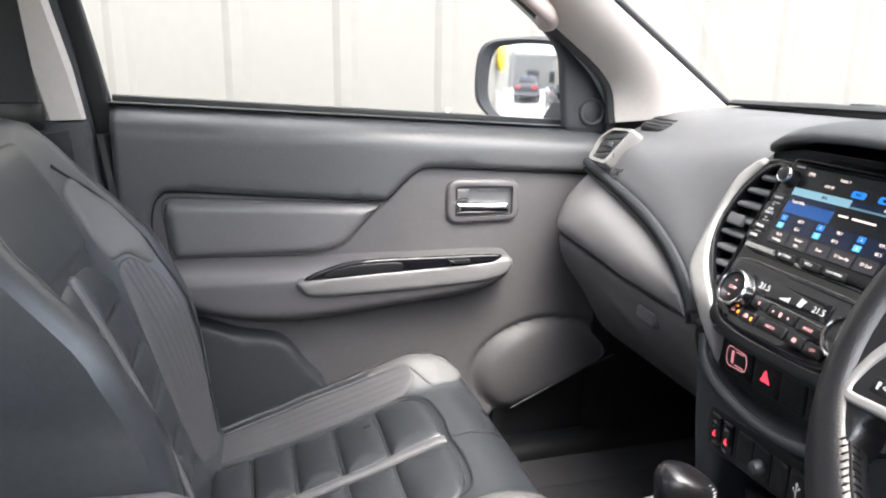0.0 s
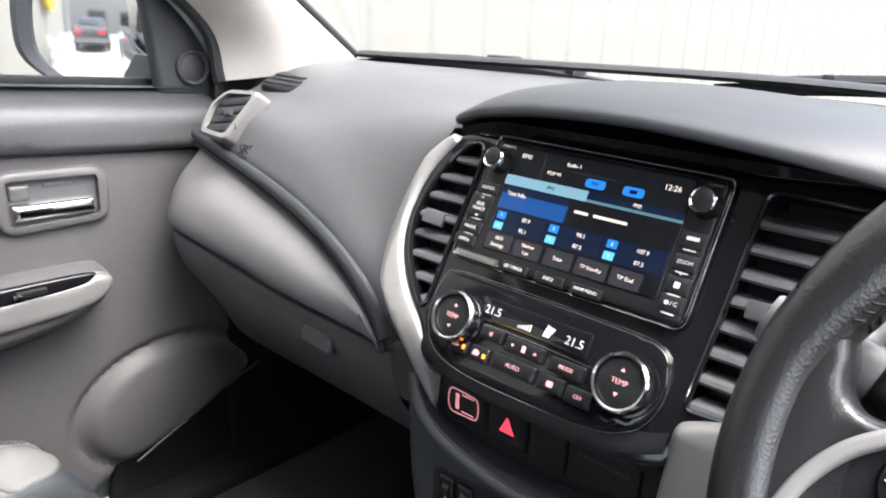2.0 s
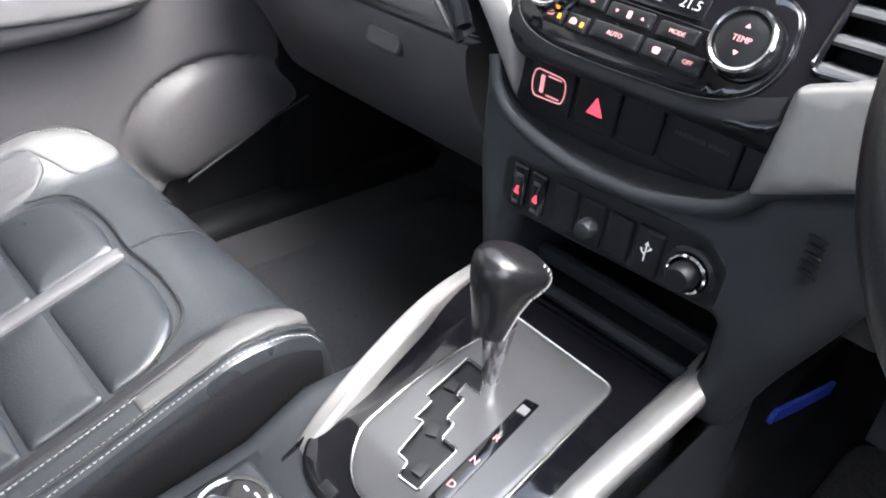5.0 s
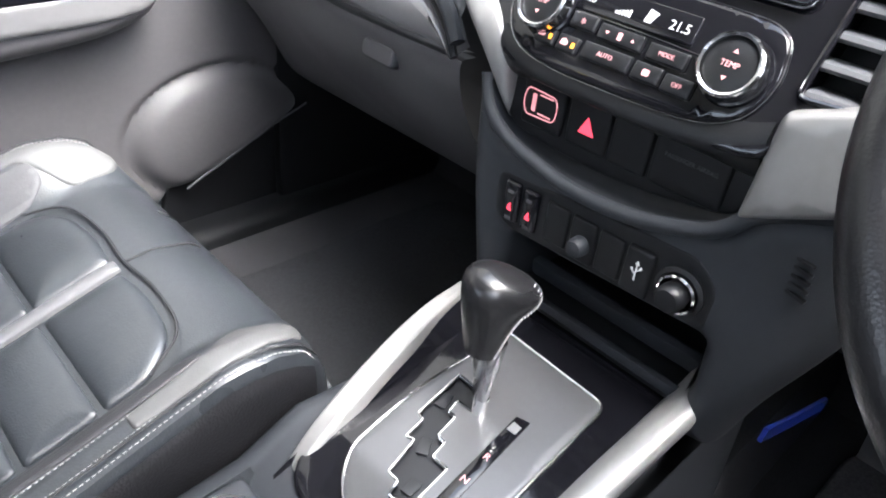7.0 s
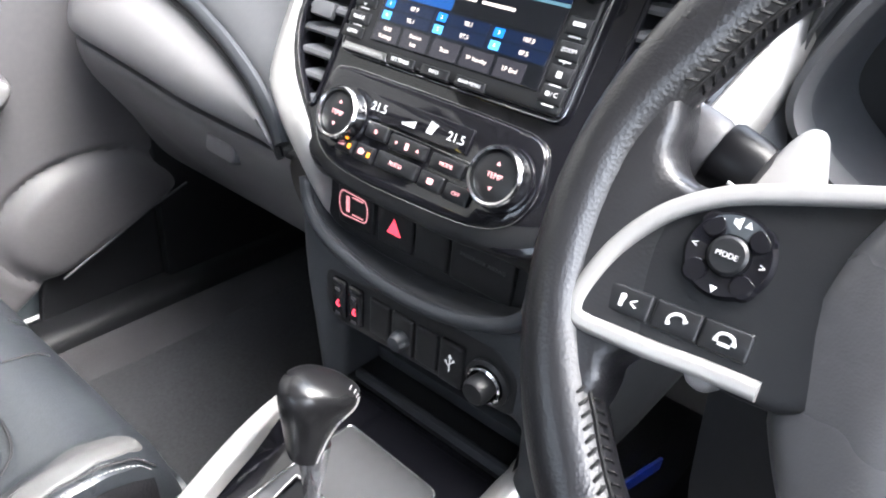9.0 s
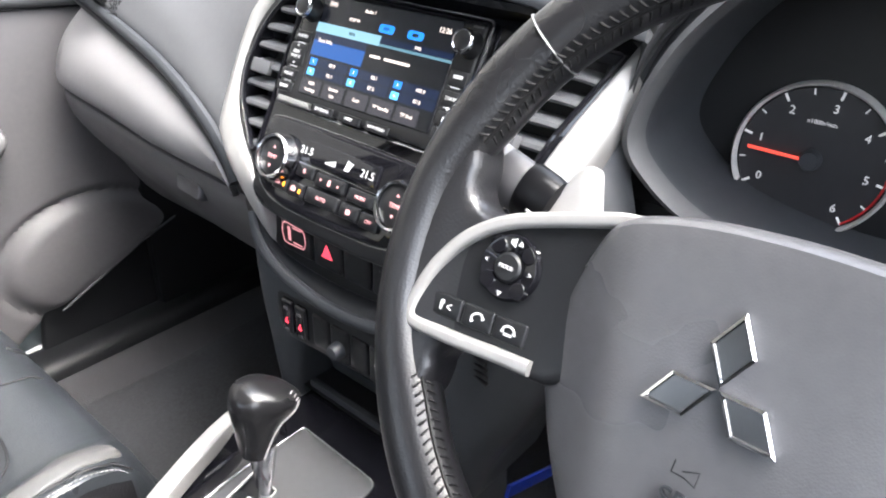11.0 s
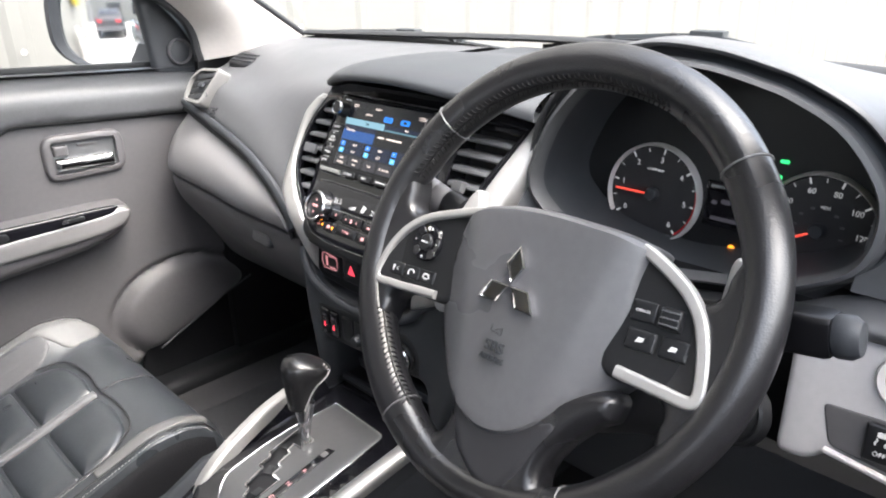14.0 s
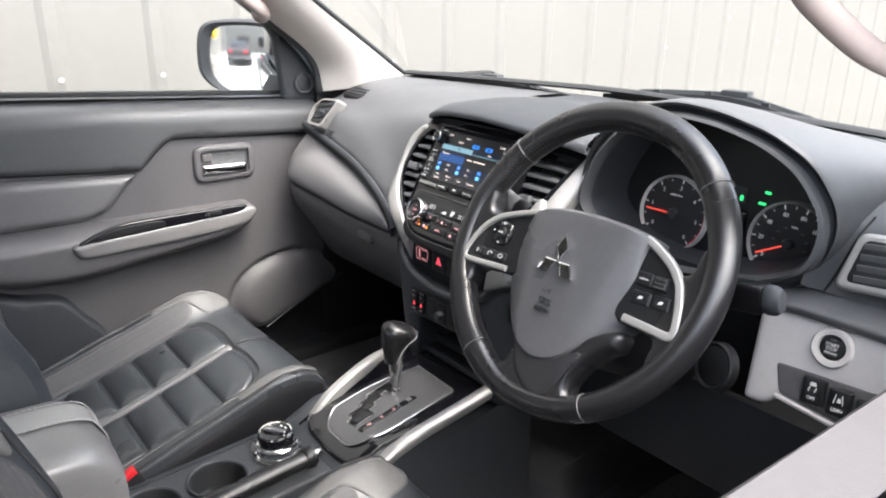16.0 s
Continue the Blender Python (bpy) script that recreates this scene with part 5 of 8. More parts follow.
for c in (-0.0890, 0.0885):
    k = part("rotary_knob", lathe([(0.0005, 0.014), (0.0075, 0.0138), (0.0088, 0.0128), (0.0095, 0.003), (0.0105, 0.0)], sm(c, 0.132, 0.011), 36), "black", hu, "knurled black knob with bright rim")
    part("knob_rim", lathe([(0.0072, 0.0136), (0.0082, 0.0142), (0.0094, 0.0132), (0.0098, 0.0110), (0.0092, 0.0100)], sm(c, 0.132, 0.0112), 36, cap=False), "dark_chrome", k)
    if c < 0:
        writing("PWR/VOL", 0.0030, sm(c + 0.003, 0.1465, 0.0112), "white_ink", hu)
    else:
        bar(0.010, 0.0018, sm(c + 0.001, 0.1465, 0.0106), "grey", hu)
SCREEN = [(-0.0780, 0.0600), (0.0760, 0.0600), (0.0760, 0.1480), (-0.0780, 0.1480)]
scr = part("screen", panel(rounded(SCREEN, 0.002), on(SM @ Matrix.Translation((0, 0, 0.0110))), 0.0006, 0.0008, 0.02), "gloss", hu, "glossy lit touchscreen")


def glowing(name, c, g=0.7):
    M[name] = material(name, (c[0] * 0.1, c[1] * 0.1, c[2] * 0.1), 0.25, emit=c, glow=0.26 * g, vary=0.02)


glowing("ui_dark", (0.006, 0.007, 0.010), 0.5)
glowing("ui_blue", (0.012, 0.075, 0.27), 0.6)
glowing("ui_deep", (0.004, 0.011, 0.036), 0.6)
glowing("ui_cyan", (0.17, 0.31, 0.38), 0.8)
glowing("ui_teal", (0.10, 0.20, 0.25), 0.6)
glowing("ui_tag", (0.02, 0.20, 0.72), 0.7)
glowing("ui_sky", (0.10, 0.42, 0.75), 0.9)
glowing("ui_text", (0.95, 0.80, 0.72), 0.60)
glowing("ui_button", (0.036, 0.034, 0.042), 0.6)
W, H = 0.154, 0.088


def ui(x, y, w=0.0):
    return sm(-0.0780 + W * x, 0.1480 - H * y, 0.0118 + w)


def ui_box(x0, y0, x1, y1, mat, w=0.0, r=0.0006, name="tile"):
    return part(name, plate(rect(W * (x1 - x0), H * (y1 - y0), r), ui((x0 + x1) / 2, (y0 + y1) / 2, w), 0.0003, 0.00005), mat, scr)


ui_box(0.01, 0.01, 0.99, 0.99, "ui_dark")
ui_box(0.0, 0.275, 0.50, 0.370, "ui_cyan", 0.0003, name="tab")
ui_box(0.50, 0.285, 1.0, 0.340, "ui_deep", 0.0003, name="tab")
ui_box(0.50, 0.345, 1.0, 0.370, "ui_teal", 0.0003, name="tab_line")
ui_box(0.01, 0.375, 0.42, 0.60, "ui_blue", 0.0003, name="text_tile")
ui_box(0.01, 0.375, 0.42, 0.45, "ui_deep", 0.0005)
ui_box(0.42, 0.375, 0.99, 0.60, "ui_dark", 0.0003)
for r, y in ((0, 0.665), (1, 0.765)):
    for c in range(3):
        x = 0.015 + 0.328 * c
        ui_box(x, y - 0.045, x + 0.318, y + 0.045, "ui_deep", 0.0003, name="preset_tile")
        ui_box(x + 0.015, y - 0.035, x + 0.07, y + 0.035, "ui_tag" if r == 0 else "ui_sky", 0.0005, name="preset_tag")
        writing(str(1 + c + 3 * r), 0.00371, ui(x + 0.043, y, 0.0007), "ui_text", scr)
        writing((("87.9", "98.1", "107.9"), ("95.1", "87.5", "87.5"))[r][c], 0.00449, ui(x + 0.20, y, 0.0006), "ui_text", scr)
for x0, x1, a, b in ((0.015, 0.175, "RDS", "Settings"), (0.195, 0.36, "Station", "List"), (0.385, 0.545, "Scan", ""), (0.565, 0.735, "TP Standby", ""), (0.755, 0.91, "TP End", "")):
    ui_box(x0, 0.835, x1, 0.985, "ui_button", 0.0003, 0.0012, "soft_key")
    if b:
        writing(a, 0.00418, ui((x0 + x1) / 2, 0.878, 0.0006), "ui_text", scr)
        writing(b, 0.00418, ui((x0 + x1) / 2, 0.943, 0.0006), "ui_text", scr)
    else:
        writing(a, 0.0045 if len(a) < 9 else 0.0040, ui((x0 + x1) / 2, 0.910, 0.0006), "ui_text", scr)
writing("FM1", 0.00581, ui(0.085, 0.085, 0.0006), "ui_text", scr)
writing("Radio 1", 0.00426, ui(0.375, 0.085, 0.0006), "ui_text", scr)
writing("POP M", 0.00426, ui(0.275, 0.190, 0.0006), "ui_text", scr)
writing("12:26", 0.00589, ui(0.905, 0.110, 0.0006), "ui_text", scr)
writing("FM1", 0.00426, ui(0.29, 0.325, 0.0008), "ui_dark", scr)
writing("FM2", 0.00387, ui(0.77, 0.312, 0.0006), "ui_text", scr)
writing("Text Info.", 0.00480, ui(0.105, 0.450, 0.0008), "ui_text", scr)
for x, w in ((0.53, 0.012), (0.69, 0.028)):
    bar(w, 0.0022, ui(x - 0.03, 0.475, 0.0001), "ui_text", scr)
for x, t in ((0.52, "RDS"), (0.725, "")):
    ui_box(x - 0.055, 0.165, x + 0.055, 0.245, "ui_tag", 0.0003, 0.003, "badge")
    if t:
        writing(t, 0.00356, ui(x, 0.205, 0.0006), "ui_dark", scr)
    else:
        bar(0.006, 0.0028, ui(x, 0.205, 0.0001), "ui_dark", scr)
for x0, y0, x1, y1 in ((0.195, 0.03, 0.20, 0.25), (0.20, 0.135, 0.62, 0.14)):
    ui_box(x0, y0, x1, y1, "ui_button", 0.0003, 0.0001, "line")
# key columns and the lower bar
for k, (word, v, h) in enumerate((("AUDIO", 0.1085, 0.010), ("SEEK\nTRACK", 0.0920, 0.020), ("MODE", 0.0735, 0.010), ("OPEN", 0.0620, 0.009))):
    b = part("key", panel(rect(0.0215, h, 0.001), on(sm(-0.0915 - 0.0018 * k, v, 0.0108)), 0.0016, 0.001, 0.008), "black", hu, "black key with white lettering")
    writing(word, 0.0042, sm(-0.0915 - 0.0018 * k, v, 0.0127), "white_ink", b)
    if k == 1:
        for a in (-1, 1):
            part("arrow", plate(rounded([(-0.0020, -0.0008 * a), (0, 0.0012 * a), (0.0020, -0.0008 * a), (0, 0.0003 * a)], 0.0001), sm(-0.0915 - 0.0018 * k, v + 0.0078 * a, 0.0128), 0.0003, 0.0001), "white_ink", b)
    if k != 3:
        part("key_line", plate(rect(0.009, 0.0007, 0.0003), sm(-0.0905 - 0.0018 * k, v - h / 2 - 0.0010, 0.0125), 0.0006, 0.0001), "white_ink", hu)
for k, v in enumerate((0.106, 0.090, 0.074, 0.061)):
    b = part("key", panel(rect(0.0175, 0.012, 0.001), on(sm(0.0870, v, 0.0108)), 0.0016, 0.001, 0.008), "black", hu, "black key with white lettering")
    if k == 0:
        bar(0.009, 0.0028, sm(0.0870, v + 0.001, 0.0124), "white_ink", b)
    elif k == 1:
        writing("ZOOM", 0.0038, sm(0.0870, v, 0.0127), "white_ink", b)
        writing("-", 0.0060, sm(0.0870, v + 0.0095, 0.0127), "white_ink", b)
        writing("+", 0.0060, sm(0.0870, v - 0.0082, 0.0127), "white_ink", b)
    elif k == 2:
        part("symbol", plate(rect(0.0042, 0.0042, 0.0006), sm(0.0870, v, 0.0129), 0.0004, 0.0001), "white_ink", b)
    else:
        part("symbol", plate(rect(0.0032, 0.0032, 0.0015), sm(0.0840, v, 0.0129), 0.0004, 0.0001), "white_ink", b)
        writing("/ C", 0.0042, sm(0.0890, v, 0.0127), "white_ink", b)
    part("key_line", plate(rect(0.009, 0.0009, 0.0003), sm(0.0870, v - 0.0072, 0.0125), 0.0006, 0.0001), "white_ink", hu)
part("disc_slot", panel(rounded([(-0.1035, 0.0475), (-0.056, 0.0475), (-0.056, 0.0545), (-0.1025, 0.0545)], 0.001), on(sm(0, 0, 0.0098)), 0.0012, 0.001, 0.01), "dark_chrome", hu, "polished trim strip")
for x, word in ((-0.0410, "SETTINGS"), (-0.0080, "INFO"), (0.0245, "")):
    b = part("key", panel(rect(0.026, 0.0075, 0.001), on(sm(x, 0.0515, 0.0105)), 0.0022, 0.001, 0.008), "black", hu, "black key with white lettering")
    if word:
        writing(word, 0.0040, sm(x, 0.0515, 0.0130), "white_ink", b)
    else:
        writing("NAVI MENU", 0.0036, sm(x, 0.0515, 0.0130), "white_ink", b)

# ---- climate panel ----
cp = thing("climate_panel", SM @ Vector((0, -0.02, 0)), "glossy black climate panel with two chrome-ringed dials", "climate control")
outl = spline([(-0.108, 0.028), (-0.095, 0.036), (-0.05, 0.037), (0.05, 0.036), (0.090, 0.032), (0.101, 0.012), (0.100, -0.010), (0.088, -0.028), (0.060, -0.038), (0.0, -0.041), (-0.060, -0.040), (-0.094, -0.030), (-0.110, -0.006)], 5, True)
part("panel", panel([tuple(p) for p in outl], on(SM @ Matrix.Translation((0, 0, 0.003))), 0.0045, 0.003, 0.010), "gloss", cp, "glossy black panel")
part("panel_edge", sweep([SM @ Vector((p.x, p.y, 0.0050)) for p in outl], oval(0.0004, 0.0005, 6), up=(-0.885, 0, 0.465), closed=True), "dark_chrome", cp)
disp = part("display", panel(rect(0.100, 0.0190, 0.002, -0.009, 0.0145), on(SM @ Matrix.Translation((0, 0, 0.0088))), 0.0006, 0.0008, 0.02), "gloss", cp, "dark display with white digits")
writing("21.5", 0.0092, sm(-0.046, 0.0145, 0.0098), "white_ink", disp)
writing("21.5", 0.0092, sm(0.029, 0.0135, 0.0098), "white_ink", disp)
for k in range(5):
    part("fan_bar", plate(rect(0.0018, 0.002 + 0.0008 * k, 0.0002), sm(-0.020 + 0.0026 * k, 0.0105 + 0.0004 * k, 0.0098), 0.0003, 0.0001), "white_ink", disp)
part("flow_symbol", plate(rounded([(0.010, 0.010), (0.016, 0.010), (0.017, 0.015), (0.020, 0.018), (0.013, 0.016), (0.012, 0.020)], 0.0008), sm(-0.008, 0, 0.0098), 0.0003, 0.0001), "white_ink", disp)
for c in (-0.074, 0.0755):
    r = 0.0198 if c < 0 else 0.0202
    dm = sm(c, 0.000, 0.008)
    dial = part("dial", lathe([(r + 0.0030, 0.0), (r + 0.0025, 0.003), (r - 0.003, 0.004)], dm, 56), "gloss", cp, "round rotary temperature dial")
    part("chrome_ring", lathe([(r + 0.0008, 0.002), (r + 0.0005, 0.014), (r - 0.001, 0.0158), (r - 0.0026, 0.0150), (r - 0.0034, 0.0125), (r - 0.0034, 0.004)], dm, 64, cap=False), "dark_chrome", dial, "polished chrome ring")
    part("dial_face", lathe([(0.0005, 0.0130), (r - 0.005, 0.0128), (r - 0.0034, 0.0118), (r - 0.0034, 0.005)], dm, 48), "black", dial)
    writing("TEMP", 0.0052, dm @ Matrix.Translation((0, 0.0, 0.0134)), "pink_ink", dial)
    for a in (1, -1):
        part("arrow", plate(rounded([(-0.0018, -0.0012 * a), (0.0018, -0.0012 * a), (0, 0.0016 * a)], 0.0002), dm @ Matrix.Translation((0, 0.0085 * a, 0.0135)), 0.0003, 0.0001), "pink_ink", dial)
for k, (x, w, v) in enumerate(((-0.040, 0.022, -0.0025), (-0.008, 0.036, -0.0045), (0.030, 0.030, -0.0060), (-0.066, 0.018, -0.0200), (-0.045, 0.018, -0.0210), (-0.012, 0.040, -0.0200), (0.022, 0.022, -0.0205), (0.046, 0.022, -0.0215))):
    b = part("button", panel(rect(w, 0.0125 if v < -0.01 else 0.0115, 0.0018), on(sm(x, v, 0.0088)), 0.0022, 0.0016, 0.008), "black", cp, "satin black climate button")
    tm_ = sm(x, v, 0.0112)
    if k == 5:
        writing("AUTO", 0.0046, tm_, "pink_ink", b)
    elif k == 2:
        writing("MODE", 0.0042, tm_, "pink_ink", b)
    elif k == 7:
        writing("OFF", 0.0042, tm_, "pink_ink", b)
    elif k == 1:
        part("symbol", plate(rect(0.0035, 0.0052, 0.0008), tm_, 0.0003, 0.0001), "pink_ink", b)
        for a in (-1, 1):
            part("arrow", plate(rounded([(-0.0016, -0.0011 * a), (0.0016, -0.0011 * a), (0, 0.0014 * a)], 0.0002), tm_ @ Matrix.Translation((0.0105 * a, 0, 0)), 0.0003, 0.0001), "pink_ink", b)
    elif k == 0:
        writing("*", 0.0095, tm_ @ Matrix.Translation((0, -0.0022, 0)), "pink_ink", b)
    elif k in (3, 4):
        part("symbol", plate(rounded([(-0.004, -0.002), (0.002, -0.002), (0.003, 0.0005), (0.0, 0.0028), (-0.003, 0.002)], 0.0008), tm_ @ Matrix.Translation((-0.002, 0.0005, 0)), 0.0003, 0.0001), "pink_ink", b)
        part("lamp", plate(rect(0.0028, 0.0036, 0.0004), tm_ @ Matrix.Translation((0.0055, -0.0002, 0)), 0.0003, 0.0001), "amber", b)
    else:
        part("symbol", plate(rect(0.0055, 0.0044, 0.0012), tm_, 0.0003, 0.0001), "pink_ink", b)
part("button_line", sweep([sm(u, v, 0.0095).translation for u, v in ((-0.055, 0.0035), (0.0, 0.0030), (0.052, 0.0015))], oval(0.0005, 0.0006, 6), up=(-0.885, 0, 0.465)), "dark_chrome", cp)

# ---- steering wheel ----
HUB = Vector((-0.118, -0.373, 1.1715))
WM = axes(HUB, (0, -1, 0), (0.480, 0, 0.877))
wheel = thing("steering_wheel", HUB, "black leather steering wheel with silver spoke trims", "steering wheel")


def wm_(u, v, w=0.0, turn=0.0):
    return WM @ pose(u, v, w, 0, 0, turn)


R = 0.1738
MID = (-0.006, 0.004, -0.020)
nrm = tuple(WM.to_3x3() @ Vector((0, 0, 1)))


def grip(deg):
    """How far the rim swells inwards at an angle round the wheel."""
    return float(np.interp(deg % 360, [0, 14, 30, 52, 66, 80, 158, 172, 196, 212, 240, 262, 300, 318, 344, 360], [0, 0, 0.5, 0.5, 0.6, 1.0, 1.0, 0, 0, 1.0, 1.0, 0, 0, 0.4, 0, 0]))


def on_rim(deg, b, out=0.0):
    """A point of the rim's skin: b runs round the section, 0 outside and pi inside."""
    t, g = radians(deg), 0.0032 * grip(deg)
    r = R - g + (0.0150 + g + out) * math.cos(b)
    return WM @ Vector((MID[0] + r * math.cos(t), MID[1] + r * math.sin(t), MID[2] + (0.0175 + out) * math.sin(b)))


rim = part("rim", loft([[on_rim(360 * i / 120, 2 * math.pi * j / 20) for j in range(20)] for i in range(120)], close_u=True, close_v=True), "wheel_leather", wheel, "worn black leather rim")
# joint lines of the leather, and the stitched seam along the inside
for a in (40, 142, 240, 301):
    t = radians(a)
    ring = [on_rim(a, 2 * math.pi * j / 20, 0.0004) for j in range(20)]
    tang = tuple(WM.to_3x3() @ Vector((-math.sin(t), math.cos(t), 0)))
    part("joint", sweep(ring, oval(0.0008, 0.0006, 6), up=tang, closed=True), "strip", rim)
for a0, a1 in ((66, 162), (208, 243)):
    part("lacing_groove", sweep([on_rim(a0 + (a1 - a0) * i / 60, 2.62, 0.0) for i in range(61)], oval(0.0011, 0.0009, 6), up=nrm), "cord", rim)
bm = bmesh.new()
for i in range(102):
    a0 = 64 + i * 1.75
    if 161 < a0 < 207:
        continue
    for b0, b1, da in ((2.70, 2.98, 0.85), (2.54, 2.30, 0.85)):
        s = sweep([on_rim(a0, b0, 0.0003), on_rim(a0 + 0.5 * da, 0.5 * (b0 + b1), 0.0010), on_rim(a0 + da, b1, 0.0001)], oval(0.0007, 0.0006, 6), up=nrm)
        me = bpy.data.meshes.new("tmp")
        s.to_mesh(me)
        s.free()
        bm.from_mesh(me)
        bpy.data.meshes.remove(me)
stitch = part("stitching", bm, "cord", rim, "fine stitched seam inside the rim")
stitch["kind"] = "stuff"


def wsurf(base, dome=0.0, tilt=0.0):
    return lambda u, v, h: WM @ Vector((u, v, base + h + dome * (1 - (u / 0.11) ** 2) * 1.0 + tilt * v))


# spokes
for s in (-1, 1):
    off = 0.012 if s > 0 else 0.0
    sp = spline([(s * (u - off), v) for u, v in ((0.110, 0.018), (0.1289, 0.0225), (0.1374, 0.0212), (0.1465, 0.0235), (0.1520, 0.0310), (0.1530, 0.042), (0.158, 0.056), (0.168, 0.062), (0.176, 0.02), (0.176, -0.03), (0.164, -0.080), (0.152, -0.088), (0.1410, -0.078), (0.1395, -0.066), (0.1400, -0.0575), (0.1327, -0.0500), (0.118, -0.047), (0.105, -0.030))], 5, True)
    skin_ = lambda u, v, h: WM @ Vector((u, v, h - 0.012 + float(np.interp(math.hypot(u - MID[0], v - MID[1]), [0.13, 0.145, 0.152, 0.160], [-0.0125, -0.0115, -0.0098, -0.0088]))))
    part("side_spoke", panel([tuple(p) for p in sp], skin_, 0.012, 0.006, 0.006, back=0.012), "wheel_leather", wheel, "black leather-clad spoke")
    if s > 0:
        tr = [(0.080, 0.0450), (0.0878, 0.0421), (0.1045, 0.0342), (0.1207, 0.0240), (0.1326, 0.0112), (0.1400, -0.0037), (0.1457, -0.0225), (0.1478, -0.0362), (0.1450, -0.0415), (0.1380, -0.0428), (0.120, -0.0420), (0.0890, -0.0411)]
        pad = [(0.075, 0.0445), (0.0875, 0.0405), (0.104, 0.0325), (0.121, 0.0215), (0.1315, 0.0085), (0.1385, -0.006), (0.1435, -0.0225), (0.145, -0.036), (0.140, -0.0418), (0.120, -0.0418), (0.075, -0.0415)]
    else:
        tr = [(-0.062, 0.0393), (-0.0765, 0.0366), (-0.1155, 0.0238), (-0.132, 0.0156), (-0.1458, 0.004), (-0.1563, -0.0122), (-0.1616, -0.028), (-0.1632, -0.0390), (-0.1612, -0.0444), (-0.1560, -0.0458), (-0.145, -0.0453), (-0.1288, -0.0443), (-0.1085, -0.0422), (-0.0885, -0.0408)]
        pad = [(-0.060, 0.0385), (-0.095, 0.0295), (-0.122, 0.0205), (-0.1365, 0.0125), (-0.148, 0.0005), (-0.1575, -0.0175), (-0.1615, -0.032), (-0.160, -0.041), (-0.154, -0.0432), (-0.140, -0.0428), (-0.070, -0.0405)]
    hw = 0.0037 if s < 0 else 0.0046
    part("spoke_trim", sweep([WM @ Vector((q.x, q.y, -0.0105)) for q in spline(tr, 10)], rounded([(-hw, -0.006), (hw, -0.006), (hw, 0.0018), (hw - 0.0016, 0.0034), (0.0016 - hw, 0.0034), (-hw, 0.0018)], 0.0012, 3), up=nrm), "silver", wheel, "satin silver spoke trim")
    part("button_pad", panel([tuple(q) for q in spline(pad, 5, True)], wsurf(-0.0160), 0.004, 0.003, 0.008), "black", wheel, "satin black button pad")
# left-hand buttons
dm = wm_(-0.1164, -0.0007, -0.0124)
dp = part("direction_pad", lathe([(0.0165, 0.0), (0.0165, 0.0025), (0.0150, 0.0045), (0.0080, 0.0030), (0.0075, 0.001)], dm, 48), "gloss", wheel, "round black direction pad")
part("mode_button", lathe([(0.0005, 0.0060), (0.0062, 0.0056), (0.0074, 0.0045), (0.0076, 0.0)], dm, 32), "black", dp)
writing("MODE", 0.0029, dm @ Matrix.Translation((0, 0, 0.0062)), "white_ink", dp)
for a in range(4):
    t = radians(45 + 90 * a)
    part("pad_notch", lathe([(0.0005, 0.0016), (0.0040, 0.0016), (0.0052, 0.0)], dm @ Matrix.Translation((0.0126 * math.cos(t), 0.0126 * math.sin(t), 0.0028)), 20), "gloss", dp)
part("arrow", plate(rounded([(-0.0015, -0.001), (0.0015, -0.001), (0, 0.0016)], 0.0002), dm @ Matrix.Translation((0.0028, 0.0125, 0.0045)), 0.0003, 0.0001), "white_ink", dp)
part("arrow", plate(rounded([(-0.0015, 0.001), (0.0015, 0.001), (0, -0.0016)], 0.0002), dm @ Matrix.Translation((0, -0.0130, 0.0045)), 0.0003, 0.0001), "white_ink", dp)
writing("<", 0.0042, dm @ Matrix.Translation((-0.0125, 0, 0.0045)), "white_ink", dp)
writing(">", 0.0042, dm @ Matrix.Translation((0.0125, 0, 0.0045)), "white_ink", dp)
part("volume_mark", plate(rounded([(-0.0030, -0.001), (-0.0018, -0.001), (0, -0.0025), (0, 0.0025), (-0.0018, 0.001), (-0.0030, 0.001)], 0.0002), dm @ Matrix.Translation((0.0002, 0.0125, 0.0045)), 0.0003, 0.0001), "white_ink", dp)
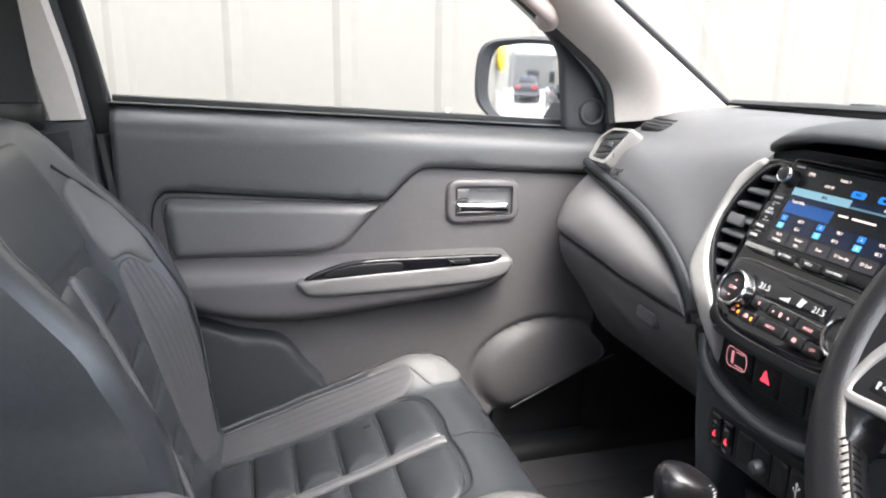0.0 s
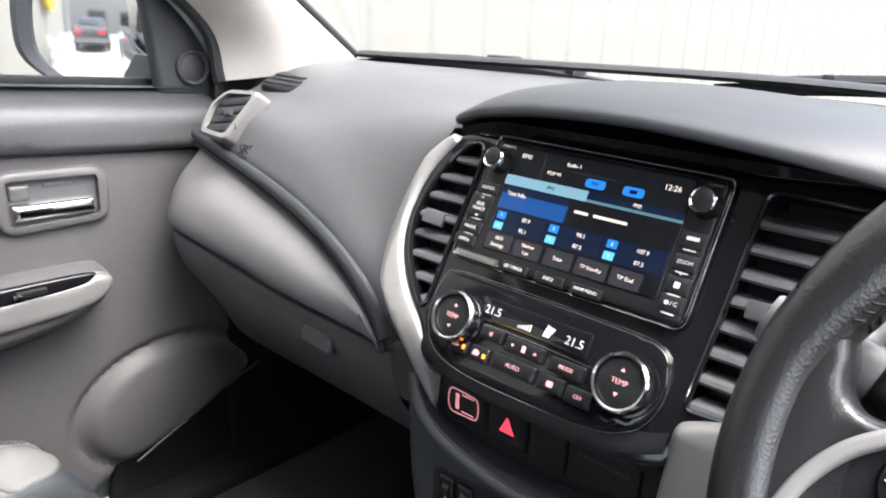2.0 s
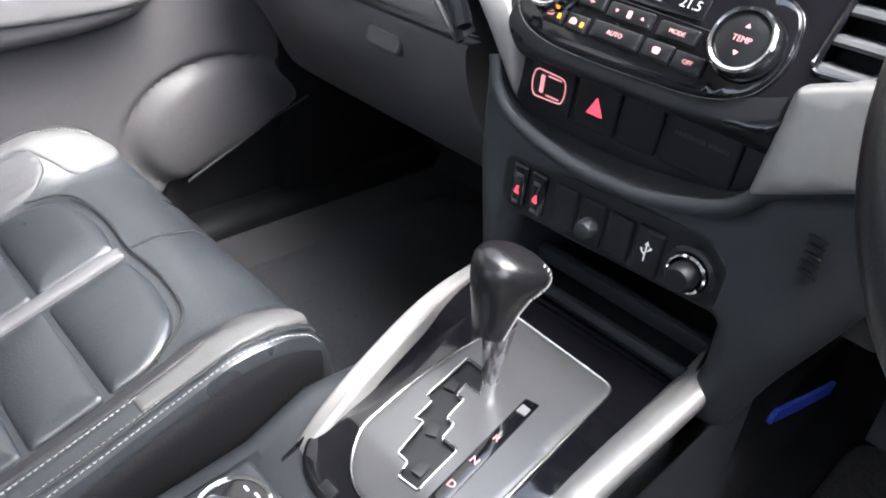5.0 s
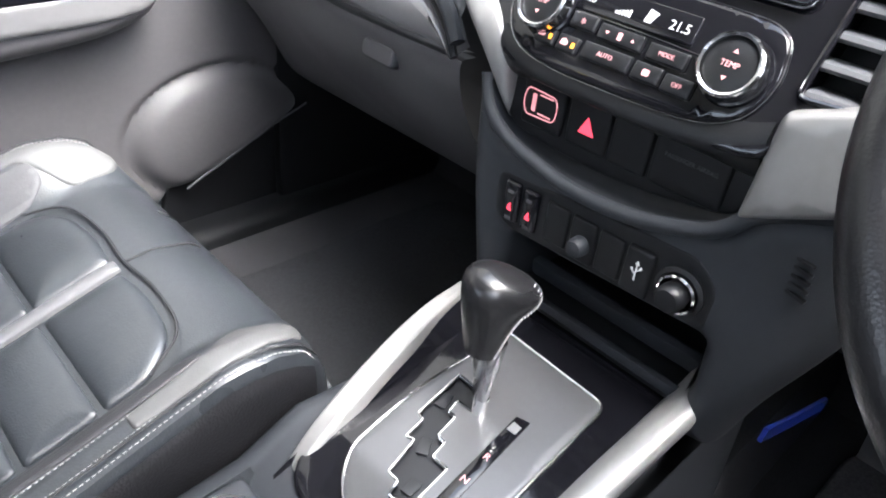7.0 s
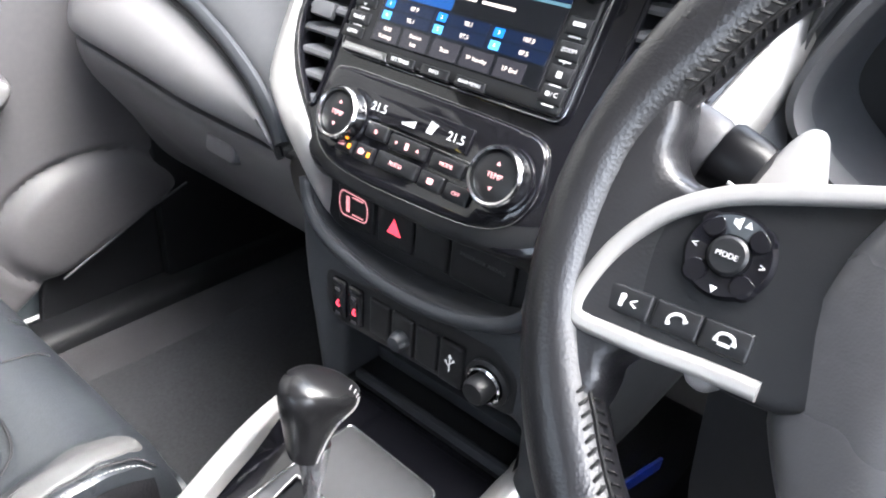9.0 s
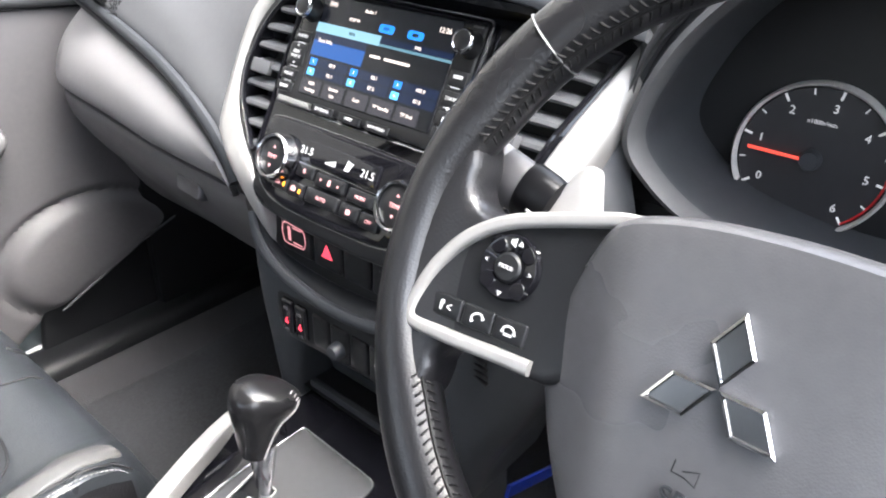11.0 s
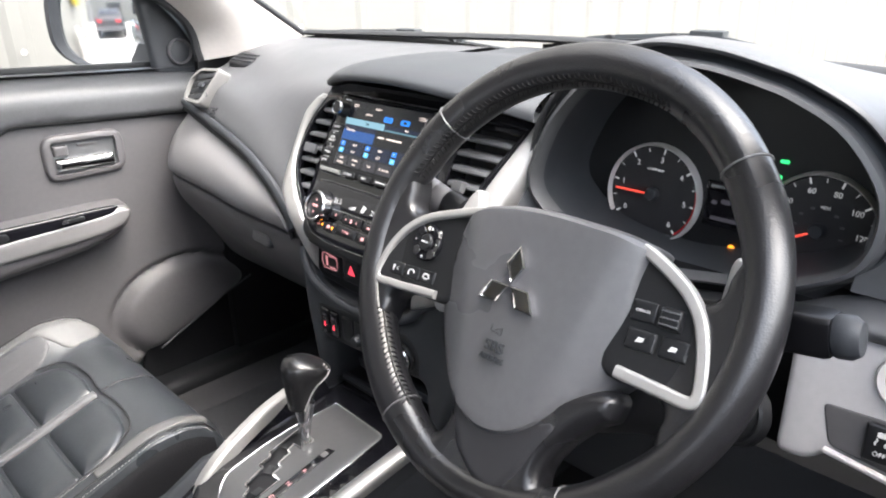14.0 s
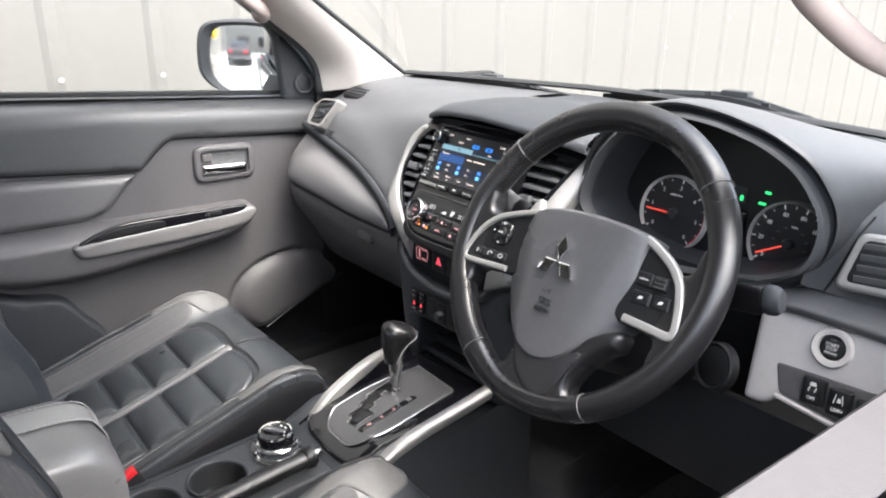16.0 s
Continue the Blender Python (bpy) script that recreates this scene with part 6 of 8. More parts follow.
for k, u in enumerate((-0.1435, -0.1241, -0.1054)):
    km = wm_(u, -0.0312 + 0.0010 * k, -0.0122, 4)
    b = part("phone_button", panel(rect(0.0186, 0.0115, 0.0015), on(km), 0.0018, 0.0014, 0.006), "black", wheel, "small black telephone button")
    if k == 0:
        part("symbol", plate(rounded([(-0.0030, 0.0026), (-0.0008, 0.0028), (-0.0004, 0.0010), (-0.0014, 0.0), (-0.0012, -0.0026), (-0.0030, -0.0026)], 0.0006), km @ Matrix.Translation((-0.0006, 0, 0.0022)), 0.0003, 0.0001), "white_ink", b)
        for j in (-1, 1):
            part("symbol", plate(rect(0.0030, 0.0006, 0.0002), km @ pose(0.0022, 0.0008 * j, 0.0022, 0, 0, 28 * j), 0.0003, 0.0001), "white_ink", b)
    else:
        arch = spline([(-0.0036, -0.0014), (-0.0026, 0.0010), (0.0, 0.0019), (0.0026, 0.0010), (0.0036, -0.0014)], 4)
        hm = km @ pose(0, 0.0006, 0.0023, 0, 0, 22 if k == 1 else 0)
        part("symbol", sweep([hm @ Vector((p.x, p.y, 0)) for p in arch], oval(0.0006, 0.0003, 6), up=nrm), "white_ink", b)
        for j in (-1, 1):
            part("symbol", plate(rect(0.0019, 0.0013, 0.0004, 0.0033 * j, -0.0012), hm, 0.0003, 0.0001), "white_ink", b)
        if k == 2:
            part("symbol", plate(rect(0.0046, 0.0013, 0.0005, 0, -0.0017), km @ Matrix.Translation((0, 0, 0.0022)), 0.0003, 0.0001), "white_ink", b)
# right-hand buttons
for k, (u, v, w, h) in enumerate(((0.0945, 0.0040, 0.0195, 0.0150), (0.1150, 0.0045, 0.0165, 0.0150), (0.0985, -0.0155, 0.0220, 0.0145), (0.1225, -0.0140, 0.0205, 0.0145))):
    km = wm_(u, v, -0.0122, 3)
    b = part("cruise_button", panel(rect(w, h, 0.002), on(km), 0.0022 if k != 1 else 0.006, 0.002, 0.006), "black", wheel, "small black cruise control button")
    if k == 0:
        writing("CANCEL", 0.0029, km @ Matrix.Translation((0, 0, 0.0026)), "white_ink", b)
    elif k == 1:
        for j in (-1, 0, 1):
            part("ridge", box(km @ Matrix.Translation((0, 0.0045 * j, 0.0064)), 0.013, 0.0012, 0.0016, 0.0004), "dash", b)
    else:
        part("symbol", plate(rounded([(-0.0034, -0.0020), (-0.0014, 0.0022), (0.001, 0.0014), (0.0032, 0.0020), (0.002, -0.0014), (0, -0.0008)], 0.0006), km @ Matrix.Translation((0, 0, 0.0026)), 0.0003, 0.0001), "white_ink", b)
# airbag pad
ab = spline([(-0.0810, 0.0230), (-0.0690, 0.0405), (-0.038, 0.0500), (0.0, 0.0540), (0.0374, 0.0540), (0.0662, 0.0525), (0.0880, 0.0478), (0.0885, 0.040), (0.0875, 0.0214), (0.0905, -0.010), (0.0935, -0.033), (0.0945, -0.046), (0.083, -0.0615), (0.058, -0.089), (0.036, -0.112), (0.012, -0.1235), (-0.012, -0.1235), (-0.036, -0.112), (-0.060, -0.089), (-0.080, -0.061), (-0.0905, -0.036), (-0.0888, -0.004)], 5, True)
def facet(u, v):
    """The pad's flanks fall away beyond a soft crease."""
    d = abs(u) - 0.0618 - 0.20 * (v - 0.0213)
    return -0.22 * (d + math.sqrt(d * d + 0.007 ** 2))


apad = part("airbag_pad", panel([tuple(p) for p in ab], wsurf(-0.0245, 0.006, 0.06), 0.022, 0.007, 0.006, back=0.02, relief=facet), "wheel_pad", wheel, "dark grey grained airbag pad")
lo = 0.0050
em = WM @ pose(-0.0055, -0.0102, lo + 0.0005, 3.4, 0, 0)
d = 0.0160
for a in (90, 210, 330):
    t = radians(a)
    ax, side = Vector((math.cos(t), math.sin(t))), Vector((-math.sin(t), math.cos(t)))
    if a == 90:
        ax, side = Vector((0, 1)), Vector((1, 0))
    c = ax * d * 0.98
    rh = [c - ax * d * 0.95, c + side * d * 0.55, c + ax * d * 0.95, c - side * d * 0.55]
    rows = []
    for k, h in ((1.0, -0.004), (1.0, 0.0020), (0.86, 0.0026), (0.78, 0.0008)):
        rows.append([em @ Vector((*(c + (p - c) * k), h)) for p in rh])
    bmm = loft(rows, close_v=True)
    for f in bmm.faces:
        f.smooth = False
    loz = part("emblem_lozenge", bmm, "chrome", apad, "bright chrome lozenge rim", flat=True)
    part("lozenge_face", plate([c + (p - c) * 0.80 for p in rh], em @ Matrix.Translation((0, 0, 0.0010)), 0.003, 0.0001), "emblem", loz, "dark mirror-bright face")
writing("SRS", 0.0120, WM @ pose(-0.004, -0.0585, 0.0032, 3.4, 0, 0), "dash_dark", apad, deep=0.0010)
part("horn_mark", sweep([WM @ Vector((u - 0.004, v, 0.0046)) for u, v in ((-0.007, -0.0425), (-0.007, -0.0475), (-0.002, -0.0475), (0.003, -0.0490), (0.003, -0.0430), (-0.003, -0.0455))], oval(0.0004, 0.0004, 6), up=nrm), "black", apad)
writing("AIRBAG", 0.0066, WM @ pose(-0.004, -0.0675, 0.0027, 3.4, 0, 0), "dash_dark", apad, deep=0.0010)
# lower spoke
low_out = [(-0.070, -0.060), (-0.056, -0.085), (-0.044, -0.104), (-0.0385, -0.120), (-0.043, -0.140), (-0.060, -0.155), (-0.040, -0.171), (0.0, -0.177), (0.050, -0.170), (0.080, -0.150), (0.0645, -0.1465), (0.0575, -0.137), (0.0585, -0.123), (0.0695, -0.102), (0.0846, -0.0838), (0.0955, -0.0735), (0.086, -0.056), (0.0, -0.092)]
part("lower_spoke", panel([tuple(p) for p in spline(low_out, 5, True)], wsurf(-0.026), 0.016, 0.012, 0.006, back=0.01), "wheel_leather", wheel, "black leather lower spoke")
low_in = [(-0.046, -0.088), (0.008, -0.112), (0.060, -0.090), (0.0515, -0.1175), (0.0435, -0.1390), (0.0315, -0.1575), (0.0160, -0.1630), (0.0020, -0.1590), (-0.0190, -0.1440), (-0.0330, -0.1195)]
part("spoke_insert", panel([tuple(p) for p in spline(low_in, 5, True)], wsurf(-0.0155), 0.007, 0.006, 0.006), "dial", wheel, "charcoal lower spoke insert")
part("hub_shroud", lathe([(0.080, -0.030), (0.075, -0.055), (0.055, -0.075)], WM @ Matrix.Translation((0, -0.03, 0)), 40), "black", wheel)
# shift paddles
for s in (-1, 1):
    if s > 0:
        pd = rounded([(0.125, 0.030), (0.1245, 0.054), (0.1272, 0.0607), (0.1340, 0.0600), (0.1385, 0.0535), (0.1505, 0.024), (0.1505, -0.022), (0.1380, -0.056), (0.1290, -0.058), (0.130, -0.02)], 0.006)
    else:
        pd = rounded([(-u, v) for u, v in ((0.070, 0.0), (0.100, 0.030), (0.1085, 0.054), (0.1112, 0.0607), (0.1180, 0.0600), (0.1225, 0.0535), (0.1345, 0.024), (0.1345, -0.022), (0.1220, -0.056), (0.1130, -0.058), (0.100, -0.045))], 0.006)
    part("shift_paddle", panel(pd, wsurf(-0.055), 0.005, 0.004, 0.010), "paddle", wheel, "satin pale grey shift paddle")

# ---- column and stalks ----
col = thing("steering_column", WM @ Vector((0, -0.02, -0.08)), "black steering column shroud", "steering column")
CM = axes(HUB, (0, -1, 0), (0.480, 0, 0.877))
rows = []
for w, k in ((-0.055, 0.86), (-0.065, 0.96), (-0.11, 1.0), (-0.17, 1.0), (-0.24, 1.02)):
    sec = spline([(-0.062, 0.030), (0.0, 0.048), (0.062, 0.030), (0.074, -0.02), (0.060, -0.085), (0.0, -0.100), (-0.060, -0.085), (-0.074, -0.02)], 5, True)
    rows.append([CM @ Vector((p.x * k, p.y * k - 0.01, w)) for p in sec])
part("shroud", loft(rows, close_v=True, caps=True), "black", col, "black plastic shroud")
part("pod_cover", lathe([(0.0005, 0.003), (0.020, 0.002), (0.0235, 0.0), (0.0265, 0.002), (0.029, 0.0), (0.030, -0.01)], axes((0.020, -0.488, 1.036), (-0.3, -0.95, 0.10), (0.35, 0.0, 1)), 40), "black", col, "round cover on the column side")


def stalk(s):
    st = thing("column_stalk", CM @ Vector((s * 0.10, 0.03, -0.06)), "black lamp stalk with a pale end" if s > 0 else "black wiper stalk, its end paled to stand for glare", "stalk", "column stalks")
    d0 = (CM.to_3x3() @ (Vector((1.0, 0.12, 0.10)) if s > 0 else Vector((-1.0, 0.29, 0.18)))).normalized()
    k_ = 1.0 if s > 0 else 0.93
    o = CM @ Vector((s * 0.060, 0.012, -0.070))
    z = d0
    m = axes(o, z.cross(Vector((0, 0, 1))), Vector((0, 0, 1)) - z * z.z)
    m = Matrix((m.col[0][:3], z.cross(Vector(m.col[0][:3])), z)).transposed().to_4x4()
    m.translation = o
    m = m @ Matrix.Diagonal((0.5 + 0.5 * k_, 0.5 + 0.5 * k_, k_, 1.0))
    part("arm", lathe([(0.006, 0.0), (0.0075, 0.03), (0.0085, 0.06), (0.010, 0.064)], m, 24), "stalk", st)
    fl = m @ Matrix.Diagonal((0.80, 1.12, 1.0, 1.0))
    part("collar", lathe([(0.0110, 0.078), (0.0160, 0.080), (0.0168, 0.085), (0.0168, 0.098), (0.0155, 0.101)], fl, 32), "stalk", st)
    if s < 0:
        # grey barrel and pale cap put the glare on this end into the colour
        part("end_barrel", lathe([(0.0140, 0.101), (0.0152, 0.104), (0.0152, 0.116), (0.0146, 0.118)], fl, 32), "grey", st)
        part("end_cap", lathe([(0.0146, 0.118), (0.0152, 0.121), (0.0148, 0.150), (0.0110, 0.158), (0.001, 0.160)], fl, 32), "light_grey", st, "satin end cap, paled to stand for glare")
    else:
        part("end_barrel", loft([[fl @ Vector((x * k, y * k, z)) for x, y in [tuple(q) for q in rounded([(-0.015, -0.013), (0.015, -0.013), (0.015, 0.013), (-0.015, 0.013)], 0.005)]] for z, k in ((0.101, 0.88), (0.104, 1.0), (0.138, 0.98), (0.141, 0.90))], close_v=True, caps=True), "stalk", st, "squared black switch barrel")
        part("end_cap", lathe([(0.0125, 0.141), (0.0138, 0.144), (0.0132, 0.152), (0.0100, 0.157), (0.001, 0.159)], fl, 32), "dash_dark", st, "satin end cap")
    for k in range(4):
        part("tick", box(m @ pose(0.0180 * math.cos(2.2 + 0.35 * k), 0.0180 * math.sin(2.2 + 0.35 * k), 0.084), 0.0012, 0.0012, 0.006, 0), "white_ink", st)
    return st


stalk(1)
stalk(-1)

# ---- dials ----
clus = thing("instrument_cluster", (0.16, -0.405, 1.16), "dark instrument cluster with two white-lettered dials", "instrument cluster")
DM = axes((0.168, -0.400, 1.156), (0, -1, 0), (0.10, 0, 1))
part("backplate", panel([tuple(p) for p in spline([(-0.190, 0.0), (-0.165, 0.07), (-0.10, 0.125), (0, 0.142), (0.085, 0.120), (0.132, 0.075), (0.148, 0.02), (0.135, -0.035), (0.0, -0.060), (-0.155, -0.055)], 5, True)], on(DM @ Matrix.Translation((0, 0, -0.004))), 0.001, 0.002, 0.02), "black", clus, "matt black dial plate")


def dial(name, u, v, r, labels, needle, a0, a1, size, tag):
    m = DM @ pose(u, v, 0)
    d = part(name, lathe([(0.0005, 0.001), (r * 0.97, 0.0012), (r, -0.002)], m, 64), "dial", clus, tag)
    part("bezel", lathe([(r * 1.00, 0.0), (r * 1.005, 0.006), (r * 1.028, 0.0075), (r * 1.058, 0.005), (r * 1.065, -0.003)], m, 72, cap=False), "silver_dim", d, "satin silver ring")
    n = len(labels)
    for i in range((n - 1) * 2 + 1):
        a = radians(a0 + (a1 - a0) * i / ((n - 1) * 2))
        big = i % 2 == 0
        part("tick", plate(rect(r * (0.12 if big else 0.08), r * (0.034 if big else 0.02), 0.0002, r * 0.92, 0), m @ pose(0, 0, 0.0018, 0, 0, math.degrees(a)), 0.0003, 0.0001), "white_ink", d)
        if big and labels[i // 2]:
            writing(labels[i // 2], size, m @ pose(r * 0.73 * math.cos(a), r * 0.73 * math.sin(a), 0.0016), "white_ink", d)
    nd = part("needle", box(m @ pose(0, 0, 0.006, 0, 0, needle) @ Matrix.Translation((r * 0.42, 0, 0)), r * 0.84, 0.0022, 0.0012, 0.0004), "needle", d)
    part("needle_hub", lathe([(0.0005, 0.009), (0.006, 0.0085), (0.0075, 0.005), (0.0075, 0.0)], m, 28), "dash_dark", d)
    return d


tach = dial("tachometer", -0.084, 0.001, 0.0508, ["0", "1", "2", "3", "4", "5", "6"], 180, 213, -52, 0.0082, "black rev counter with white numerals")
writing("x1000r/min", 0.0042, DM @ pose(-0.084, 0.027, 0.0016), "white_ink", tach)
speed = dial("speedometer", 0.084, 0.000, 0.0508, ["0", "20", "40", "60", "80", "100", "120", "140"], 208, 214, -34, 0.0074, "black speedometer with white numerals")
red = [DM @ pose(-0.084, 0.001, 0.0022) @ Vector((0.0488 * math.cos(radians(a)), 0.0488 * math.sin(radians(a)), 0)) for a in range(12, -53, -4)]
part("red_zone", sweep(red, oval(0.0008, 0.0003, 6), up=(-1, 0, 0.1)), "red", tach, "red arc at the end of the scale")
writing("MPH", 0.0042, DM @ pose(0.087, 0.022, 0.0016), "white_ink", speed)
for i in range(8):
    a = radians(205 - 31 * i)
    bar(0.0040, 0.0020, DM @ pose(0.084 + 0.021 * math.cos(a), 0.021 * math.sin(a), 0.001), "grey", speed)
part("warning_lamp", plate(rect(0.0045, 0.0060, 0.0015), DM @ pose(0.067, -0.038, 0.002), 0.0004, 0.0001), "red_glow", speed)
info = part("info_display", panel(rect(0.050, 0.046, 0.003, -0.003, 0.004), on(DM @ Matrix.Translation((0, 0, -0.002))), 0.002, 0.002, 0.01), "gloss", clus, "small dark trip display")
for k, (u, v, w, h) in enumerate(((-0.004, 0.008, 0.010, 0.005), (-0.016, 0.006, 0.006, 0.004), (0.010, 0.004, 0.007, 0.004), (-0.003, -0.010, 0.030, 0.0040))):
    bar(w, h, DM @ pose(u, v, 0.0012), "ui_button", info)
for u, v, w, h in ((0.001, 0.0435, 0.0044, 0.0070), (0.0105, 0.0435, 0.0044, 0.0070), (0.044, 0.057, 0.008, 0.0034), (0.039, 0.042, 0.010, 0.0034)):
    part("tell_tale", plate(rect(w, h, 0.001), DM @ pose(u, v, 0.0), 0.0005, 0.0001), "green", clus, "green tell-tale lamp")
part("tell_tale", plate(rect(0.0065, 0.0065, 0.0030), DM @ pose(0.008, -0.037, 0.0), 0.0005, 0.0001), "amber", clus, "amber tell-tale lamp")
part("tell_tale_frame", plate(rect(0.022, 0.022, 0.002, 0.006, 0.047), DM @ pose(0, 0, -0.0012), 0.0006, 0.0001), "ui_dark", clus)

# ---- centre console ----
con = thing("centre_console", (-0.25, -0.02, 0.62), "black and silver centre console between the seats", "centre console")


def deck_z(x):
    return float(np.interp(x, [-0.75, -0.45, -0.26, -0.20, -0.05, 0.05], [0.762, 0.768, 0.778, 0.806, 0.822, 0.826]))


# side walls and rear deck
rows = []
for x in (0.09, 0.02, -0.06, -0.14, -0.20, -0.255, -0.30, -0.42, -0.56, -0.75):
    z = deck_z(x)
    l, r = 0.100 - 0.01 * (x > -0.2), -0.120 + 0.03 * (x < -0.3)
    rows.append([(x, l + 0.01, 0.56), (x, l + 0.006, z - 0.05), (x, l, z - 0.012), (x, l - 0.008, z - 0.004), (x, l - 0.02, z - 0.002), (x, l - 0.026, z - (0.004 if x > -0.27 else 0.085)), (x, r + 0.026, z - (0.004 if x > -0.27 else 0.085)), (x, r + 0.02, z - 0.002), (x, r + 0.008, z - 0.006), (x, r, z - 0.014), (x, r - 0.006, z - 0.06), (x, r - 0.01, 0.56)])
part("body", loft(rows), "dash_dark", con, "charcoal moulded console body")
# gear surround
gl = [tuple(p) for p in spline([(0.030, 0.072), (-0.06, 0.070), (-0.14, 0.064), (-0.20, 0.060), (-0.238, 0.046), (-0.248, 0.0), (-0.248, -0.070), (-0.230, -0.100), (-0.15, -0.108), (-0.05, -0.112), (0.030, -0.116)], 4)]
deck = lambda d=0.0: (lambda u, v, h: Vector((u, v, deck_z(u) + d + h)))
base_p = part("gear_surround", panel(gl, deck(0.0), 0.003, 0.004, 0.014), "gloss", con, "piano-black gear surround")
GATE = [(-0.094, 0.022), (-0.094, -0.012), (-0.113, -0.015), (-0.114, 0.003), (-0.127, 0.000), (-0.126, -0.007), (-0.148, -0.011), (-0.148, -0.019), (-0.163, -0.022), (-0.162, -0.037), (-0.204, -0.042), (-0.206, -0.024), (-0.195, -0.021), (-0.195, -0.010), (-0.163, -0.002), (-0.166, 0.005), (-0.146, 0.008), (-0.145, 0.015)]
pl = [tuple(p) for p in rounded([(-0.026, 0.030), (-0.030, -0.078), (-0.190, -0.088), (-0.230, -0.070), (-0.230, 0.000), (-0.205, 0.026), (-0.130, 0.036)], [0.006, 0.012, 0.03, 0.025, 0.025, 0.02, 0.05])]
plate_p = part("gate_plate", panel(pl, deck(0.0028), 0.004, 0.003, 0.008, holes=([tuple(p) for p in rounded(GATE, 0.002, 3)],)), "gate", con, "satin gunmetal selector plate")
part("plate_edge", sweep([(p[0], p[1], deck_z(p[0]) + 0.0050) for p in pl], oval(0.0013, 0.0016, 8), closed=True), "dark_chrome", plate_p, "bright chrome edge line")
gp = rounded(GATE, 0.002, 3)
part("gate_slot", panel([tuple(p) for p in gp], deck(0.0034), 0.0002, 0.0005, 0.012, back=0.0005), "black", plate_p, "dark stepped selector slot")
part("gate_edge", sweep([(p.x, p.y, deck_z(p.x) + 0.0068) for p in gp], oval(0.0011, 0.0012, 6), closed=True), "chrome", plate_p, "chrome edge of the stepped slot")
for x, y, w, t in ((-0.120, 0.012, 0.016, 20), (-0.160, -0.010, 0.016, 30), (-0.190, -0.030, 0.014, 10)):
    part("slot_brush", box(pose(x, y, deck_z(x) + 0.0048, 0, 0, t), w, 0.009, 0.0012, 0.0005), "rubber", plate_p)
ind = rounded([(-0.091, -0.038), (-0.088, -0.050), (-0.203, -0.063), (-0.206, -0.051)], 0.0015)
win = part("gear_window", panel([tuple(p) for p in ind], deck(0.0064), 0.0012, 0.001, 0.012), "gloss", plate_p, "dark gear indicator window")
for x, y, w in ((-0.135, -0.0492, "R"), (-0.160, -0.0518, "N"), (-0.185, -0.0545, "D")):
    writing(w, 0.0085, axes((x, y, deck_z(x) + 0.0076), (0.10, -1, 0), (1, 0.10, 0.08)), "pink_ink", win)
part("gear_lamp", box(pose(-0.100, -0.0450, deck_z(-0.10) + 0.0075, 0, 0, 6), 0.012, 0.008, 0.0008, 0.0002), "light_grey", win)
part("side_button", box(pose(-0.240, 0.010, deck_z(-0.24) + 0.002, 0, -18, 0), 0.008, 0.014, 0.006, 0.001), "black", con)
# silver rails
lr = spline([(-0.012, 0.090, 0.848), (-0.075, 0.081, 0.848), (-0.13, 0.070, 0.840), (-0.186, 0.060, 0.822), (-0.220, 0.058, 0.796), (-0.240, 0.060, 0.764), (-0.248, 0.064, 0.735)], 6)
part("side_rail", sweep(lr, rounded([(-0.013, -0.016), (0.006, -0.016), (0.006, 0.000), (0.003, 0.0040), (-0.009, 0.005), (-0.013, 0.001)], 0.0015, 3), scale=lambda t: 0.55 + 0.45 * min(1.0, t * 3.5)), "silver", con, "satin silver console rail")
part("rail_skirt", loft([[p + Vector((0, 0.006, -0.004)) for p in lr], [Vector((p.x, p.y + 0.012, 0.60)) for p in lr]]), "dash_dark", con)
part("rail_infill", loft([[p + Vector((0, -0.006, -0.002)) for p in lr], [Vector((p.x, 0.058, deck_z(p.x) + 0.001)) for p in lr]]), "gloss", con)
rr = spline([(0.075, -0.128, 0.868), (0.03, -0.127, 0.850), (-0.03, -0.123, 0.834), (-0.09, -0.120, 0.822), (-0.14, -0.118, 0.812), (-0.19, -0.116, 0.796), (-0.225, -0.114, 0.775)], 6)
part("side_rail", sweep(rr, rounded([(-0.012, 0.004), (-0.004, 0.009), (0.006, 0.008), (0.016, 0.000), (0.026, -0.020), (0.018, -0.024), (-0.010, -0.010)], 0.004, 3)), "silver", con, "satin silver console rail")
part("rail_skirt", loft([[p + Vector((0, -0.020, -0.020)) for p in rr], [Vector((p.x, p.y - 0.030, 0.58)) for p in rr]]), "dash_dark", con)
part("film_strip", sweep([(0.165, -0.184, 0.794), (0.10, -0.1785, 0.812), (0.04, -0.174, 0.832)], rect(0.004, 0.013, 0.001)), "blue_film", con, "shiny blue strip beside the console")
# rear deck: selector dial, cups, brake
wells = tuple([(x + 0.0402 * math.cos(a), 0.020 + 0.0402 * math.sin(a)) for a in (2 * math.pi * i / 40 for i in range(40))] for x in (-0.402, -0.500))
part("rear_deck", panel([(-0.262, 0.080), (-0.262, -0.072), (-0.74, -0.072), (-0.74, 0.080)], deck(-0.006), 0.005, 0.006, 0.016, back=0.02, holes=wells), "dash_dark", con, "charcoal cup holder deck")
dm = axes((-0.305, 0.024, 0.776), (0, -1, 0), (1, 0, 0))
sel = thing("drive_selector", dm.translation, "chrome-ringed round drive mode selector", "selector dial")
part("base_ring", lathe([(0.0385, -0.006), (0.0385, 0.001), (0.0360, 0.003), (0.0335, 0.001), (0.0330, 0.004)], dm, 56), "dark_chrome", sel)
part("collar", lathe([(0.0335, 0.001), (0.0320, 0.014), (0.0290, 0.016), (0.0280, 0.018)], dm, 56), "chrome", sel)
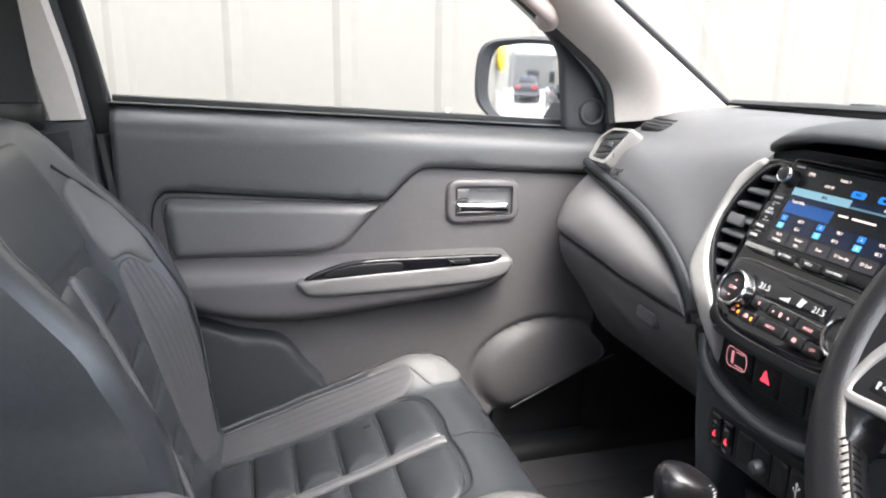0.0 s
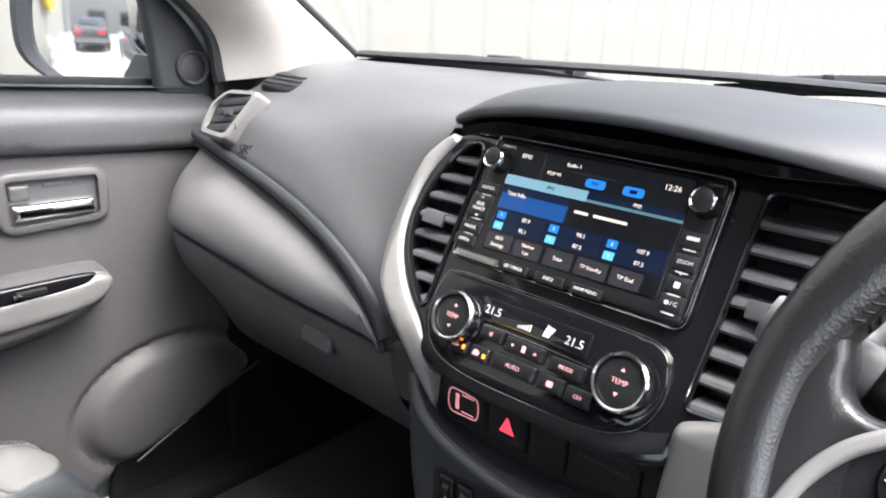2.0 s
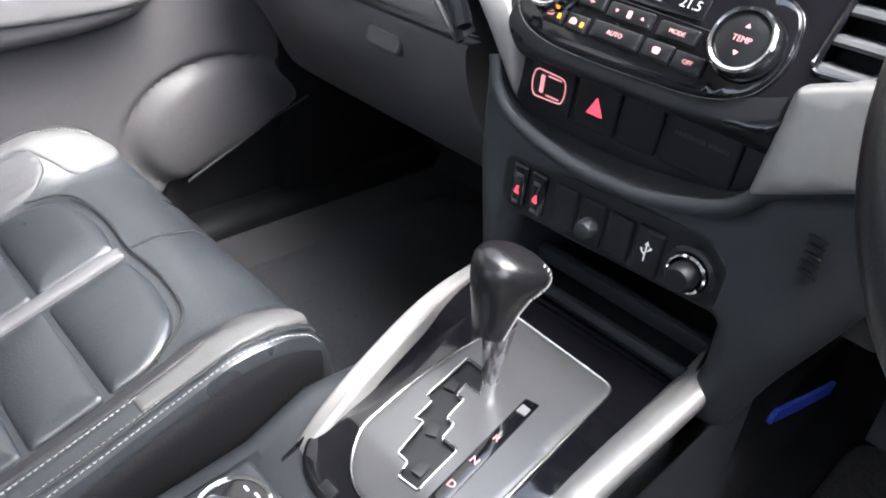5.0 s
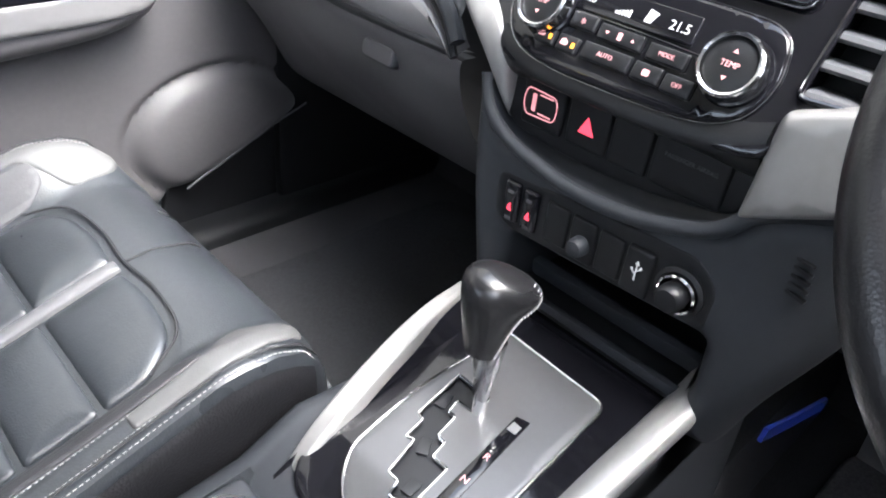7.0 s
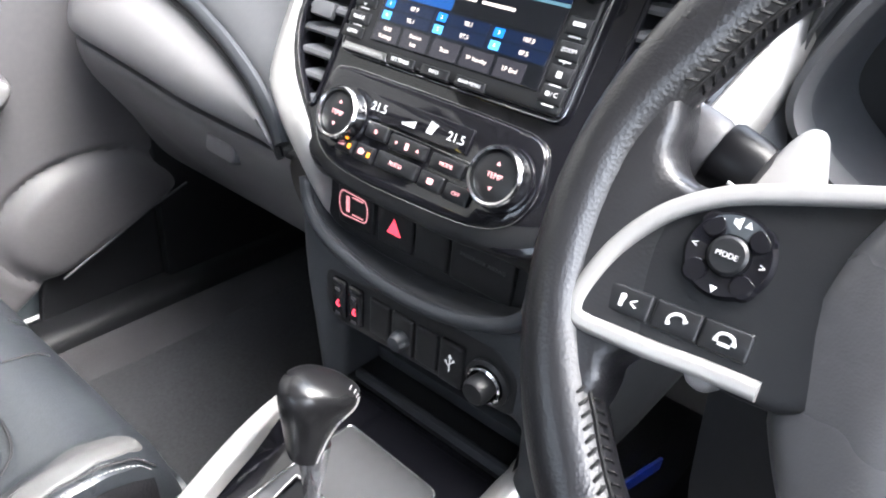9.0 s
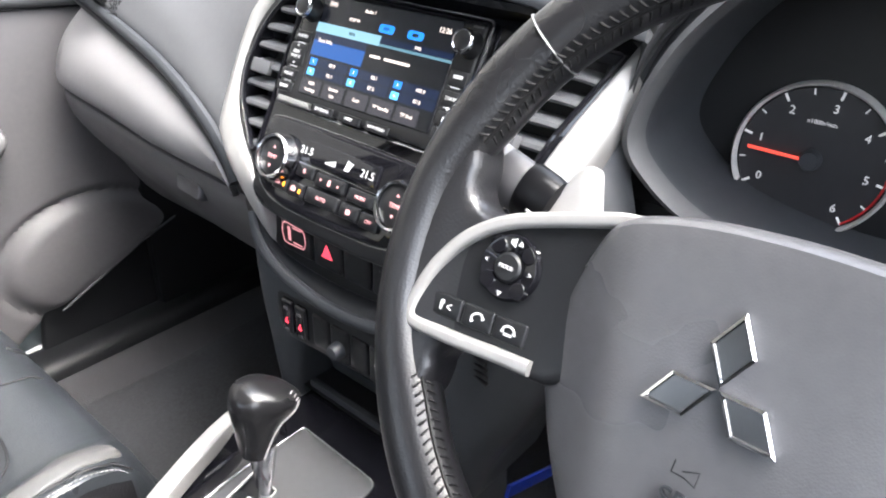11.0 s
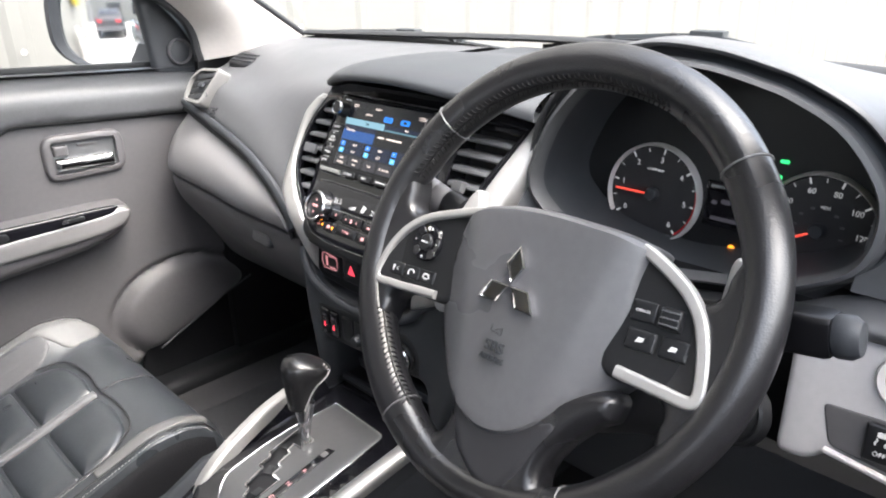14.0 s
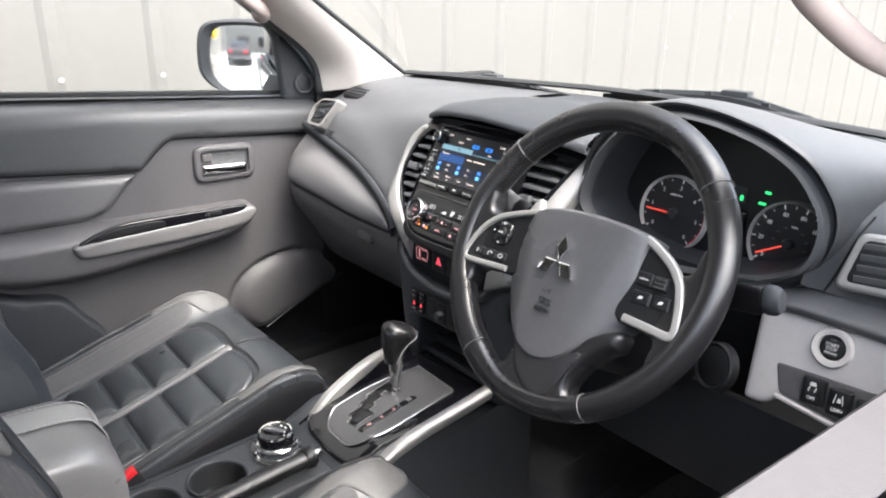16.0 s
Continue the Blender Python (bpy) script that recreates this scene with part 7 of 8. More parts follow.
part("knob", lathe([(0.0265, 0.015), (0.0270, 0.020), (0.0265, 0.031), (0.0250, 0.0335)], dm, 56), "gloss", sel)
part("knob_rim", lathe([(0.0262, 0.032), (0.0250, 0.0350), (0.0230, 0.0345), (0.0225, 0.032)], dm, 56, cap=False), "chrome", sel)
part("face", lathe([(0.0005, 0.0332), (0.0226, 0.0330)], dm, 48), "black", sel)
part("grip", box(dm @ pose(0, 0, 0.0355, 0, 0, 38), 0.044, 0.012, 0.006, 0.002, taper=0.8), "dark_chrome", sel)
for k in range(4):
    a = radians(20 + 34 * k)
    bar(0.0055, 0.0020, dm @ pose(0.017 * math.cos(a), 0.017 * math.sin(a), 0.0332), "white_ink", sel)
part("notch", box(dm @ pose(-0.012, -0.031, 0.010, 70, 0, 0), 0.016, 0.012, 0.004, 0.001), "silver", sel)
for x in (-0.402, -0.500):
    cm_ = axes((x, 0.020, deck_z(x) + 0.0005), (1, 0, 0), (0, 1, 0))
    c = part("cup_holder", lathe([(0.0445, 0.001), (0.0430, 0.002), (0.0405, 0.0005), (0.0400, -0.004)], cm_, 48, cap=False), "dash_dark", con, "round cup holder rim")
    part("cup_well", lathe([(0.0402, -0.002), (0.0390, -0.020), (0.0375, -0.040), (0.001, -0.041)], cm_, 48, cap=False), "rubber", c)
brake = thing("handbrake", (-0.40, -0.065, 0.77), "black leather handbrake lever with chrome button", "handbrake")
part("grip", sweep(spline([(-0.60, -0.066, 0.790), (-0.48, -0.063, 0.796), (-0.36, -0.060, 0.801), (-0.285, -0.058, 0.804)], 6), oval(0.0145, 0.0125, 18)), "knob", brake)
part("collar", lathe([(0.0165, 0.0), (0.0165, 0.010), (0.0150, 0.013)], axes((-0.288, -0.058, 0.804), (0, -1, 0), (-0.04, 0, 1)), 24), "black", brake)
bmx = axes((-0.276, -0.0575, 0.8045), (0, -1, 0), (0, 0, 1))
part("button", lathe([(0.001, 0.012), (0.006, 0.011), (0.0072, 0.008), (0.0072, -0.004)], Matrix.Translation((-0.282, -0.0578, 0.804)) @ pose(0, 0, 0, 0, 90, 0), 24), "chrome", brake)
# armrest lid
ar = thing("console_armrest", (-0.62, 0.025, 0.79), "two-tone leather armrest lid with pale stitching", "armrest")
rows = []
for x, z0, k in ((-0.505, 0.835, 0.80), (-0.500, 0.862, 0.95), (-0.515, 0.888, 1.0), (-0.545, 0.902, 1.0), (-0.62, 0.906, 1.0), (-0.75, 0.906, 1.0), (-0.86, 0.90, 0.98)):
    sec = [(0.105, 0.78), (0.108, z0 - 0.030), (0.098, z0 - 0.006), (0.075, z0 + 0.002), (0.025, z0 + 0.005), (-0.030, z0 + 0.002), (-0.054, z0 - 0.006), (-0.064, z0 - 0.030), (-0.060, 0.78)]
    rows.append([(x, 0.022 + (y - 0.022) * k, z) for y, z in sec])
part("pad", loft([spline(r, 4) for r in rows]), "lid", ar, "grey leather armrest pad")
part("pale_band", loft([spline([(x, y, z) for x, z in ((-0.499, 0.846), (-0.504, 0.880), (-0.530, 0.905), (-0.62, 0.9125), (-0.80, 0.9125))], 5) for y in (0.060, 0.045, 0.028, 0.012)]), "lid_band", ar, "pale grey leather band")
for y in (0.062, 0.010):
    bmq = bmesh.new()
    line = spline([(-0.498, y, 0.850), (-0.504, y, 0.882), (-0.530, y, 0.908), (-0.62, y, 0.9145), (-0.80, y, 0.9145)], 14)
    for i in range(0, len(line) - 1):
        a, b = line[i], line[i].lerp(line[i + 1], 0.62)
        s = sweep([a, b], oval(0.0007, 0.0007, 4), up=(0, 1, 0))
        me = bpy.data.meshes.new("tmp")
        s.to_mesh(me)
        s.free()
        bmq.from_mesh(me)
        bpy.data.meshes.remove(me)
    part("stitching", bmq, "thread", ar, "row of pale stitches")
part("box", box(pose(-0.68, 0.022, 0.70), 0.34, 0.150, 0.20, 0.012), "dash_dark", ar)
ar.location = ar.location + Vector((-0.040, 0.0, 0.034))
# gear lever
gear = thing("gear_lever", (-0.108, -0.014, 0.826), "automatic gear lever with stitched black leather knob", "gear lever")
part("shaft", sweep([(-0.110, -0.015, 0.815), (-0.106, -0.012, 0.845)], oval(0.0055, 0.0055, 14), up=(0, 1, 0)), "chrome", gear, "polished steel shaft")
part("collar", sweep(spline([(-0.107, -0.013, 0.834), (-0.104, -0.011, 0.858), (-0.099, -0.007, 0.884)], 4), oval(0.0125, 0.0125, 20), up=(0, 1, 0), scale=lambda t: 0.46 + 0.60 * t), "dark_chrome", gear, "brushed metal collar")
rows = []
prof_k = ((0.010, 0.0150, 0.0150, 0.000), (0.014, 0.0160, 0.0160, 0.000), (0.022, 0.0180, 0.0180, 0.001), (0.034, 0.0215, 0.0210, 0.003), (0.046, 0.0265, 0.0240, 0.006), (0.056, 0.0285, 0.0250, 0.007), (0.064, 0.0260, 0.0235, 0.006), (0.070, 0.0190, 0.0180, 0.004), (0.0735, 0.0090, 0.0090, 0.002), (0.0745, 0.001, 0.001, 0.001))
def knob_at(h, t):
    """A place on the knob's skin: its back overhangs towards the driver."""
    a, b, off = (float(np.interp(h, [r[0] for r in prof_k], [r[k] for r in prof_k])) for k in (1, 2, 3))
    beak = float(np.interp(h, [0.030, 0.042, 0.052, 0.060, 0.068, 0.0735], [0.0, 0.003, 0.010, 0.012, 0.006, 0.0])) * max(0.0, math.cos(t + radians(42))) ** 4
    c = Vector((-0.105 + 0.12 * h + off, -0.0060 + 0.16 * h, 0.866 + 1.02 * h))
    return c + Vector(((0.94 * a + beak) * math.cos(t), (0.94 * b + beak) * math.sin(t), -0.10 * a * math.cos(t) - 0.35 * beak))


for h in (0.010, 0.014, 0.022, 0.034, 0.042, 0.048, 0.054, 0.060, 0.065, 0.069, 0.0722, 0.0738, 0.0745):
    rows.append([knob_at(h, 2 * math.pi * i / 40) for i in range(40)])
kn = part("knob", loft(rows, close_v=True, caps=True), "knob", gear, "glossy black leather knob")
bmq = bmesh.new()
for i in range(26):
    h = 0.013 + i * 0.0021
    t = radians(-98 + 50 * i / 25)
    p = knob_at(h, t)
    s = box(Matrix.Translation(p + Vector((0.0004 * math.cos(t), 0.0004 * math.sin(t), 0))) @ pose(0, 0, 0, 0, 0, 28), 0.0042, 0.0009, 0.0010, 0)
    me = bpy.data.meshes.new("tmp")
    s.to_mesh(me)
    s.free()
    bmq.from_mesh(me)
    bpy.data.meshes.remove(me)
part("stitching", bmq, "thread", kn, "pale cross stitches along the knob seam")

# ---- seats ----
def cushion_z(x):
    """Height of the middle of a cushion along its length."""
    return float(np.interp(x, [-0.64, -0.45, -0.35, -0.25, -0.20, -0.16, -0.135, -0.12], [0.690, 0.737, 0.767, 0.800, 0.808, 0.800, 0.775, 0.730]))


def stitches(path, every, mat, parent, r=0.0007, fill=0.6):
    bm = bmesh.new()
    for i in range(0, len(path) - 1):
        a, b = path[i], path[i].lerp(path[i + 1], fill)
        s = sweep([a, b], oval(r, r, 4), up=(0.01, 0.3, 1))
        me = bpy.data.meshes.new("tmp")
        s.to_mesh(me)
        s.free()
        bm.from_mesh(me)
        bpy.data.meshes.remove(me)
    return part("stitching", bm, mat, parent, "row of fine pale stitches")


def even(path, step):
    """Points at even steps along a smooth path."""
    P = [Vector(p) for p in path]
    d = [0.0]
    for a, b in zip(P, P[1:]):
        d.append(d[-1] + (b - a).length)
    n = max(2, int(d[-1] / step))
    out, j = [], 0
    for i in range(n + 1):
        s = d[-1] * i / n
        while j < len(P) - 2 and d[j + 1] < s:
            j += 1
        t = (s - d[j]) / max(d[j + 1] - d[j], 1e-9)
        out.append(P[j].lerp(P[j + 1], min(max(t, 0), 1)))
    return out


def seat(yc, label, recline, dx, hinge=-0.595, wing=((0.062, 0.062, 0.062, 0.055, 0.035, 0.022, 0.0), 0.222)):
    st = thing("front_seat", (-0.38 + dx, yc, 0.52), label, "car seat", "front seats")

    def rise(y):
        """The side bolsters above the middle of the cushion."""
        a = abs(y)
        return 0.037 * max(0.0, min(1.0, (a - 0.156) / 0.046)) ** 1.1 - 0.06 * max(0.0, (a - 0.225) / 0.03) ** 2

    def half(x):
        return 0.233 - 0.045 * max(0.0, (x + 0.19) / 0.07) ** 2

    def top(x, y):
        """The cushion's skin."""
        z = cushion_z(x)
        y = y * 0.233 / half(x)
        f = max(0.0, min(1.0, (-0.135 - x) / 0.10))
        k = max(0.0, min(1.0, (x + 0.62) / 0.20))
        return z + rise(y) * (0.35 + 0.65 * f) * (0.6 + 0.4 * k) - 0.55 * max(0, abs(y) - 0.17) * max(0.0, 1 - (-0.125 - x) / 0.05) * 1.0

    rows = []
    xs = [-0.66, -0.62, -0.59, -0.56, -0.53, -0.50, -0.47, -0.44, -0.41, -0.38, -0.35, -0.32, -0.295, -0.27, -0.25, -0.23, -0.215, -0.20, -0.175, -0.155, -0.140, -0.128, -0.122]
    for x in xs:
        row = []
        w = half(x)
        for k in range(-32, 33):
            y = w * k / 32
            sunk = 0.0035 if abs(y) < 0.153 and -0.585 < x < -0.232 else 0.0
            row.append(Vector((x + dx, yc + y, top(x, y) - 0.004 - sunk)))
        side = lambda s, d, z: Vector((x + dx, yc + s * (w + d), z))
        row = [side(-1, -0.01, 0.60), side(-1, 0.004, 0.66), side(-1, 0.004, row[0].z - 0.04), side(-1, 0.002, row[0].z - 0.018)] + row + [side(1, 0.002, row[-1].z - 0.018), side(1, 0.004, row[-1].z - 0.04), side(1, 0.004, 0.66), side(1, -0.01, 0.60)]
        rows.append(row)
    rows.append([Vector((p.x + 0.006, p.y, min(p.z, 0.715))) for p in rows[-1]])
    rows.append([Vector((p.x - 0.03, p.y, min(p.z, 0.62))) for p in rows[-1]])
    cush = part("cushion", loft(rows), "leather", st, "black leather seat cushion")

    def skin(d=0.0):
        return lambda u, v, h: Vector((u + dx, yc + v, top(u, v) - 0.004 + d + h))

    # quilted blocks either side of the pale strip
    edges = [-0.575, -0.510, -0.447, -0.382, -0.316]
    for s in (-1, 1):
        for i in range(len(edges) - 1):
            a, b = edges[i], edges[i + 1]
            q = rounded([(a + 0.0025, s * 0.012), (b - 0.0025, s * 0.012), (b - 0.0025, s * 0.150), (a + 0.0025, s * 0.150)], 0.006)
            part("quilted_block", panel([tuple(p) for p in q], skin(-0.0030), 0.0100, 0.034, 0.008, back=0.004), "leather", cush)
        front = rounded([(-0.3135, s * 0.012), (-0.238, s * 0.012), (-0.232, s * 0.06), (-0.240, s * 0.120), (-0.268, s * 0.150), (-0.3135, s * 0.150)], [0.006, 0.006, 0.03, 0.03, 0.03, 0.006])
        part("quilted_block", panel([tuple(p) for p in front], skin(-0.0030), 0.0100, 0.034, 0.008, back=0.004), "leather", cush)
        # bolster: ribbed grey side and pale front corner
        gb = rounded([(-0.60, s * 0.159), (-0.30, s * 0.157), (-0.262, s * 0.160), (-0.240, s * 0.178), (-0.246, s * 0.196), (-0.30, s * 0.201), (-0.60, s * 0.201)], 0.010)
        part("bolster_side", panel([tuple(p) for p in gb], skin(0.0012), 0.002, 0.006, 0.0033, back=0.006, relief=lambda u, v: 0.0008 * math.sin((abs(v) - 0.155) * 2 * math.pi / 0.0078)), "leather_grey", cush, "ribbed grey leather bolster")
        wc = rounded([(-0.315, s * 0.205), (-0.258, s * 0.202), (-0.236, s * 0.185), (-0.215, s * 0.158), (-0.165, s * 0.172), (-0.152, s * 0.196), (-0.175, s * 0.214), (-0.26, s * 0.226), (-0.315, s * 0.220)], [0.004, 0.02, 0.02, 0.02, 0.02, 0.012, 0.02, 0.02, 0.004])
        part("bolster_corner", panel([tuple(p) for p in wc], skin(0.0012), 0.002, 0.005, 0.007, back=0.004), "leather_white", cush, "pale grey leather corner")
        for off, zz in ((0.2215, 0.0), (0.2300, -0.006)):
            path = even([Vector((x + dx, yc + s * off, top(x, off) - 0.0036)) for x in np.linspace(-0.58, -0.165, 80)], 0.0048)
            stitches(path, 0.006, "thread", cush, r=0.0005)
        path = even([Vector((x + dx, yc + s * 0.2045, top(x, 0.2045) - 0.0034)) for x in np.linspace(-0.58, -0.30, 60)], 0.0048)
        stitches(path, 0.006, "thread", cush, r=0.0005)
        skirt = []
        for x in np.linspace(-0.63, -0.165, 24):
            w = half(x)
            zt = top(x, w) - 0.004
            skirt.append(spline([Vector((x + dx, yc + s * (w + d), z)) for d, z in ((0.0035, zt - 0.010), (0.0062, zt - 0.020), (0.0070, zt - 0.042), (0.0066, 0.67), (-0.006, 0.60))], 3))
        part("side_skirt", loft(skirt), "vinyl", cush, "black vinyl side of the cushion")
        seam = [Vector((x + dx, yc + s * 0.2258, top(x, 0.2258) - 0.0005)) for x in np.linspace(-0.60, -0.16, 30)]
        part("seam", sweep(seam, oval(0.0014, 0.0010, 6)), "dark_thread", cush)
    part("centre_strip", panel([tuple(p) for p in rounded([(-0.585, -0.0085), (-0.236, -0.0085), (-0.236, 0.0085), (-0.585, 0.0085)], 0.002)], skin(-0.0005), 0.005, 0.006, 0.008), "strip", cush, "grey leather centre strip")
    arcs = [Vector((x + dx, yc + y, top(x, y) + 0.0002)) for x, y in [tuple(p) for p in spline([(-0.275, -0.154), (-0.236, -0.125), (-0.226, -0.06), (-0.230, 0.0), (-0.226, 0.06), (-0.236, 0.125), (-0.275, 0.154)], 6)]]
    part("front_seam", sweep(arcs, oval(0.0015, 0.0014, 6)), "dark_thread", cush)
    part("front_seam", sweep([Vector((x + dx, yc, cushion_z(x) - 0.003)) for x in np.linspace(-0.228, -0.15, 8)], oval(0.0012, 0.0012, 6)), "dark_thread", cush)
    part("seat_base", box(pose(-0.39 + dx, yc, 0.565), 0.44, 0.42, 0.12, 0.02), "black", st)
    for s in (-1, 1):
        part("seat_rail", box(pose(-0.39 + dx, yc + s * 0.17, 0.515), 0.58, 0.035, 0.03, 0.006), "dark_chrome", st)

    # backrest, in a frame that leans back about its hinge
    B = Matrix.Translation((hinge + dx, yc, 0.735)) @ pose(0, 0, 0, 0, -recline, 0)

    def front(z, y):
        """How far the backrest's face stands forward at a height and side."""
        a = abs(y) * 0.255 / max(width(z), 0.2)
        lum = 0.012 * math.sin(max(0.0, min(1.0, z / 0.45)) * math.pi)
        fade = max(0.0, min(1.0, 1.35 - z / 0.42))
        return 0.012 + lum + float(np.interp(z, [0.0, 0.06, 0.15, 0.22, 0.33, 0.42, 0.56], wing[0])) * max(0.0, min(1.0, (a - 0.125) / 0.085)) ** 1.4 - 0.9 * max(0.0, a - wing[1]) ** 1.0 * (0.5 + 0.5 * fade)

    def width(z):
        return float(np.interp(z, [-0.05, 0.0, 0.10, 0.30, 0.42, 0.52, 0.56], [0.225, 0.235, 0.252, 0.255, 0.240, 0.205, 0.160]))

    rows = []
    for z in [-0.07, -0.045] + [-0.02 + 0.02 * i for i in range(27)] + [0.535, 0.555, 0.565]:
        w = width(z)
        row = []
        for k in range(-30, 31):
            y = w * k / 30
            roll = 0.10 * max(0.0, (z - 0.52) / 0.045) ** 2 * 0.4
            sunk = 0.0035 if abs(y) < 0.118 and 0.0 < z < 0.36 else 0.0
            row.append(B @ Vector((front(z, y) - roll - sunk, y, z)))
        back = [B @ Vector((-0.055, w, z)), B @ Vector((-0.095, w * 0.85, z)), B @ Vector((-0.105, 0, z)), B @ Vector((-0.095, -w * 0.85, z)), B @ Vector((-0.055, -w, z))]
        rows.append(row + back)
    bk = part("backrest", loft(rows, close_v=True, caps=True), "leather", st, "black leather backrest")

    def face(d=0.0):
        return lambda u, v, h: B @ Vector((front(v, u) + d + h, u, v))

    zz = [0.02, 0.085, 0.150, 0.215, 0.280]
    for s in (-1, 1):
        for i in range(len(zz) - 1):
            q = rounded([(s * 0.012, zz[i] + 0.0025), (s * (0.105 + 0.006 * i), zz[i] + 0.0025), (s * (0.111 + 0.006 * i), zz[i + 1] - 0.0025), (s * 0.012, zz[i + 1] - 0.0025)], 0.006)
            part("quilted_block", panel([tuple(p) for p in q], face(-0.0028), 0.0100, 0.034, 0.008, back=0.004), "leather", bk)
        q = rounded([(s * 0.012, 0.2825), (s * 0.132, 0.2825), (s * 0.135, 0.315), (s * 0.09, 0.345), (s * 0.012, 0.352)], [0.006, 0.006, 0.02, 0.03, 0.006])
        part("quilted_block", panel([tuple(p) for p in q], face(-0.0028), 0.0100, 0.034, 0.008, back=0.004), "leather", bk)
        gb = rounded([(s * 0.116, 0.00), (s * 0.120, 0.10), (s * 0.138, 0.24), (s * 0.150, 0.318), (s * 0.170, 0.322), (s * 0.190, 0.285), (s * 0.199, 0.22), (s * 0.202, 0.10), (s * 0.190, 0.02), (s * 0.165, -0.02)], 0.02)
        part("bolster_side", panel([tuple(p) for p in gb], face(0.0015), 0.004, 0.012, 0.0036, back=0.006, relief=lambda u, v: 0.0008 * math.sin(max(0.0, abs(u) - 0.150) * 2 * math.pi / 0.0078)), "leather_grey", bk, "ribbed grey leather bolster")
        wc = rounded([(s * 0.146, 0.326), (s * 0.170, 0.328), (s * 0.193, 0.290), (s * 0.196, 0.34), (s * 0.190, 0.40), (s * 0.165, 0.455), (s * 0.140, 0.44), (s * 0.140, 0.37)], 0.012)
        part("shoulder_panel", panel([tuple(p) for p in wc], face(0.0015), 0.005, 0.010, 0.009, back=0.004), "leather_white", bk, "pale grey leather shoulder panel")
        line = [face(0.0006)(s * u, v, 0) for u, v in [tuple(p) for p in spline([(0.150, 0.475), (0.186, 0.42), (0.198, 0.34), (0.205, 0.25), (0.207, 0.15), (0.202, 0.06), (0.190, 0.0)], 10)]]
        part("seam", sweep(line, oval(0.0022, 0.0016, 6), up=tuple(B.to_3x3() @ Vector((1, 0, 0)))), "dark_thread", bk)
    part("centre_strip", panel([tuple(p) for p in rounded([(-0.0085, 0.01), (0.0085, 0.01), (0.0085, 0.355), (-0.0085, 0.355)], 0.002)], face(-0.0005), 0.005, 0.006, 0.008), "strip", bk, "grey leather centre strip")
    up = rounded([(-0.128, 0.365), (0.128, 0.365), (0.130, 0.45), (0.10, 0.52), (-0.10, 0.52), (-0.130, 0.45)], 0.03)
    part("upper_panel", panel([tuple(p) for p in up], face(0.0006), 0.006, 0.02, 0.012, back=0.006), "leather", bk)
    # headrest on two posts
    hr = thing("headrest", B @ Vector((-0.03, 0, 0.57)), "black leather headrest on chrome posts", "headrest", "headrests")
    rows = []
    for z, w, t in ((0.600, 0.080, 0.030), (0.612, 0.115, 0.045), (0.66, 0.132, 0.055), (0.72, 0.134, 0.055), (0.765, 0.120, 0.045), (0.785, 0.085, 0.025), (0.790, 0.02, 0.006)):
        rows.append([B @ Vector((-0.03 + t * math.sin(a) * (1.0 if math.sin(a) > 0 else 0.8), w * math.copysign(abs(math.cos(a)) ** 0.6, math.cos(a)), z)) for a in (2 * math.pi * i / 28 for i in range(28))])
    part("pad", loft(rows, close_v=True, caps=True), "leather", hr)
    for s in (-1, 1):
        part("post", sweep([B @ Vector((-0.035, s * 0.07, 0.54)), B @ Vector((-0.035, s * 0.07, 0.62))], oval(0.007, 0.007, 12), up=(0, 1, 0)), "chrome", hr)
    return st


seat(0.355, "black and grey quilted leather passenger seat", 21, 0.0, -0.595, ((0.028, 0.036, 0.056, 0.068, 0.064, 0.038, 0.0), 0.236))
seat(-0.372, "black and grey quilted leather driver seat", 8, -0.050, -0.622)

# ---- belts, buckles, wipers ----
belt = thing("seat_belt", (-0.80, 0.72, 1.2), "black seat belt webbing by the passenger pillar", "seat belt")
part("webbing", sweep(spline([(-0.845, 0.690, 1.56), (-0.838, 0.705, 1.40), (-0.828, 0.715, 1.24), (-0.822, 0.715, 1.05), (-0.81, 0.715, 0.70)], 5), rect(0.003, 0.060, 0.001), up=(1, 0, 0)), "rubber", belt)
part("guide", box(pose(-0.835, 0.712, 1.235, 0, 0, 0), 0.085, 0.020, 0.045, 0.006), "black", belt)
part("retractor_cover", loft([[(x, y, z) for x, z in ((-0.760, 1.10), (-0.83, 1.10), (-0.835, 1.20), (-0.770, 1.21))] for y in (0.758, 0.744)], close_v=True, caps=True), "dash_dark", belt)
for y, lab in ((0.098, "red-buttoned seat belt buckle beside the passenger seat"),):
    bk = thing("belt_buckle", (-0.50, y, 0.72), lab, "seat belt buckle")
    m = pose(-0.488, y, 0.742, 0, -30, 0)
    part("case", box(m, 0.030, 0.020, 0.075, 0.004), "black", bk)
    part("release_button", box(m @ pose(0.006, 0, 0.040), 0.018, 0.017, 0.008, 0.002), "red", bk, "red release button")
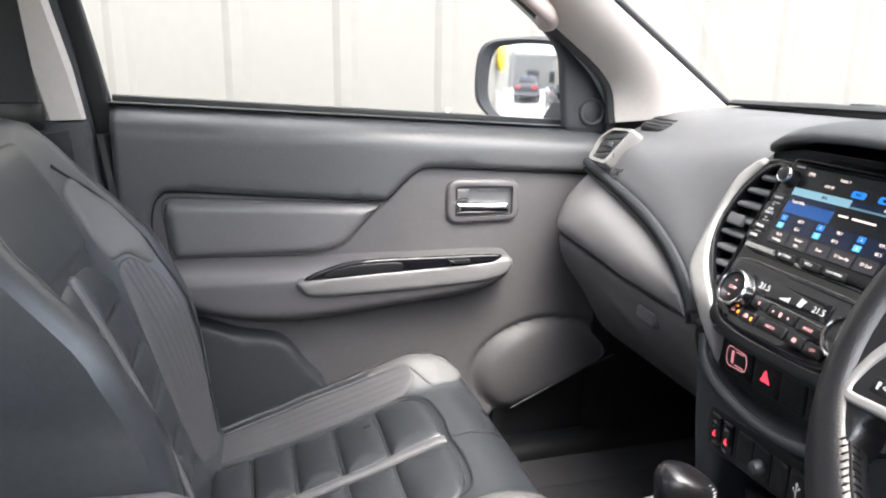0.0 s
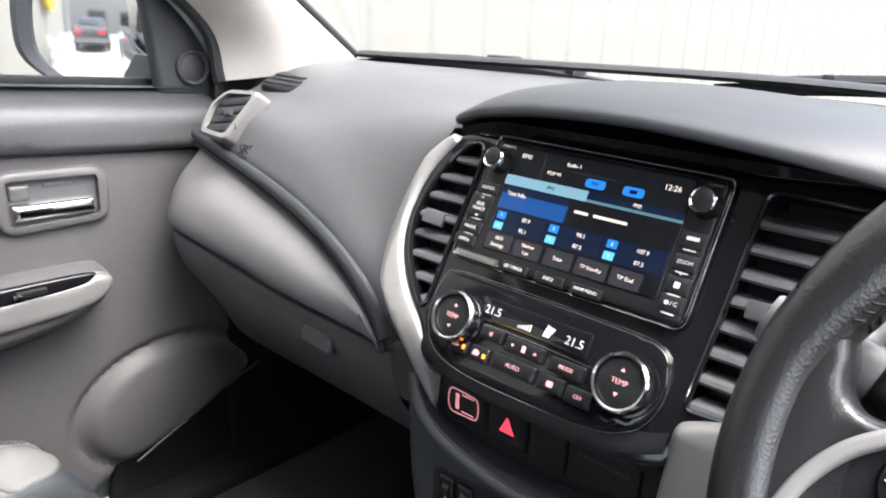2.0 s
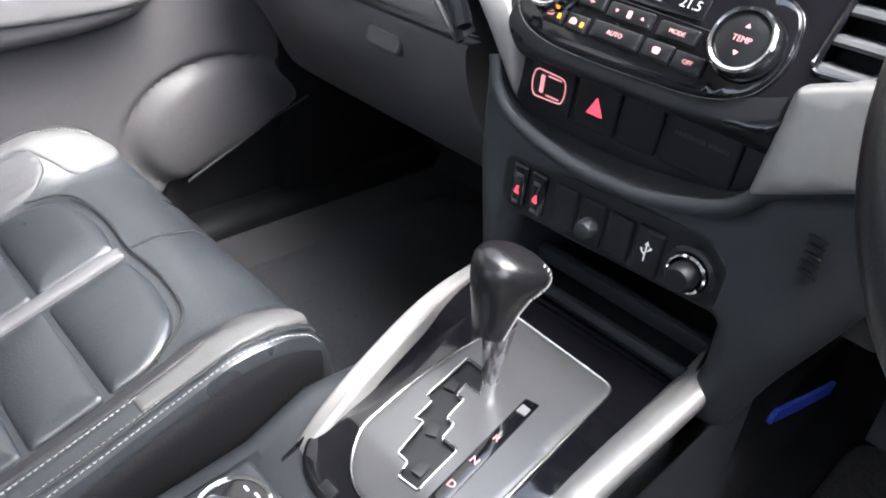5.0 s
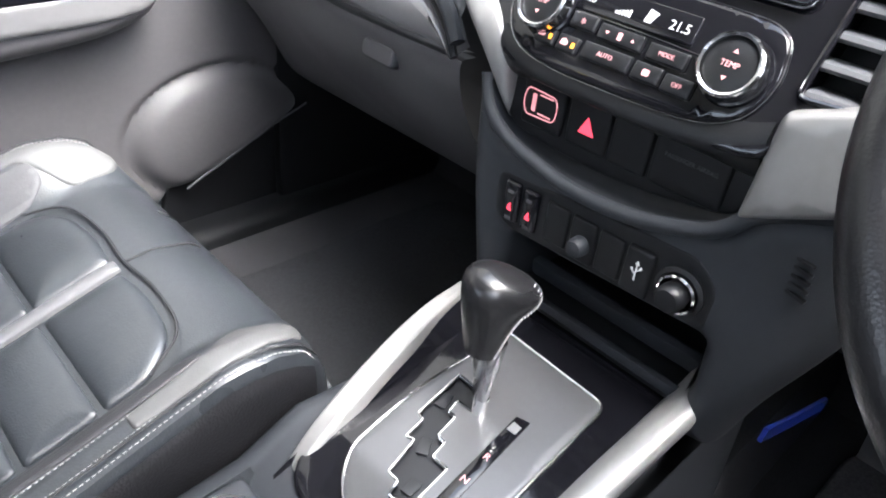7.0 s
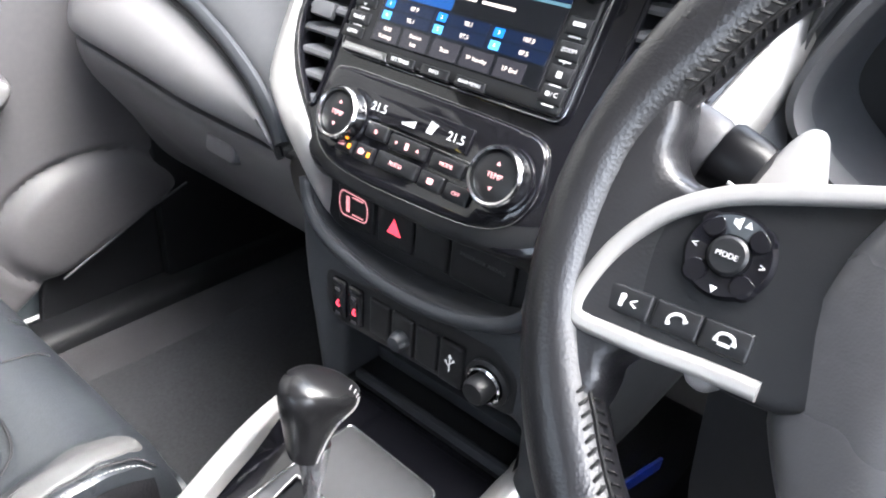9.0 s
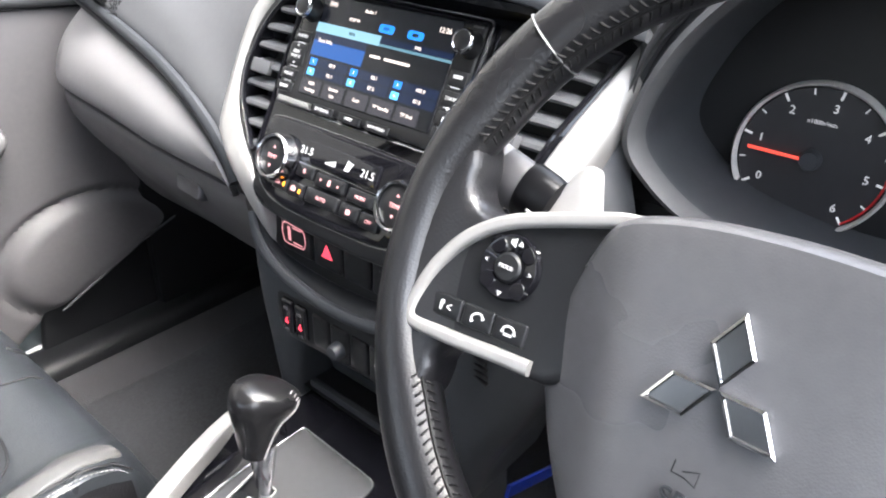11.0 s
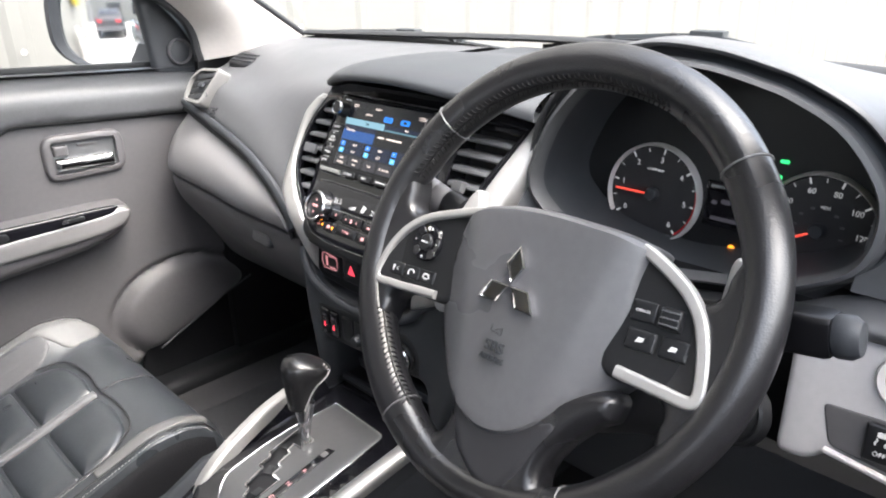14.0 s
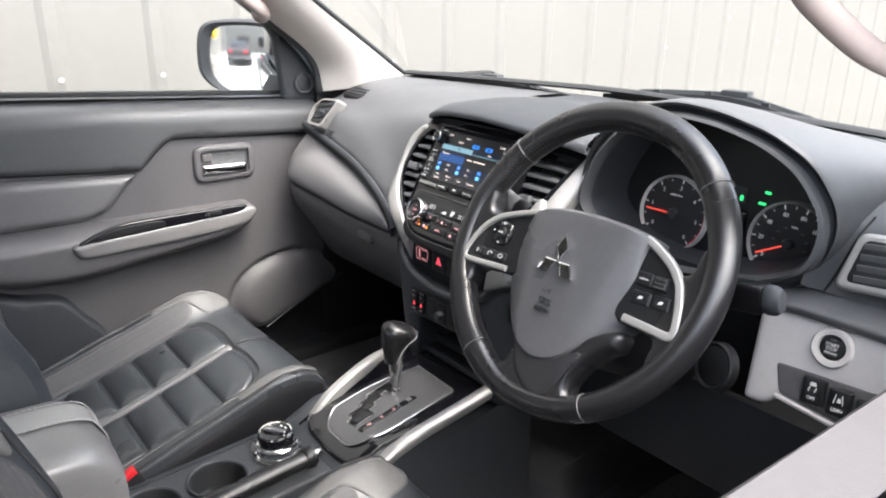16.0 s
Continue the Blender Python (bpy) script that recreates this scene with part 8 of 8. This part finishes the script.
for spots in (((0.70, 1.243), (0.60, 1.256), (0.48, 1.260), (0.38, 1.256), (0.285, 1.250), (0.20, 1.244)), ((0.10, 1.256), (0.0, 1.268), (-0.07, 1.274), (-0.19, 1.280), (-0.295, 1.266), (-0.375, 1.253), (-0.50, 1.244))):
    y0, y1 = spots[0][0], spots[-1][0]
    wp = thing("windscreen_wiper", (0.52, (y0 + y1) / 2, 1.25), "black windscreen wiper parked at the glass foot", "wiper", "wipers")
    path = spline([(glass_foot(y) + 0.036, y, z) for y, z in spots], 5)
    part("blade", sweep([p + Vector((-0.006, 0, -0.004)) for p in path], rounded([(-0.004, -0.012), (0.004, -0.012), (0.0025, 0.005), (-0.0025, 0.005)], 0.001)), "rubber", wp)
    part("spine", sweep([p + Vector((0.004, 0, 0.003)) for p in path[4:-5]], rounded([(-0.006, -0.004), (0.006, -0.004), (0.003, 0.004), (-0.003, 0.004)], 0.001)), "wiper", wp, "grey-black spring spine")
    part("arm", sweep([p + Vector((0.018, 0, 0.004 - 0.010 * (i / len(path)))) for i, p in enumerate(path)][len(path) // 3:], rect(0.012, 0.009, 0.003)), "wiper", wp)
    c = path[len(path) // 2]
    part("clip", box(pose(c.x + 0.008, c.y, c.z + 0.006, 0, 0, 4), 0.024, 0.050, 0.012, 0.003), "wiper", wp, "moulded arm clip")
    for k in (0.24, 0.42, 0.60, 0.74):
        q = path[int(len(path) * k)]
        part("claw", box(pose(q.x - 0.001, q.y, q.z + 0.002), 0.014, 0.014, 0.011, 0.002), "rubber", wp)
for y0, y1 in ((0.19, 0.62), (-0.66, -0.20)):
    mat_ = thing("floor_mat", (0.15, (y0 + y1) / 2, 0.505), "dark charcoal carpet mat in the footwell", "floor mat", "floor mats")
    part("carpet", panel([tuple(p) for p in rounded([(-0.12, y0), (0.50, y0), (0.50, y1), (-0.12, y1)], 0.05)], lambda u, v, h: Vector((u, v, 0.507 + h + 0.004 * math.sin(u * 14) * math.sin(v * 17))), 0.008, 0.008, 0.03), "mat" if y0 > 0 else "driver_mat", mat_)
pedal = thing("brake_pedal", (0.44, -0.30, 0.66), "black rubber brake pedal under the dashboard", "pedal")
part("pad", box(pose(0.44, -0.30, 0.66, 0, -35, 0), 0.014, 0.11, 0.065, 0.006), "rubber", pedal)
part("arm", sweep([(0.45, -0.30, 0.67), (0.52, -0.30, 0.80), (0.54, -0.30, 0.95)], rect(0.012, 0.020, 0.003)), "black", pedal)
writing("SRS", 0.018, axes((0.1135, 0.543, 1.149), (0.12, -1.0, 0.05), (0.40, 0.05, 0.9)), "black", dash, deep=0.0004)
writing("AIRBAG", 0.009, axes((0.1085, 0.543, 1.137), (0.12, -1.0, 0.05), (0.40, 0.05, 0.9)), "black", dash, deep=0.0004)
